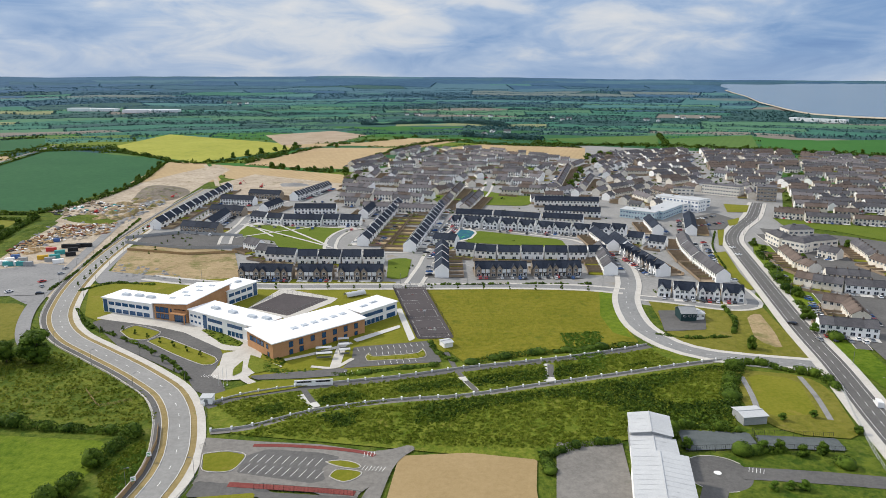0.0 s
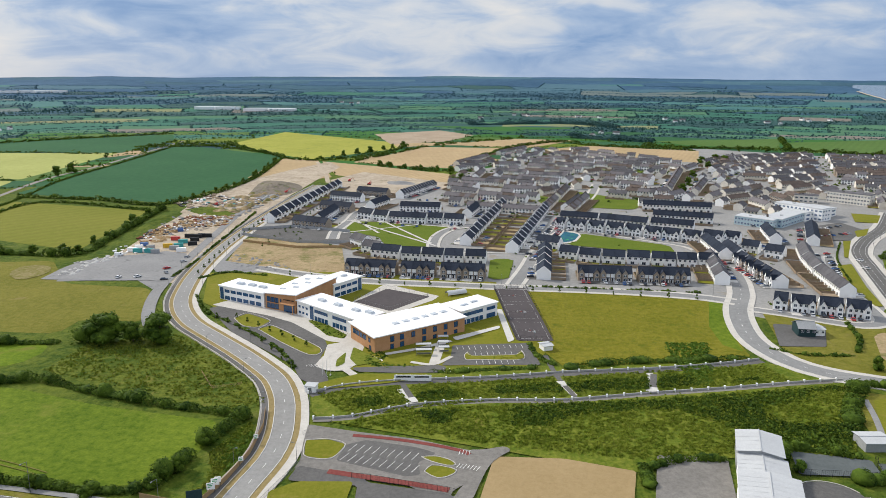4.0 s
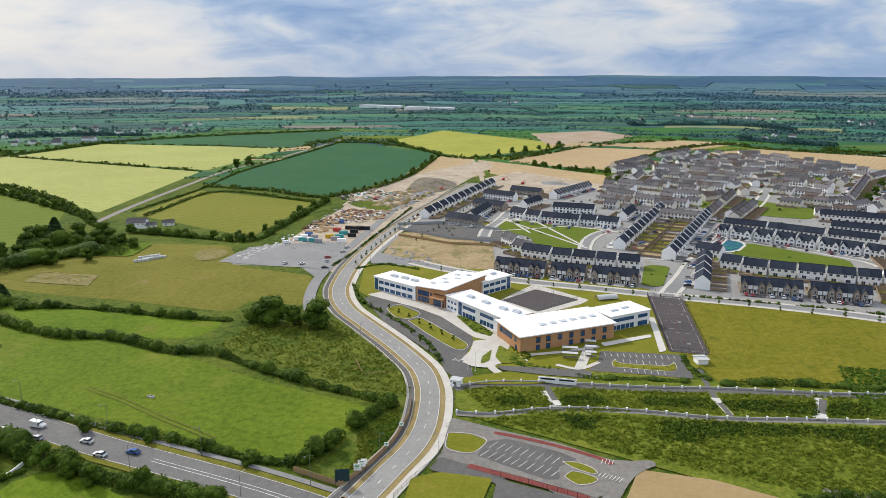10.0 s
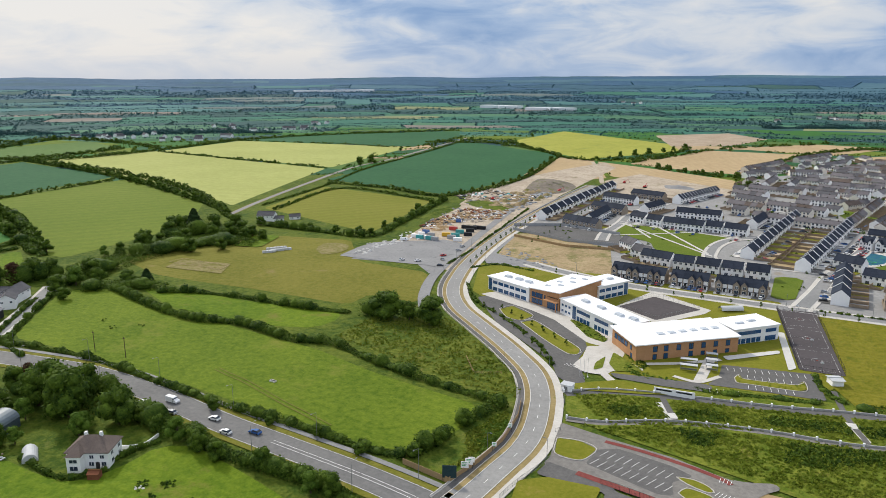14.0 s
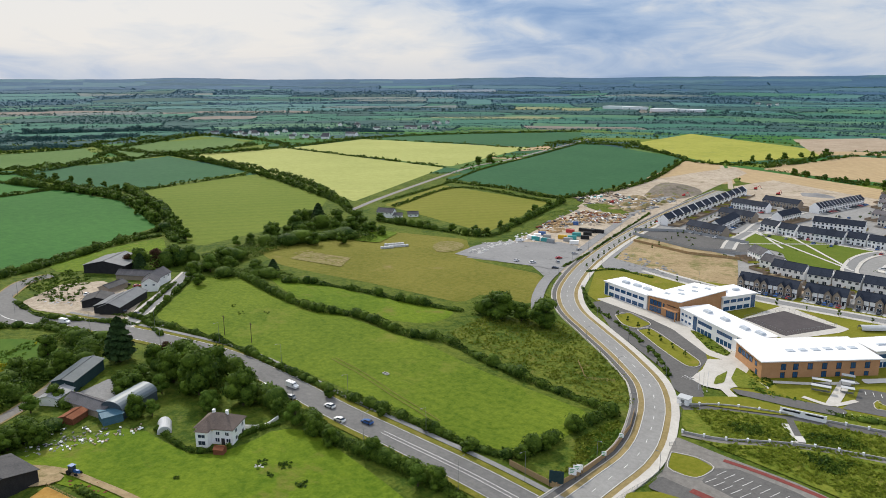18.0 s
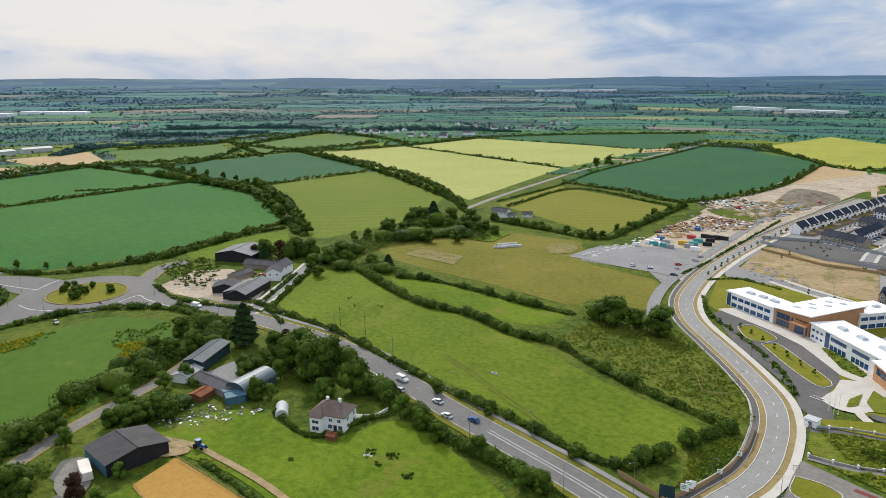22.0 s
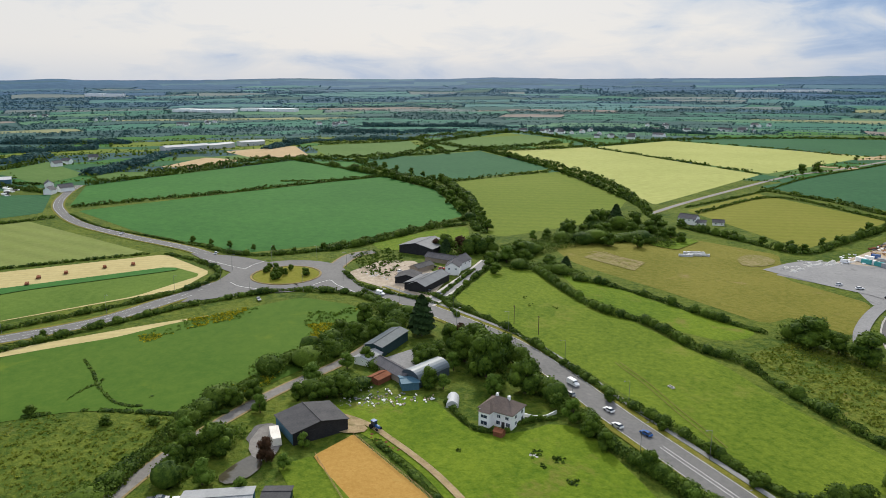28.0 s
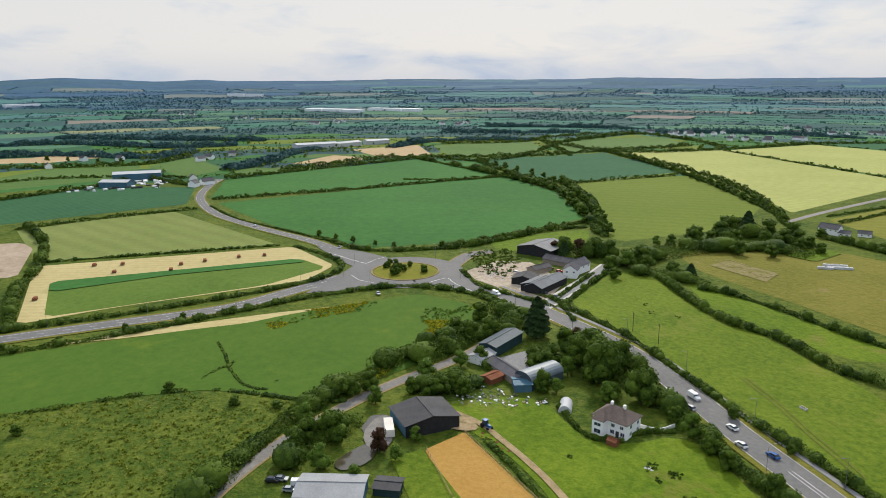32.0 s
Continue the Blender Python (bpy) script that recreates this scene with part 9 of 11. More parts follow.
structure("track_farm", strip(smooth([(-215.0, 63.1), (-208.0, 68.1), (-199.5, 71.9), (-189.8, 74.0), (-179.1, 76.1), (-166.9, 77.9), (-155.8, 78.7), (-144.8, 78.9)], 2.0), 1.15, -1.15, 0.42), "soil", "worn earth track across a paddock", "track")
field("farm_track", [(-217.8, 61.4), (-212.4, 66.6), (-203.7, 69.6), (-197.0, 70.1), (-198.1, 63.8), (-202.3, 59.5)], "soil", "trodden earth beside a barn", "track", 3.0)


def blots(name, area, count, size, mat, label, z=0.42):
    """Ragged patches of one surface over a plan polygon."""
    pts = [tuple(p) for p in area]
    lo, hi = np.min(pts, 0), np.max(pts, 0)
    r, g = np.random.default_rng(count * 3 + len(name)), Geo()
    while len(g.f) < count:
        p = r.uniform(lo, hi)
        if inside(p, pts):
            s, a = size * r.uniform(0.3, 1.3), r.uniform(0, 6.28)
            g.poly([(p[0] + s * q * math.cos(a + 0.7 * i), p[1] + s * q * math.sin(a + 0.7 * i), z + 0.001 * len(g.f)) for i, q in enumerate(r.uniform(0.5, 1.25, 9))])
    structure(name, g, mat, label, "ground patch")



for r in ([(-361.3, 281.1), (-359.6, 291.0), (-342.9, 291.3), (-343.6, 280.6)], [(-338.2, 283.5), (-337.9, 291.8), (-322.2, 292.0), (-319.8, 282.8)]):
    g = Geo()
    q = [Vector((*p, 0)) for p in r]
    for a, b in zip(q, q[1:] + q[:1]):
        strip([a, b], 0.25, -0.25, 0.50, 0, g)
    structure("foundation", g, "soil", "pale foundation strips left in a meadow", "foundation")

field("weed_patch", [(-360.4, 331.4), (-371, 366), (-353, 371), (-340.2, 337.6)], "bright", "bright green weedy patch", "field", 3)

barn_side = part("side_cladding", Geo().box(-0.12, 0.05, 0.4, -0.02, 14.9, 4.15), "bluesheet", bpy.data.objects["barn"], "blue sheet side cladding")
ring = smooth([(TURN[0] + 9.8 * math.cos(a * math.pi / 12), TURN[1] + 9.8 * math.sin(a * math.pi / 12)) for a in range(2, 20)])
structure("kerb_turning", strip(ring, 0.12, -0.12, 0.3, 0.2), "footway", "pale kerb round a turning circle", "kerb")
structure("marking_turning", Geo().tube(TURN[0], TURN[1], 0.5, 0.55, 1.1, 1.1, 18), "white", "white painted disc in a turning circle", "road marking")
field("field_vegetables_dark", [(-432.0, -104.1), (-444.4, 33.4), (-434.9, 39.5), (-427.2, -40.9), (-410.3, -100.6)], "crop", "dark green strip of vegetable rows")


def kerb_ring(pts):
    p = [Vector((*q, 0)) for q in pts]
    structure("kerb_island", strip(smooth([tuple(v[:2]) for v in p + p[:1]], 2.0), 0.12, -0.12, 0.25, 0.3), "footway", "pale kerb round a grass island", "kerb")


ISLANDS = ([(-144.2, 300.2), (-140.7, 308.0), (-125.9, 299.3), (-127.8, 290.0), (-135.3, 290.7)], [(-127.1, 287.7), (-123.1, 293.3), (-105.9, 280.7), (-91.9, 269.4), (-90.5, 263.7), (-94.2, 261.7), (-109.5, 272.6)], [(-34.5, 189.1), (-30.0, 190.0), (-25.6, 188.5), (-23.7, 186.2), (-26.1, 185.4), (-31.1, 186.9)], [(-32.2, 181.1), (-30.7, 184.8), (-26.6, 184.6), (-23.1, 183.3), (-24.3, 180.4), (-27.9, 178.3)], [(-72.0, 193.5), (-65.1, 195.1), (-59.0, 193.0), (-60.0, 185.7), (-62.5, 183.4), (-69.2, 184.3)],
           [(-31.4, 270.8), (-30.4, 274.9), (-28.5, 271.2), (-10.4, 275.1), (-8.6, 280.1), (-6.8, 272.2), (-10.1, 269.3), (-27.1, 266.8), (-30.1, 266.4)])
for r in ISLANDS:
    kerb_ring(r)

# ---- vehicles ----


def wheel_mesh():
    g = Geo()
    n = 12
    for y in (0, 0.22):
        g.v += [(0.33 * math.cos(2 * math.pi * k / n), y, 0.33 + 0.33 * math.sin(2 * math.pi * k / n)) for k in range(n)]
    g.f = [tuple(range(n - 1, -1, -1)), tuple(range(n, 2 * n))] + [(k, (k + 1) % n, n + (k + 1) % n, n + k) for k in range(n)]
    return g.mesh("wheel", "tyre")


WHEEL = wheel_mesh()


def profile(pts, w, inset=0.0):
    """A body from a side profile (x, z), w wide; inset draws upper points in."""
    g = Geo()
    top = max(z for _, z in pts)
    k = len(pts)
    for s in (-1, 1):
        g.v += [(x, s * (w / 2 - (inset if z > 0.95 else 0)), z) for x, z in pts]
    g.f = [tuple(range(k)), tuple(range(2 * k - 1, k - 1, -1))] + [(i, k + i, k + (i + 1) % k, (i + 1) % k) for i in range(k)]
    return g


CARS = {}


def car_parts(paint, van=False):
    if (paint, van) not in CARS:
        if van:
            body = profile([(0, 0.3), (5.2, 0.3), (5.2, 0.95), (4.3, 1.25), (3.7, 2.1), (0.1, 2.2), (0, 1.2)], 1.95, 0.08)
            glass = Geo().box(3.55, -0.96, 1.3, 4.1, 0.96, 1.85, 0.06)
            xs = (1.0, 4.2)
        else:
            body = profile([(0, 0.3), (4.2, 0.3), (4.25, 0.62), (4.1, 0.78), (3.1, 0.92), (0.15, 0.95), (0, 0.7)], 1.76)
            glass = profile([(0.2, 0.94), (3.15, 0.9), (2.45, 1.36), (0.75, 1.40)], 1.60, 0.10)
            xs = (0.8, 3.35)
        rows = [("body", body.mesh("body", paint), None), ("glazing", glass.mesh("glazing", "glass"), None)]
        if not van:
            rows.append(("roof", Geo().box(0.85, -0.68, 1.385, 2.42, 0.68, 1.43, 0.05).mesh("roof", paint), None))
        for x in xs:
            for y in (-0.9, 0.68):
                rows.append(("wheel", WHEEL, Matrix.Translation((x, y, 0))))
        CARS[(paint, van)] = rows
    return CARS[(paint, van)]


CAR_LABEL = {"carblack": "black car", "carsilver": "silver car", "whitepaint": "white car", "carblue": "blue car", "carred": "red car"}
car_pick = random.Random(77)


def car(p, yaw, paint=None, where="parked beside houses", z=0.32, van=False, group="cars"):
    paint = paint or car_pick.choice(["carblack", "carblack", "carsilver", "carsilver", "whitepaint", "carblue", "carred"])
    CAR_AT.append((p[0], p[1]))
    label = ("white delivery van " if van else CAR_LABEL[paint] + " with dark glass ") + where
    stamp("van" if van else "car", label, "van" if van else "car", car_parts(paint, van), Matrix.Translation((p[0], p[1], z)) @ Matrix.Rotation(yaw, 4, "Z"), group)


for q, paint, van in (((-202.8, 144.0), "whitepaint", False), ((-172.3, 147.7), "whitepaint", False), ((-162.1, 143.0), "whitepaint", False), ((-153.9, 147.7), "carblue", False), ((-188.3, 143.5), "carsilver", False)):
    car(q, math.radians(184), paint, "driving on a main road", 0.32, van)
for q, yaw, paint in (((-355.7, 67.8), 0, "carsilver"), ((-464.1, 63.1), 2.6, "whitepaint"), ((-558, 11), 2.6, "whitepaint"), ((196, 464), 2.2, "whitepaint"), ((191.7, 443.8), 2.2, "whitepaint"), ((163.3, 310.8), 2.3, "carblack")):
    car(q, yaw, paint, "driving on the road")
# cars parked in front of the houses
for line, gap, yaw, prob in (([(-111.0, 379.3), (-84.7, 379.1)], 3.0, 90, 0.62), ([(-80.2, 380.9), (-61.3, 379.7)], 3.0, 90, 0.6), ([(-56.9, 380.3), (-33.6, 380.9)], 3.0, 90, 0.5), ([(21.3, 386.7), (47.6, 386.6)], 3.2, 90, 0.5), ([(51.7, 387.1), (78.4, 388.3)], 3.2, 90, 0.55),
                             ([(-12.9, 448.9), (8, 579)], 3.4, 20, 0.6), ([(122.6, 437.1), (123.6, 399.6)], 3.2, 40, 0.75), ([(111.9, 348.6), (149.9, 341.3)], 4.0, 80, 0.5), ([(179, 481), (164.2, 414.2)], 4.5, 20, 0.6), ([(9, 525), (103, 493)], 5.0, 85, 0.35),
                             ([(212.3, 450.2), (195.4, 383.5)], 5.0, 130, 0.5), ([(190.5, 351.8), (181.5, 320.5)], 4.0, 120, 0.7), ([(164.2, 289.8), (185.1, 285.9)], 6.0, 90, 0.5), ([(156, 568), (142, 485)], 6.0, 20, 0.4), ([(-9.9, 431.4), (11, 544)], 3.6, 20, 0.55), ([(-47.2, 467.2), (-28, 608)], 5.0, 20, 0.35), ([(190, 551), (228, 580)], 4.0, 100, 0.6), ([(190, 531), (224, 551)], 4.0, 100, 0.5), ([(-140, 529), (-63, 518)], 6.0, 85, 0.4), ([(112.3, 435.8), (117.3, 393.2)], 4.0, 40, 0.6), ([(-118, 644), (-70, 638)], 7.0, 90, 0.4), ([(-60, 801), (-15, 784)], 7.0, 90, 0.4)):
    for p, a in walk_line(line, gap):
        if car_pick.random() < prob:
            car((p.x, p.y), radians(yaw + car_pick.uniform(-6, 6)), None, "parked beside houses", 0.2)
for q in ((-186.5, 2.1), (-186.4, 4.4), (-180.2, 6.3)):
    car(q, 1.2, car_pick.choice(["carblack", "carsilver"]), "parked in a farm yard", 0.25)
car((-181.8, 8.8), 1.3, "whitepaint", "parked in a farm yard", 0.25, True)
for q, pt in (((-221.8, 393.6), "carsilver"), ((-224.0, 404.4), "carsilver"), ((-216.0, 368.3), "carsilver"), ((-223.6, 377.4), "carred"), ((-213.1, 355.4), "carblack"), ((-238.9, 354.5), "whitepaint"), ((-230.2, 357.6), "whitepaint")):
    car(q, car_pick.uniform(0, 3), pt, "standing in a gravel yard", 0.25)
car((-271.5, 403.2), 0.4, "whitepaint", "standing in a gravel yard", 0.25, True)
car((-199.9, 149.4), math.radians(4), "whitepaint", "driving on a main road", 0.32, True)
car((-336.9, 125.8), math.radians(20), "whitepaint", "driving on a main road", 0.34, True)
car((150.7, 225.2), 1.3, "whitepaint", "standing at a road junction", 0.35, True)
for q in ((-327.3, 151.8), (-322.0, 153.3), (-366.6, 175.7), (-373.5, 173.4), (-370.1, 151.8)):
    car(q, car_pick.uniform(0, 3), None, "parked in a farmyard", 0.3)

# the many cars on the drives, seen from far off
for x, y, yaw, old in CAR_SLOTS:
    if car_pick.random() > (0.30 if old else 0.72) or min(abs(x - p[0]) + abs(y - p[1]) for p in CAR_AT) < 3.2:
        continue
    turn = yaw + (math.pi if car_pick.random() < 0.5 else 0) + car_pick.uniform(-0.08, 0.08)
    m = Matrix.Translation((x, y, 0.4)) @ Matrix.Rotation(turn, 4, "Z") @ Matrix.Translation((-2.1, car_pick.uniform(-0.6, 0.6), -0.15))
    join_into("parked_cars", [r for r in car_parts(car_pick.choice(["carblack", "carblack", "carsilver", "carsilver", "whitepaint", "carblue", "carred"])) if r[0] != "wheel"], m)
finish_joined("parked_cars", "cars of many colours parked on the drives of a housing estate", "cars")

# tractor beside the arena
tr = thing("tractor", "blue farm tractor with a cab beside a paddock track", "tractor", Matrix.Translation((*(-199.5, 71.9), 0.1)) @ Matrix.Rotation(0.3, 4, "Z"))
part("bonnet", Geo().box(1.6, -0.4, 0.9, 3.6, 0.4, 1.7, 0.08), "carblue", tr)
part("cab", Geo().box(0, -0.8, 0.9, 1.6, 0.8, 2.7, 0.15), "glass", tr)
part("cab_roof", Geo().box(-0.1, -0.85, 2.7, 1.7, 0.85, 2.85, 0.05), "carblue", tr)
for x, y, s in ((0.3, -1.2, 2.4), (0.3, 0.7, 2.4), (3.0, -1.0, 1.5), (3.0, 0.7, 1.5)):
    w = new("wheel", WHEEL)
    w.parent, w.matrix_basis = tr, Matrix.Translation((x, y, 0)) @ Matrix.Diagonal((s, 2.0, s, 1))


# ---- street furniture ----
def lamp_parts(h, arm=1.6):
    post = Geo().tube(0, 0, 0, 1.2, 0.11, 0.10, 8).tube(0, 0, 1.2, h, 0.08, 0.05, 8)
    bracket = Geo().beam((0, 0, h - 0.05), (arm, 0, h + 0.25), 0.045, 6)
    head = Geo().box(arm - 0.1, -0.16, h + 0.18, arm + 0.65, 0.16, h + 0.34, 0.05)
    return [("post", post.mesh("post", "steel"), None), ("arm", bracket.mesh("arm", "steel"), None), ("lamp_head", head.mesh("lamp_head", "steel"), None)]


LAMP_TALL, LAMP_SHORT = lamp_parts(9.5, 1.8), lamp_parts(6.0, 0.9)


def lamps(line, off, gap, parts, label, turn=0.0, start=0):
    side = sideways(line, off)
    run = -start
    for k in range(len(side) - 1):
        run += (side[k + 1] - side[k]).length
        if run >= gap:
            run = 0
            d = line[k + 1] - line[k]
            yaw = math.atan2(d.y, d.x) - math.copysign(math.pi / 2, off) + turn
            stamp("street_lamp", label, "street lamp", parts, Matrix.Translation((side[k].x, side[k].y, 0.1)) @ Matrix.Rotation(yaw, 4, "Z"), "street lamps")


lamps(main, -8.2, 38, LAMP_TALL, "tall grey steel street lamp beside a main road")
lamps(main, 8.2, 38, LAMP_TALL, "tall grey steel street lamp beside a main road", start=19)
lamps(west, 7.6, 40, LAMP_TALL, "tall grey steel street lamp beside a main road")
lamps(link, 8.4, 32, LAMP_SHORT, "slim steel street lamp beside a new road")
lamps(link, -8.4, 32, LAMP_SHORT, "slim steel street lamp beside a new road", start=16)
lamps(east_road, 7.0, 30, LAMP_TALL, "tall grey steel street lamp beside a distributor road")
lamps(south_street, 5.2, 34, LAMP_SHORT, "slim steel street lamp beside an estate street")
for k in range(8):
    a = k * math.pi / 4
    stamp("street_lamp", "tall grey steel street lamp beside a roundabout", "street lamp", LAMP_TALL, Matrix.Translation((ISLE[0] + 36.5 * math.cos(a), ISLE[1] + 36.5 * math.sin(a), 0.1)) @ Matrix.Rotation(a + math.pi, 4, "Z"), "street lamps")

for q in ((-247.7, 167.7), (-264.8, 165.7)):
    up = thing("utility_pole", "grey wooden utility pole standing in a pasture", "utility pole", Matrix.Translation((*q, 0)))
    part("pole", Geo().tube(0, 0, 0, 9, 0.16, 0.11), "bark", up)
    part("crossarm", Geo().box(-0.9, -0.08, 8.2, 0.9, 0.08, 8.4), "bark", up)
wt = thing("water_trough", "pale concrete water trough in a pasture", "trough", Matrix.Translation((*(-181.0, 179.9), 0)))
g = Geo().box(0, 0, 0, 2.6, 0.15, 0.6).box(0, 1.05, 0, 2.6, 1.2, 0.6).box(0, 0.15, 0, 0.15, 1.05, 0.6).box(2.45, 0.15, 0, 2.6, 1.05, 0.6)
part("basin", g, "concrete", wt)
part("water", Geo().box(0.15, 0.15, 0.05, 2.45, 1.05, 0.5), "pond", wt)
# pillars of the path parapets
PILLAR = Geo().box(-0.28, -0.28, 0, 0.28, 0.28, 1.25).box(-0.36, -0.36, 1.25, 0.36, 0.36, 1.4, 0.08).mesh("pillar", "render")
for nm, pts, w in (("path_upper", PATH_A, 3.4), ("path_lower", PATH_B, 2.0)):
    wall = bpy.data.objects["wall_" + nm]
    for p, a in walk_line([tuple(v[:2]) for v in sideways(smooth(pts), w / 2 + 0.2)], 6.5):
        ob = new("pillar", PILLAR)
        ob.parent, ob.location = wall, (p.x, p.y, 0)
for r in ([(-50.8, 235.2), (-43.0, 222.8)], [(6.8, 251.5), (12.1, 239.4)], [(41.3, 264.4), (38.8, 245.5)]):
    ln = [Vector((*r[0], 0)), Vector((*r[1], 0))]
    structure("path_link", strip(ln, 1.2, -1.2, 0.3), "concrete", "short concrete link between two paths", "path")

# timber hoarding and boards at the junction
hoard = thing("hoarding", "orange-brown timber hoarding along a road junction", "fence")
for r in ([(-105.6, 156.4), (-88.8, 154.2)], [(-88.8, 154.2), (-86.4, 167.2), (-85.8, 183.3), (-88.4, 199.9), (-92.6, 212.0)]):
    for (p, a), (q, b) in zip(walk_line(r, 2.4), walk_line(r, 2.4)[1:]):
        d = q - p
        ob = part("panel", Geo().box(0, -0.04, 0.05, d.length, 0.04, 1.9), "timber", hoard)
        ob.matrix_basis = Matrix.Translation(p) @ Matrix.Rotation(math.atan2(d.y, d.x), 4, "Z")
boards = ((-87.4, 161.1), "render", 2.2, 3.8), ((-87.2, 163.3), "render", 2.2, 3.8), ((-87.2, 164.8), "render", 1.8, 3.4), ((-85.5, 176.2), "render", 1.4, 3.2), ((-86.5, 189.5), "render", 1.4, 3.2), ((-88.9, 154.9), "darkgreen", 4.0, 5.2)
for p, mt, w, h in boards:
    b = thing("billboard", "upright advertising board on posts behind a hoarding" if mt == "render" else "dark square advertising board on black posts", "billboard", Matrix.Translation((*p, 0)) @ Matrix.Rotation(radians(25), 4, "Z"))
    part("board", Geo().box(-w / 2, -0.06, h - w * 0.95, w / 2, 0.06, h), mt, b)
    for x in (-w / 2 + 0.15, w / 2 - 0.15):
        part("post", Geo().box(x - 0.06, 0.06, 0, x + 0.06, 0.16, h), "black", b)
    if mt == "render":
        for k in range(3):
            part("print_bar", Geo().box(-w * 0.35, -0.09, h - 0.5 - 0.45 * k, w * (0.3 - 0.1 * k), -0.06, h - 0.3 - 0.45 * k), "greenground", b)


def railing(name, pts, h, mat, label, gap=2.5, bars=0.0, category="fence", z=0.0):
    """A fence: posts, two rails and, where asked, a mesh of thin bars, each bay one part."""
    t = thing(name, label, category)
    steps = walk_line(pts, gap)
    post = Geo().box(-0.04, -0.04, 0, 0.04, 0.04, h).mesh("post", mat)
    for p, a in steps:
        ob = new("post", post)
        ob.parent, ob.location = t, (p.x, p.y, z)
    g = Geo()
    for (p, a), (q, b) in zip(steps, steps[1:]):
        if (q - p).length > gap * 1.5:
            continue
        for zz in ((0.35, h - 0.08) if h > 1.5 else (0.4, h * 0.7, h - 0.05)):
            g.beam((p.x, p.y, z + zz), (q.x, q.y, z + zz), 0.035, 4)
        if bars:
            n = int((q - p).length / bars)
            for k in range(1, n):
                c = p.lerp(q, k / n)
                g.beam((c.x, c.y, z + 0.1), (c.x, c.y, z + h), 0.018, 3)
    part("railing", g, mat, t)
    return t


railing("mesh_fence", [(-95.0, 333.9), (-84.0, 359.0), (-58.6, 348.7), (-73.9, 322.1), (-95.0, 333.9)], 2.4, "steel", "tall steel mesh fence round a play yard", 3.0, 0.5)
railing("mesh_fence", [(-27.1, 369.2), (-10.1, 372.0), (4.9, 293.1), (-11.0, 291.5), (-27.1, 369.2)], 2.6, "black", "black mesh fence round a ball court", 3.2, 0.5)
railing("timber_rail_fence", [(-190.3, 50.1), (-163.6, 50.0), (-148.3, 51.3)], 1.3, "timber", "timber post-and-rail fence round an arena", 2.4)
railing("timber_rail_fence", [(-197.1, 64.5), (-157.2, 71.2), (-141.8, 72.9)], 1.3, "timber", "timber post-and-rail fence round an arena", 2.4)
railing("steel_fence", [(-51.9, 174.5), (-48.0, 174.6), (-35.5, 172.9), (-24.4, 171.7), (-19.6, 170.3)], 2.2, "black", "black steel paling fence", 2.8, 0.35)
railing("steel_fence", [(-74.0, 196.8), (-71.7, 200.0)], 1.6, "steel", "galvanised paling fence beside a footway", 2.0, 0.3)
railing("steel_fence", [(-69.2, 180.4), (-70.0, 174.7), (-71.7, 166.7), (-72.8, 159.4), (-73.2, 153.0)], 1.6, "steel", "galvanised paling fence beside a footway", 2.4, 0.3)
railing("steel_fence", [(146.2, 241.2), (139.0, 220.9), (131.3, 196.5), (126.8, 180.7)], 1.8, "palesheet", "pale railing beside a distributor road", 2.4, 0.3)
railing("steel_fence", [(71.2, 195.5), (97.2, 197.3), (123.0, 195.4)], 2.4, "black", "black mesh fence behind play courts", 3.0, 0.5)
railing("steel_fence", [(98.7, 206.9), (97.2, 197.3)], 2.4, "black", "black mesh fence between play courts", 3.0, 0.5)
railing("steel_fence", [(99.2, 206.2), (124.2, 204.1)], 2.4, "black", "black mesh fence behind play courts", 3.0, 0.5)
railing("paddock_fence", [(-129.0, 238.2), (-118.5, 225.0), (-107.8, 230.7)], 1.2, "timber", "weathered timber rail fence round a square of rough pasture", 2.5, 0.5)

pf = thing("panel_fence", "long grey concrete panel fence beside a cleared plot", "fence")
for r in ([(-218, 475), (-170.3, 458.4), (-133.0, 462.1)], [(-224, 489), (-192, 508), (-143, 497)]):
    for (p, a), (q, b) in zip(walk_line(r, 3.0), walk_line(r, 3.0)[1:]):
        d = q - p
        part("panel", Geo().box(0, -0.05, 0, d.length - 0.1, 0.05, 2.3), "greyfence", pf).matrix_basis = Matrix.Translation(p) @ Matrix.Rotation(math.atan2(d.y, d.x), 4, "Z")
pf = thing("panel_fence", "tan timber panel fence along a cleared plot", "fence")
for (p, a), (q, b) in zip(walk_line([(-208, 455), (-164.8, 442.8), (-132.1, 449.3)], 3.0), walk_line([(-208, 455), (-164.8, 442.8), (-132.1, 449.3)], 3.0)[1:]):
    d = q - p
    part("panel", Geo().box(0, -0.05, 0, d.length - 0.1, 0.05, 1.9), "timber", pf).matrix_basis = Matrix.Translation(p) @ Matrix.Rotation(math.atan2(d.y, d.x), 4, "Z")

# ---- markings ----


def bays(a, b, gap, length, turn, name, label):
    """Short painted lines at even steps from a to b."""
    g = Geo()
    for p, yaw in walk_line([a, b], gap):
        d = Vector((math.cos(yaw + turn), math.sin(yaw + turn), 0)) * length
        n = Vector((-d.y, d.x, 0)).normalized() * 0.07
        g.poly([tuple(p + n)[:2] + (0.54,), tuple(p - n)[:2] + (0.54,), tuple(p + d - n)[:2] + (0.54,), tuple(p + d + n)[:2] + (0.54,)])
    structure(name, g, "white", label, "road marking")


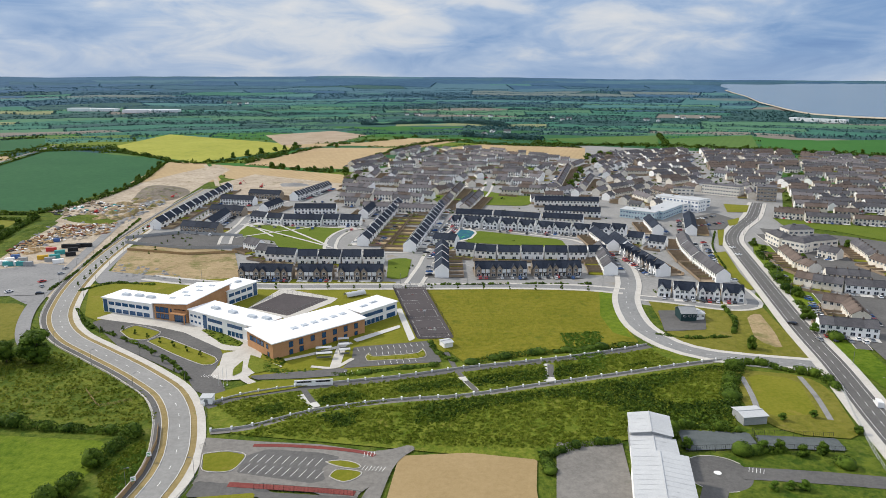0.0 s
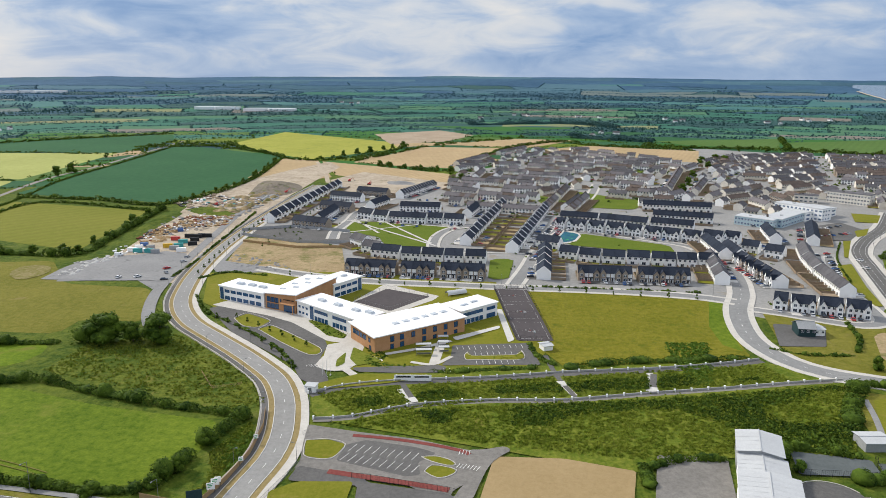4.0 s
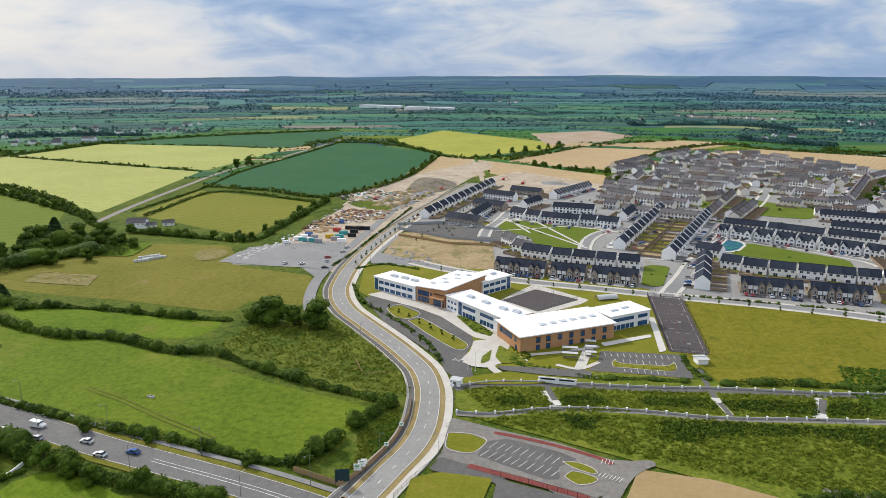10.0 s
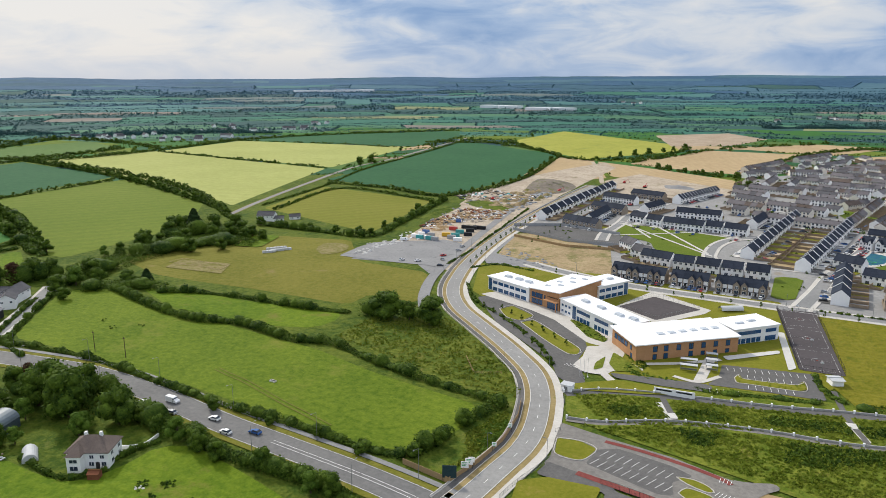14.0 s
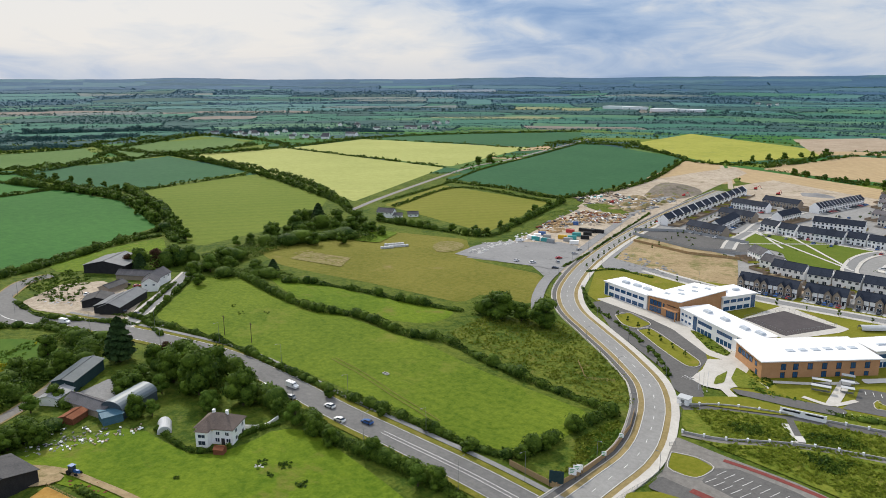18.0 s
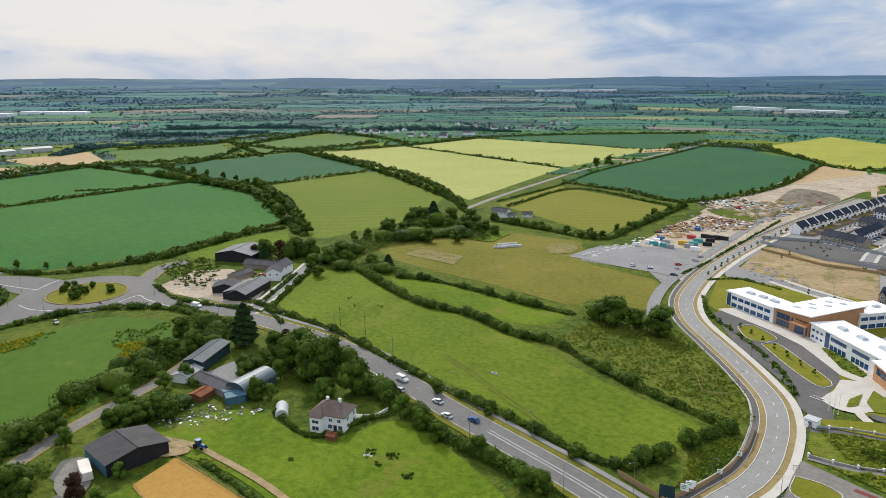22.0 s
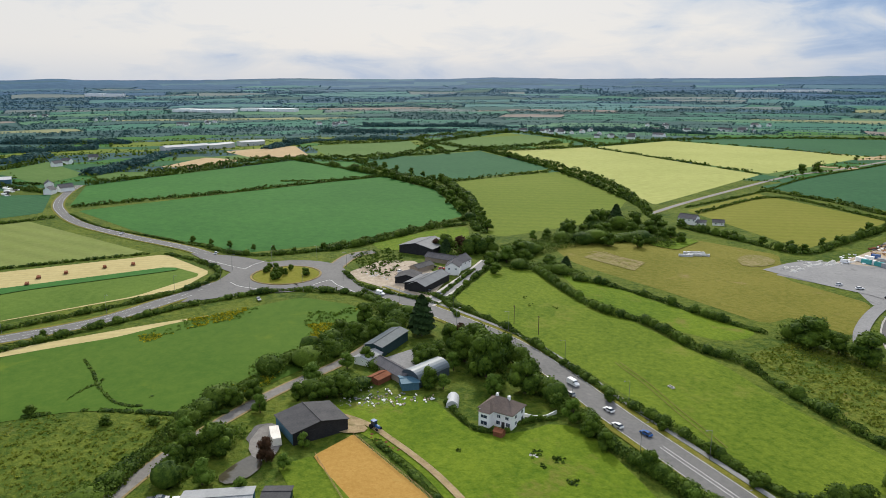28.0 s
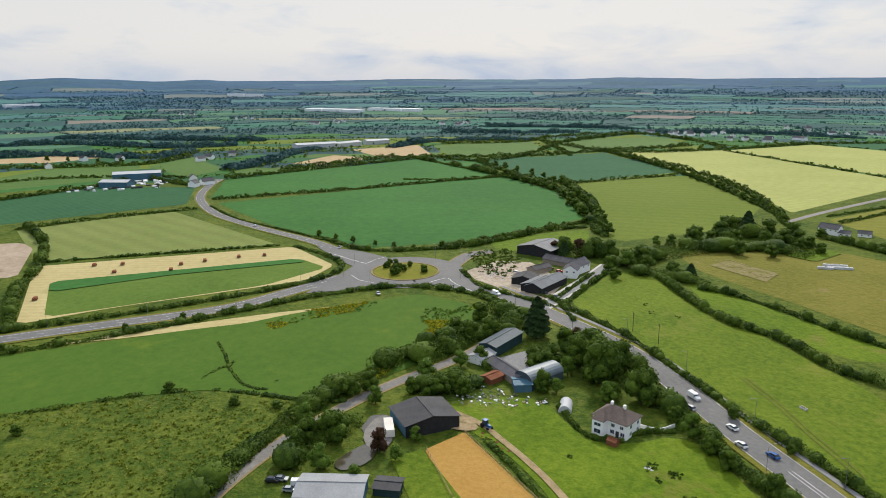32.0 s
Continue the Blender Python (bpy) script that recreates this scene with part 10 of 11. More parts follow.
for a, b, t, L in ((*[(-56.9, 189.0), (-34.8, 186.3)], 1.35, 4.4), (*[(-58.0, 183.3), (-35.7, 179.8)], 1.35, 4.4)):
    bays(a, b, 2.5, L, t, "marking_bays", "white painted parking bays")
for a, b, t, L in ((*[(-34.6, 276.0), (-5.7, 283.6)], 1.6, 3.8), (*[(-26.8, 271.8), (-10.9, 274.9)], 1.6, 3.6), (*[(-25.2, 262.2), (-9.8, 265.3)], 1.6, 3.6), (*[(-36.9, 252.4), (-26.1, 255.1)], 1.6, 3.6)):
    bays(a, b, 2.5, L, t, "marking_bays", "white painted parking bays")
for (a, b) in ([(-23.3, 184.5), (-16.9, 183.6)], [(-91.4, 249.8), (-85.6, 248.8)], [(88.2, 184.1), (92.6, 182.9)], [(-23.5, 191.9), (-20.2, 192.4)]):
    bays(a, b, 1.0, 2.6, 1.4, "marking_crossing", "white zebra crossing stripes")


def outline(pts, z, w=0.1, geo=None):
    geo = geo or Geo()
    pts = [Vector((*p, 0)) for p in pts]
    for a, b in zip(pts, pts[1:] + pts[:1]):
        strip([a, b], w / 2, -w / 2, z, 0, geo)
    return geo


CORNERS = [(-27.1, 369.2), (-10.1, 372.0), (4.9, 293.1), (-11.0, 291.5)]
c = [Vector((*p, 0)) for p in CORNERS]
at = lambda u, v: tuple((c[0].lerp(c[1], u)).lerp(c[3].lerp(c[2], u), v)[:2])
for k in range(3):
    v0, v1 = k / 3 + 0.03, (k + 1) / 3 - 0.03
    g = outline([at(0.1, v0), at(0.9, v0), at(0.9, v1), at(0.1, v1)], 0.42, 0.06)
    vm = (v0 + v1) / 2
    outline([at(0.1, vm), at(0.9, vm)], 0.42, 0.06, g)
    mid = Vector((*at(0.5, vm), 0))
    outline([(mid.x + 2 * math.cos(q * math.pi / 10), mid.y + 2 * math.sin(q * math.pi / 10)) for q in range(20)], 0.42, 0.06, g)
    structure("marking_court", g, "white", "white ball court lines", "court marking")
    disc = Geo().tube(mid.x, mid.y, 0.40, 0.43, 0.5, 0.5, 16)
    structure("marking_court_spot", disc, "redpath", "red centre spot of a ball court", "court marking")
    for u in (0.5,):
        for v in ((v0,) if k == 0 else (v1,)):
            bx = thing("basketball_hoop", "basketball post with a white backboard", "basketball hoop", Matrix.Translation((*at(u, v), 0.4)))
            part("post", Geo().tube(0, 0, 0, 3.2, 0.07), "steel", bx)
            part("backboard", Geo().box(-0.6, -0.03, 2.9, 0.6, 0.03, 3.6), "whitepaint", bx)
for r, w in (([(-58.2, 198.7), (-46.6, 198.5), (-32.0, 196.6), (-23.2, 194.4), (-20.4, 192.6)], 1.7), ([(-59.6, 177.0), (-47.6, 175.7), (-34.2, 174.3), (-23.8, 172.7)], 2.4)):
    structure("path_red", strip(smooth(r), w / 2, -w / 2, 0.44), "redpath", "red surfaced cycle strip", "path")
field("lot_island", ISLANDS[3], "lawn", "grass island in a car park", "island")
field("lot_island_b", ISLANDS[2], "lawn", "grass island in a car park", "island")
field("lot_island_c", ISLANDS[5], "lawn", "planted island between parking bays", "island")
bushes(ISLANDS[5], 60, 0.5, 0.25, "weeds", "low shrubs in a parking island", "shrub_bed", bare=-2)
bushes([(-109.0, 302.6), (-102.8, 303.0), (-85.2, 286.4), (-85.6, 281.7), (-94.0, 284.8)], 60, 0.5, 0.28, "hedge", "planted shrubs along a school wall", "shrub_bed", bare=-2)
bushes([(-76.2, 279.2), (-69.7, 271.7), (-62.6, 267.5), (-63.0, 259.7), (-70.4, 263.5)], 60, 0.6, 0.3, "hedge", "planted shrubs beside a brick hall", "shrub_bed", bare=-2)
field("lot_apron", [(-21.6, 195.3), (-16.4, 196.1), (-10.1, 199.3), (-8.0, 197.0), (-12.3, 191.5), (-14.4, 185.7), (-15.6, 178.7), (-17.0, 168.5), (-22.8, 166.5), (-20.5, 175.9), (-17.4, 182.6), (-17.0, 189.9)], "lot", "worn brown-grey apron round a gravel pitch", "paving", 3.0)
for r in ([(-155, 541), (-73.9, 463.7)], [(-148, 494), (-98, 534)], [(-149, 539), (-122, 498)], [(-126, 538), (-78.0, 470.1)]):
    structure("path_green", strip([Vector((*p, 0)) for p in r], 0.9, -0.9, 0.46), "concrete", "pale path across an estate green", "path")
blots("playground_patch", [(4, 504), (9, 518), (17, 521), (21, 514), (17.6, 497.9), (10.3, 491.7)], 14, 1.3, "greenground", "green and blue playground surface", 0.6)

# ---- school surroundings ----
def canopy(p, yaw, L, W, h, label):
    t = thing("bike_shelter", label, "shelter", Matrix.Translation((*p, 0.3)) @ Matrix.Rotation(yaw, 4, "Z"))
    part("roof", Geo().box(0, 0, h, L, W, h + 0.12, 0.02), "palesheet", t)
    for x in (0.2, L - 0.2):
        for y in (0.2, W - 0.2):
            part("post", Geo().box(x - 0.06, y - 0.06, 0, x + 0.06, y + 0.06, h), "steel", t)
    part("rack", Geo().box(0.4, W * 0.4, 0.2, L - 0.4, W * 0.5, 0.9), "steel", t)


for q, L in (((-50.9, 267.7), 6.5), ((-52.1, 273.8), 6.5), ((-42.2, 272.1), 4.5), ((-43.3, 278.2), 4.5), ((-44.4, 284.6), 4.5)):
    canopy(q, 0.2, L, 2.2, 2.3, "white-roofed cycle shelter on steel posts")
field("school_lane", [(-73.4, 251.2), (-60.6, 254.5), (-39.1, 259.1), (-36.6, 257.1), (-38.0, 252.1), (-52.6, 249.2), (-70.1, 247.7)], "asphalt", "asphalt school lane", "drive")
field("school_side_path", [(-23.0, 332.8), (-20.4, 333.7), (-12.0, 291.9), (-14.5, 288.3)], "concrete", "pale path beside a ball court", "path")
field("school_side_path_b", [(-39.1, 290.7), (-19.9, 309.3), (-19.1, 305.8), (-36.7, 287.3)], "concrete", "pale path across grass", "path")
field("school_bed", [(-81.5, 258.3), (-80.0, 266.7), (-77.3, 254.7), (-79.8, 250.8)], "scrub", "planted bed at a school entrance", "bed")
field("school_bed_b", [(-78.6, 272.7), (-70.7, 266.6), (-63.0, 259.7), (-71.8, 253.6), (-76.5, 260.0)], "scrub", "planted bed at a school entrance", "bed")
field("school_lawn_front", [(-82.8, 234.2), (-69.5, 245.6), (-43.0, 250.3), (-42.2, 246.2), (-56.7, 239.0), (-78.1, 230.5)], "lawn", "mown strip in front of a school", "lawn")
sg = thing("sign_wall", "long white school sign wall with dark lettering bars", "sign", Matrix.Translation((*(-54.4, 242.0), 0)) @ Matrix.Rotation(radians(8), 4, "Z"))
part("panel", Geo().box(0, 0, 0.1, 14, 0.3, 2.6), "render", sg)
for k in range(2):
    part("print_bar", Geo().box(0.8 + 6.9 * k, -0.03, 1.6, 6.2 + 6.9 * k, 0.0, 2.2), "black", sg)
arch_p = (-50.4, 351.6)
ar = thing("canopy_shelter", "white barrel-vaulted outdoor shelter", "shelter", Matrix.Translation((*arch_p, 0)) @ Matrix.Rotation(radians(35), 4, "Z"))
g = Geo()
for k in range(9):
    a = math.pi * k / 8
    g.v += [(0, 2.2 * math.cos(a), 1.0 + 1.8 * math.sin(a)), (11, 2.2 * math.cos(a), 1.0 + 1.8 * math.sin(a))]
g.f = [(2 * k, 2 * k + 2, 2 * k + 3, 2 * k + 1) for k in range(8)]
part("vault", g, "palesheet", ar)
for x in (0.1, 5.5, 10.9):
    for y in (-2.2, 2.2):
        part("post", Geo().tube(x, y, 0, 1.05, 0.06), "steel", ar)
kiosk = thing("substation", "small white rendered kiosk beside a footway", "kiosk", Matrix.Translation((*(-84.1, 227.3), 0)))
part("wall", Geo().box(0, 0, 0, 4, 3.4, 2.5), "render", kiosk)
part("roof", Geo().box(-0.2, -0.2, 2.5, 4.2, 3.6, 2.7), "palesheet", kiosk)
part("door", Geo().box(1.3, -0.06, 0, 2.6, 0, 2.1), "steel", kiosk)
for q in ((-82.2, 242.3), (-80.4, 241.8), (-79.6, 243.7)):
    fp = thing("flagpole", "bare white flagpole at a school entrance", "flagpole", Matrix.Translation((*q, 0)))
    part("pole", Geo().tube(0, 0, 0, 8, 0.07, 0.04), "whitepaint", fp)
    part("base", Geo().box(-0.25, -0.25, 0, 0.25, 0.25, 0.35), "concrete", fp)

# ---- building site and yards ----
clutter = random.Random(9)


def container(p, yaw, mat, L=6.0, h=2.6):
    t = thing("site_container", {"teal": "teal", "carred": "red", "carblue": "blue", "black": "black", "render": "white", "greyfence": "grey", "yellow": "yellow"}[mat] + " steel container on a building site", "container", Matrix.Translation((*p, 0.2)) @ Matrix.Rotation(yaw, 4, "Z"), "site containers")
    part("body", Geo().box(0, 0, 0.15, L, 2.4, h, 0.03), mat, t)
    part("skid", Geo().box(0.1, 0.1, 0, L - 0.1, 2.3, 0.15), "steel", t)
    part("door", Geo().box(-0.05, 0.2, 0.2, 0, 2.2, h - 0.15), "steel", t)


for q, y, m, L in (((-254, 460), 0.05, "black", 12), ((-246, 463), 0.05, "black", 10), ((-239.4, 437.0), 0.5, "black", 6), ((-244, 449), 0.5, "black", 6), ((-246.2, 430.7), 0.4, "teal", 6), ((-249, 442), 0.4, "teal", 6),
                   ((-259, 450), 0.2, "carred", 6), ((-269, 478), 0.4, "carblue", 4), ((-245.3, 423.4), 0.4, "greyfence", 6), ((-237.8, 418.7), 0.4, "render", 6), ((-252.6, 428.4), 0.4, "yellow", 6),
                   ((-270.0, 414.7), 0.1, "render", 6), ((-264.8, 412.8), 0.1, "teal", 6), ((-261.5, 414.0), 0.1, "render", 6), ((-257.3, 413.7), 0.1, "teal", 5), ((-252.7, 413.4), 0.1, "greyfence", 5), ((-269, 422), 0.3, "render", 5), ((-270, 430), 0.3, "carblue", 5), ((-261.7, 423.3), 0.2, "greyfence", 5)):
    container(q, y, m, L)


def pile(name, area, count, size, mat, label):
    """Heaps and stacks of loose material over a plan polygon, one mass."""
    pts = np.array(area)
    lo, hi = pts.min(0), pts.max(0)
    g = Geo()
    done = 0
    r = np.random.default_rng(len(name) * 7 + count)
    while done < count:
        p = r.uniform(lo, hi)
        inside = False
        for (xa, ya), (xb, yb) in zip(pts, np.roll(pts, -1, 0)):
            if (ya > p[1]) != (yb > p[1]) and p[0] < (xb - xa) * (p[1] - ya) / (yb - ya) + xa:
                inside = not inside
        if not inside:
            continue
        done += 1
        s = size * r.uniform(0.4, 1.5)
        a = r.uniform(0, 3.1)
        k = len(g.v)
        n = 6
        hh = s * r.uniform(0.35, 0.65)
        for z, q in ((0.0, 1.0), (hh * 0.6, 0.62), (hh, 0.18)):
            g.v += [(p[0] + s * q * math.cos(a + 6.283 * i / n) * r.uniform(0.75, 1.2), p[1] + s * q * math.sin(a + 6.283 * i / n) * r.uniform(0.75, 1.2), 0.15 + z) for i in range(n)]
        g.f += [(k + m * n + i, k + m * n + (i + 1) % n, k + (m + 1) * n + (i + 1) % n, k + (m + 1) * n + i) for m in range(2) for i in range(n)] + [tuple(range(k + 2 * n, k + 3 * n))]
    return tagged(new(name, g.mesh(name, mat)), label, "rubble", kind="stuff")


pile("rubble_heaps", [(-293, 476), (-307, 568), (-299, 622), (-264, 653), (-248, 573), (-249, 517), (-259, 488), (-269, 462)], 120, 1.8, "gravel", "pale heaps of rubble and stacked blocks")
pile("soil_heaps", [(-297, 571), (-293, 663), (-260, 675), (-249, 588), (-263, 547)], 60, 4.0, "soil", "heaps of brown excavated soil")
pile("brick_stacks", [(-283, 504), (-263, 547), (-244, 518), (-254, 478)], 70, 1.4, "stone", "stacked pallets of building blocks")
pile("timber_stacks", [(-283, 457), (-278, 481), (-258, 459), (-267, 441)], 60, 1.6, "timber", "stacks of timber and pallets")
pile("kerb_rubble", [(-276.2, 355.8), (-278.8, 376.7), (-280.0, 403.8), (-267.3, 411.9), (-264.4, 400.4), (-272.8, 380.5), (-266.1, 347.7)], 60, 1.2, "concrete", "loose boulders edging a gravel yard")
pile("plot_rubble", [(-193.0, 393.8), (-201.6, 427.8), (-147.7, 394.3), (-147.1, 383.6)], 60, 1.2, "gravel", "grey stone heaps on a cleared plot")
pile("farm_clutter", [(-225.4, 68.9), (-222.2, 80.5), (-216.0, 91.0), (-212.2, 88.3), (-215.4, 75.8), (-218.9, 66.8)], 70, 0.32, "gravel", "scattered scrap and rubble beside a farm track")
pile("farm_clutter_b", [(-208.5, 64.4), (-202.1, 71.0), (-183.9, 76.3), (-181.5, 73.4), (-196.5, 67.0)], 30, 0.4, "rust", "scattered farm scrap beside a track")
pile("farm_rubble", [(-382.2, 138.8), (-395.5, 156.7), (-384.5, 163.3), (-361.9, 146.6), (-363.6, 135.3)], 45, 0.7, "brown", "brown rubble and farm scrap in a yard")
pile("yard_scrap", [(-386.8, 135.2), (-378.3, 140.9), (-364.1, 147.5), (-356.8, 141.1), (-371.3, 133.0)], 30, 0.6, "palesheet", "grey scrap and machinery in a farmyard")
pile("spoil_spots", [(-162.7, 108.5), (-160.8, 110.7), (-159.6, 108.8), (-160.3, 107.3)], 8, 0.4, "concrete", "few broken slabs lying in a paddock")
for q in ((-327.4, 326.4), (-325.8, 332.3), (-323.3, 336.8), (-331.3, 334.1), (-329.0, 338.4)):
    t = thing("block_stack", "long pale stack of wrapped bales in a meadow", "bale stack", Matrix.Translation((*q, 0.1)) @ Matrix.Rotation(0.9, 4, "Z"))
    for k in range(4):
        part("bale", Geo().box(2.2 * k, 0, 0, 2.2 * k + 2.05, 2.2, 1.3, 0.1), "palesheet", t)
for q, y in (((-218, 759), 0.3), ((-190, 737), 1.2), ((-257, 668), 0.6), ((-292, 589), 0.1)):
    ex = thing("excavator", "orange tracked excavator on a building site", "excavator", Matrix.Translation((*q, 0.15)) @ Matrix.Rotation(y, 4, "Z"), "excavators")
    part("track", Geo().box(-1.8, -1.4, 0, 1.8, -0.8, 0.9, 0.1).box(-1.8, 0.8, 0, 1.8, 1.4, 0.9, 0.1), "tyre", ex)
    part("cab", Geo().box(-1.6, -1.2, 0.9, 1.2, 1.2, 2.2, 0.1).box(-0.2, -1.1, 2.2, 1.1, 0.1, 3.0, 0.1), "carred", ex)
    part("boom", Geo().beam((1.0, 0.4, 1.8), (3.6, 0.4, 4.2), 0.22, 5).beam((3.6, 0.4, 4.2), (5.4, 0.4, 1.6), 0.16, 5), "carred", ex)
    part("bucket", Geo().box(5.0, 0.0, 0.9, 6.0, 0.8, 1.7, 0.1), "steel", ex)


def crates(name, area, count, size, mat, label, seed):
    """Pallets, bags and boxed goods set down at random over a plan polygon, one mass."""
    pts = np.array(area)
    r = np.random.default_rng(seed)
    g, done = Geo(), 0
    while done < count:
        p = r.uniform(pts.min(0), pts.max(0))
        if not inside(p, [tuple(q) for q in area]) or noise.noise((p[0] * 0.06, p[1] * 0.06, seed)) < -0.12:
            continue
        done += 1
        a, w, d, h = r.uniform(0, 3.14), size * r.uniform(0.5, 1.3), size * r.uniform(0.3, 0.8), size * r.uniform(0.25, 0.7)
        u, v = Vector((math.cos(a), math.sin(a))) * w, Vector((-math.sin(a), math.cos(a))) * d
        c = Vector(p)
        g.prism([tuple(c - u - v), tuple(c + u - v), tuple(c + u + v), tuple(c - u + v)], 0.15, 0.3 + h)
    return tagged(new(name, g.mesh(name, mat)), label, "building materials", kind="stuff")


def mound(name, outline, h, mat, label, seed):
    """A broad heap over a plan outline, uneven on top."""
    pts = [(p.x, p.y) for p in smooth(list(outline) + [outline[0]], 6.0)[:-1]]
    c = np.mean(pts, 0)
    g, n, rings = Geo(), len(pts), 8
    for k in range(rings):
        q = 1 - k / rings
        for x, y in pts:
            px, py = c[0] + (x - c[0]) * q, c[1] + (y - c[1]) * q
            g.v.append((px, py, 0.1 + h * (1 - q ** 1.6) * (0.75 + 0.7 * noise.noise((px * 0.11, py * 0.11, seed)))))
    g.v.append((c[0], c[1], 0.1 + h * 0.8))
    g.f += [(k * n + i, k * n + (i + 1) % n, (k + 1) * n + (i + 1) % n, (k + 1) * n + i) for k in range(rings - 1) for i in range(n)]
    g.f += [((rings - 1) * n + i, (rings - 1) * n + (i + 1) % n, rings * n) for i in range(n)]
    return tagged(new(name, g.mesh(name, mat)), label, "spoil heap")


FARM = [(-228.1, 69.2), (-231.7, 79.5), (-218.6, 93.0), (-212.0, 101.7), (-207.5, 97.3), (-210.0, 84.9), (-215.3, 71.6)]
for seed, (count, mt, label) in enumerate(((34, "render", "white scrap and bags strewn beside a farm track"), (30, "greysheet", "grey scrap strewn beside a farm track"), (26, "brown", "brown boards and rubble strewn beside a farm track"))):
    crates("farm_scrap", FARM, count, 0.42, mt, label, seed + 31)
for seed, (count, mt, label) in enumerate(((40, "render", "white trailers and goods round industrial sheds"), (30, "darksheet", "dark goods stacked round industrial sheds"))):
    crates("yard_goods", [(-790, -170), (-860, -165), (-868, -70), (-800, -80)], count, 2.6, mt, label, seed + 41)
mound("spoil_mound", [(-289.4, 648.0), (-309.8, 725.6), (-307.0, 751.4), (-275.6, 738.9), (-251.7, 702.6), (-252.0, 654.6), (-270.6, 634.6)], 4.5, "spoil", "broad grey-brown spoil heap with weeds on its crest", 3)
mound("grassy_bank", [(-310.8, 565.3), (-304.2, 581.2), (-278.9, 575.1), (-258.8, 559.9), (-259.6, 541.5), (-288.8, 547.7)], 3.0, "rough", "long low spoil bank grown over with grass", 5)
mound("grassy_bank", [(-303.5, 478.5), (-314.4, 518.5), (-317.3, 553.1), (-303.7, 551.3), (-294.2, 512.3), (-292.8, 480.7)], 2.5, "rough", "long low spoil bank grown over with grass", 7)
mound("dark_heap", [(-170, 742), (-176, 766), (-150, 764), (-142, 746)], 3.0, "gravel", "dark stone heap behind new houses", 9)
SITE_A = [(-335.7, 592.3), (-330.3, 657.5), (-300.8, 632.8), (-261.9, 629.0), (-253.8, 593.5), (-284.1, 593.0), (-304.1, 566.8)]
SITE_B = [(-287.5, 455.4), (-290.7, 518.7), (-290.2, 539.0), (-254.4, 543.7), (-244.4, 506.6), (-262.5, 494.1), (-269.5, 466.0), (-272.8, 436.1)]
SITE_C = [(-262.1, 587.4), (-274.4, 623.3), (-262.8, 660.3), (-252.0, 636.5), (-250.4, 583.8)]
for seed, (area, count, size, mt, label) in enumerate(((SITE_A, 70, 1.3, "render", "white bags and wrapped pallets on a building site"), (SITE_A, 110, 1.7, "brown", "pallets of brown blocks on a building site"), (SITE_A, 60, 1.4, "darksheet", "dark stacked materials on a building site"), (SITE_A, 14, 1.6, "teal", "teal wrapped goods on a building site"),
                                                       (SITE_B, 60, 1.1, "render", "white bags and wrapped pallets on a building site"), (SITE_B, 120, 1.4, "timber", "stacks of planks and pallets on a building site"), (SITE_B, 90, 1.2, "rust", "rusty reinforcing steel and red pipes on a site"), (SITE_B, 80, 1.2, "darksheet", "dark stacked materials on a building site"),
                                                       (SITE_C, 130, 1.5, "greyfence", "grey concrete blocks laid out in rows"), ([(-280.3, 410), (-284, 430), (-255, 424), (-250, 412)], 22, 0.8, "render", "white drums and bags at a yard's edge"), ([(-275.6, 353.5), (-286.2, 385.0), (-279.8, 386.4), (-271.0, 362.3)], 22, 0.7, "concrete", "pale broken slabs at a yard's edge"))):
    crates("site_materials", area, count, size, mt, label, seed + 1)
hedge([(-209.5, 362.2), (-213.5, 396.7), (-220.0, 430.8), (-231.5, 493.5), (-245.1, 567.5)], 1.8, 1.3, 0.35, gaps=0.2, label="row of young shrubs between a road and a haul road")
# round bales in the far field
for q in ((-466.3, -87.8), (-445.3, -73.7), (-464.0, -71.5), (-440.7, -41.9), (-453.2, -36.9), (-457.7, -23.1), (-461.9, -2.5), (-461.6, 13.3), (-399.1, -105.1)):
    b = thing("bale_trailer", "small dark farm trailer in a stubble strip", "trailer", Matrix.Translation((*q, 0.1)), "trailers")
    part("bed", Geo().box(0, 0, 0.6, 4, 2, 1.5, 0.05), "rust", b)
    for x, y in ((0.9, -0.1), (0.9, 1.9), (3, -0.1), (3, 1.9)):
        w = new("wheel", WHEEL)
        w.parent, w.location = b, (x, y, 0)

# ---- far buildings ----


def far_z(p):
    return rise(math.hypot(*p))


def glasshouse(base, rows, label):
    a, b = (Vector((*p, 0)) for p in base)
    n = max(2, int((b - a).length / 60))
    t = thing("glasshouse", label, "glasshouse")
    for k in range(n):
        p = a.lerp(b, k / n)
        q = a.lerp(b, (k + 0.93) / n)
        d = (q - p).normalized()
        m = Vector((-d.y, d.x, 0))
        if m.dot(p) < 0:
            m = -m
        e = m * rows
        z = max(far_z(v[:2]) for v in (p, q, p + e, q + e)) 
        z0 = min(far_z(v[:2]) for v in (p, q, p + e, q + e)) - 4
        part("bay", Geo().prism([tuple(p[:2]), tuple(q[:2]), tuple((q + e)[:2]), tuple((p + e)[:2])], z0, z + 8), "whiteglass", t)
    return t


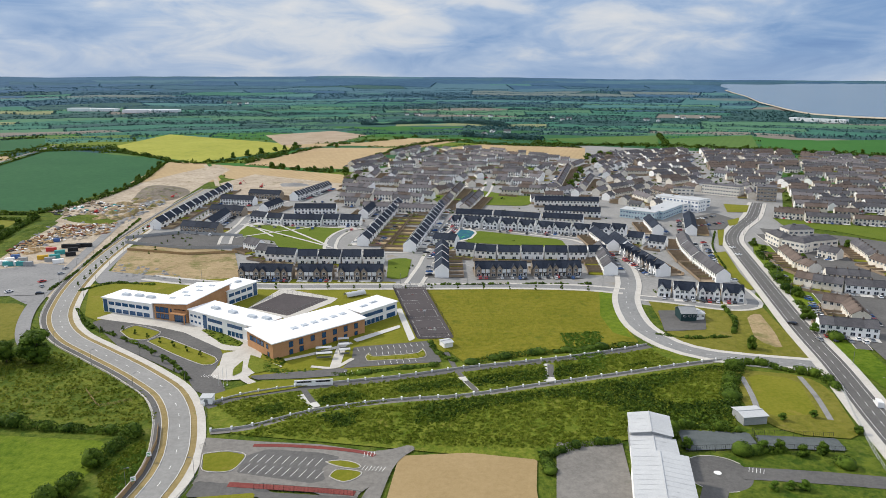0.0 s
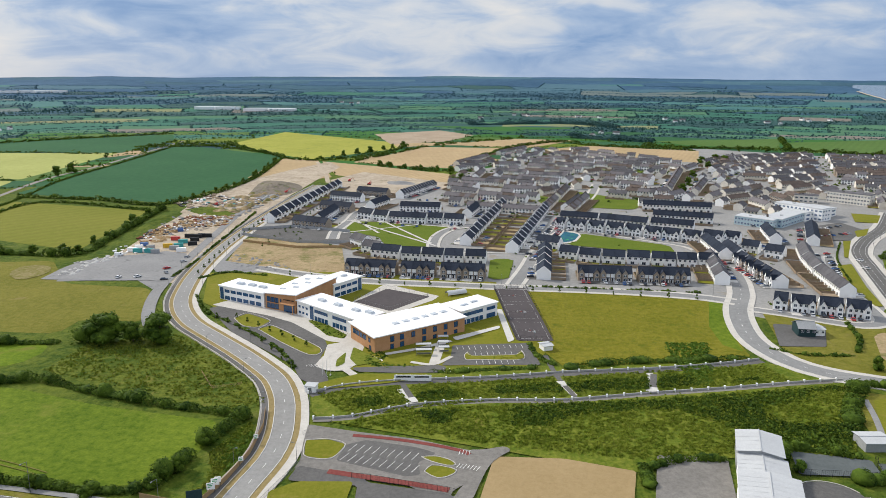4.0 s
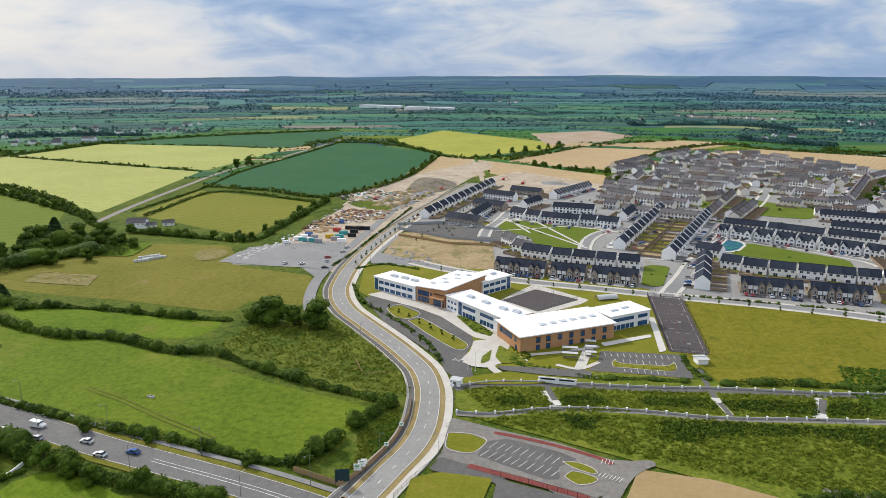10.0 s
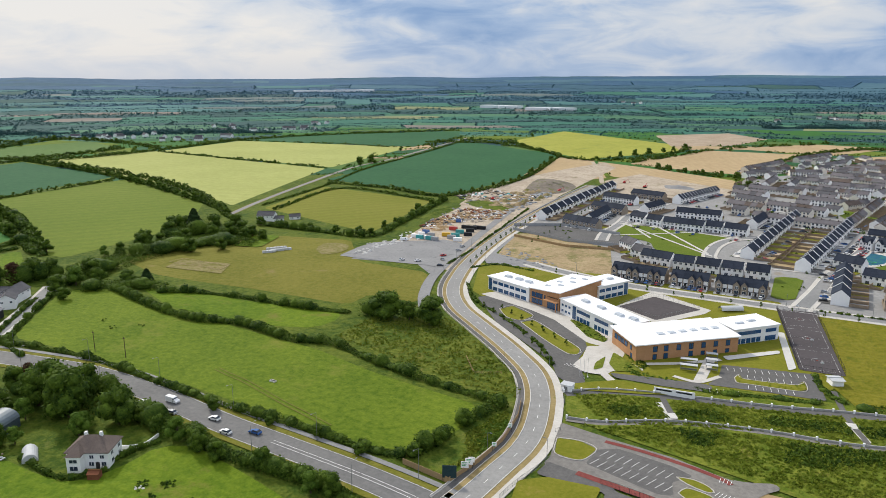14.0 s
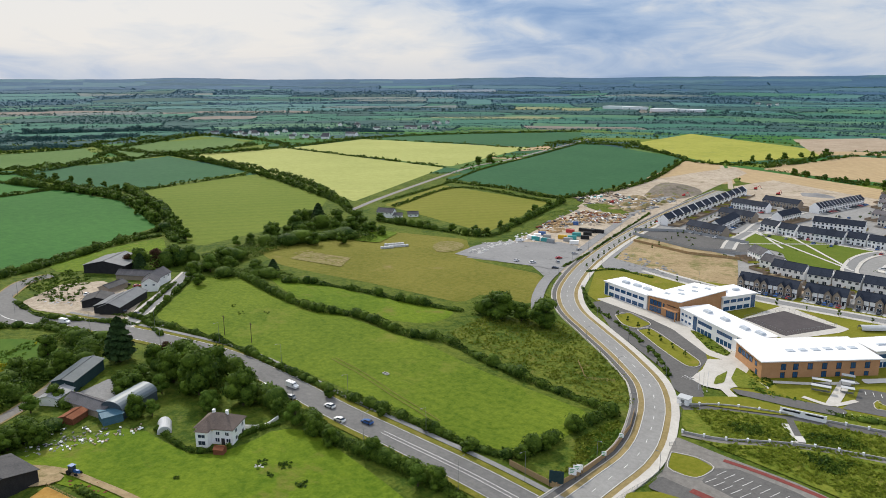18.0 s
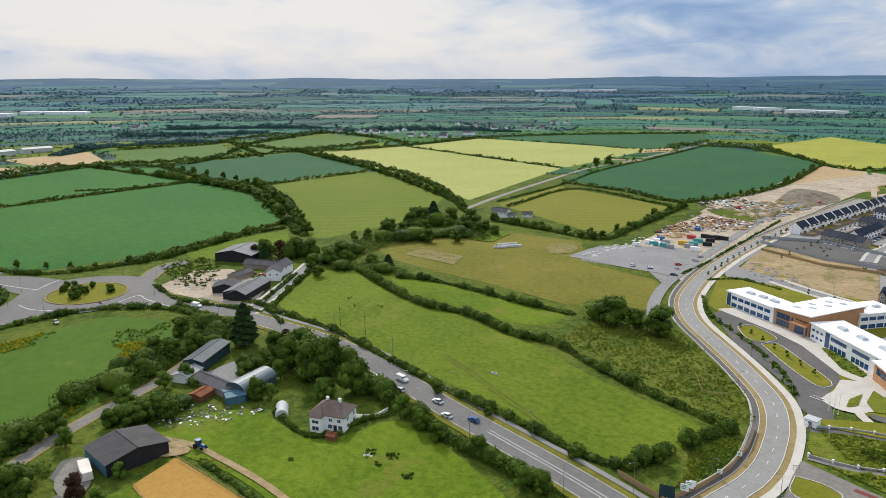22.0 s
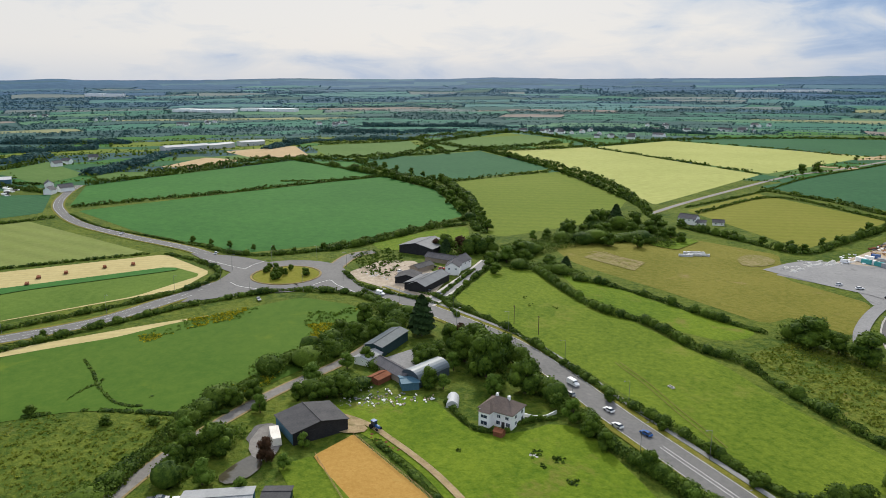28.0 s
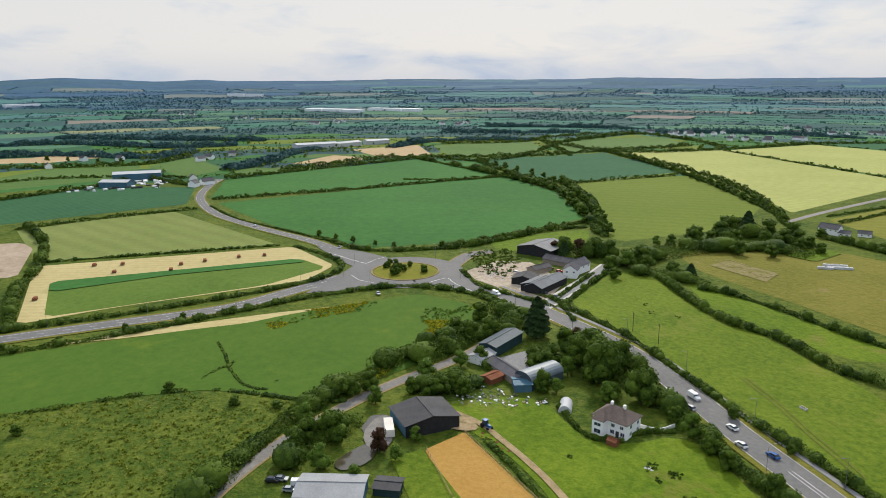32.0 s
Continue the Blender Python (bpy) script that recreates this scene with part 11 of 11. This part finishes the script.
for r, d in (([(-2353, 2618), (-2085, 2898)], 60), ([(-1150, 2209), (-1003, 2213)], 45), ([(-967, 2175), (-801, 2199)], 45), ([(-2399, 232), (-2277, 391)], 50), ([(-2371, 435), (-2256, 583)], 40), ([(-2785, -735), (-2840, -635)], 40), ([(928, 1939), (1028, 1831)], 20), ([(-3440, -11), (-3367, 140)], 30)):
    glasshouse(r, d, "long white glasshouses among distant fields")
for r, d, h in (([(-1179, 100), (-1196, 169)], 28, 8), ([(-1196, 169), (-1225, 213)], 20, 7), ([(-1233, 224), (-1241, 266)], 20, 7), ([(-822, -140), (-812, -111)], 18, 6), ([(-869, -133), (-872, -82)], 22, 8)):
    a, b = r
    base = max(far_z(a), far_z(b))
    t = gable_shed("industrial_shed", "pale grey industrial shed with low-pitched roof beyond fields", r, d, h, h + 1.8, "bluesheet" if h in (6, 8) and d < 25 else "palesheet", "palesheet", "shed")
    t.location.z = base
far_houses = random.Random(13)
for cx in ((-1231, 865), (-1180, 880), (-1089, 866), (-1082, 958), (-1154, 1075), (-1155, 1158), (-1113, 1185), (-2306, -129), (-2089, 46), (-1819, 203), (-1881, 269), (-1693, 549), (-1084, 1260), (-1148, 1374), (-1265, 1195),
           (-1180, 1046), (124, 1496), (91, 2098), (323, 2004), (570, 1938), (697, 2044), (-231, 2037), (-92, 2158), (-755, 2655), (-1737, 542), (-1252, 919), (-1274, 836), (-1080, -202), (-811, -69), (-1077, -19)):
    for k in range(3):
        p = (cx[0] + far_houses.uniform(-45, 45), cx[1] + far_houses.uniform(-45, 45))
        yaw = far_houses.uniform(0, 3.1)
        d = Vector((math.cos(yaw), math.sin(yaw)))
        L = far_houses.uniform(9, 16)
        t = gable_shed("far_house", "white house among trees beyond the fields", [p, (p[0] + d.x * L, p[1] + d.y * L)], 8, 4.5, 7.5, "render", "greyslate", "house")
        t.location.z = far_z(p)
for nm in [k for k in list(JOINED)]:
    finish_joined(nm, "rows of white and cream houses under grey roofs", "houses")

for mt, geo in PLOTS.items():
    structure("gardens_" + mt, geo, mt, {"soil": "bare earth back gardens", "lawn": "grassed gardens behind houses", "dry": "dry grass back gardens", "gravel": "gravelled yards beside houses", "brown": "bare brown back gardens", "concrete": "paved drives in front of houses", "asphalt": "asphalt drives in front of houses"}[mt], "garden")
tagged(new("garden_fences", FENCES.mesh("garden_fences", "board")), "timber board fences between back gardens", "fence", kind="stuff")
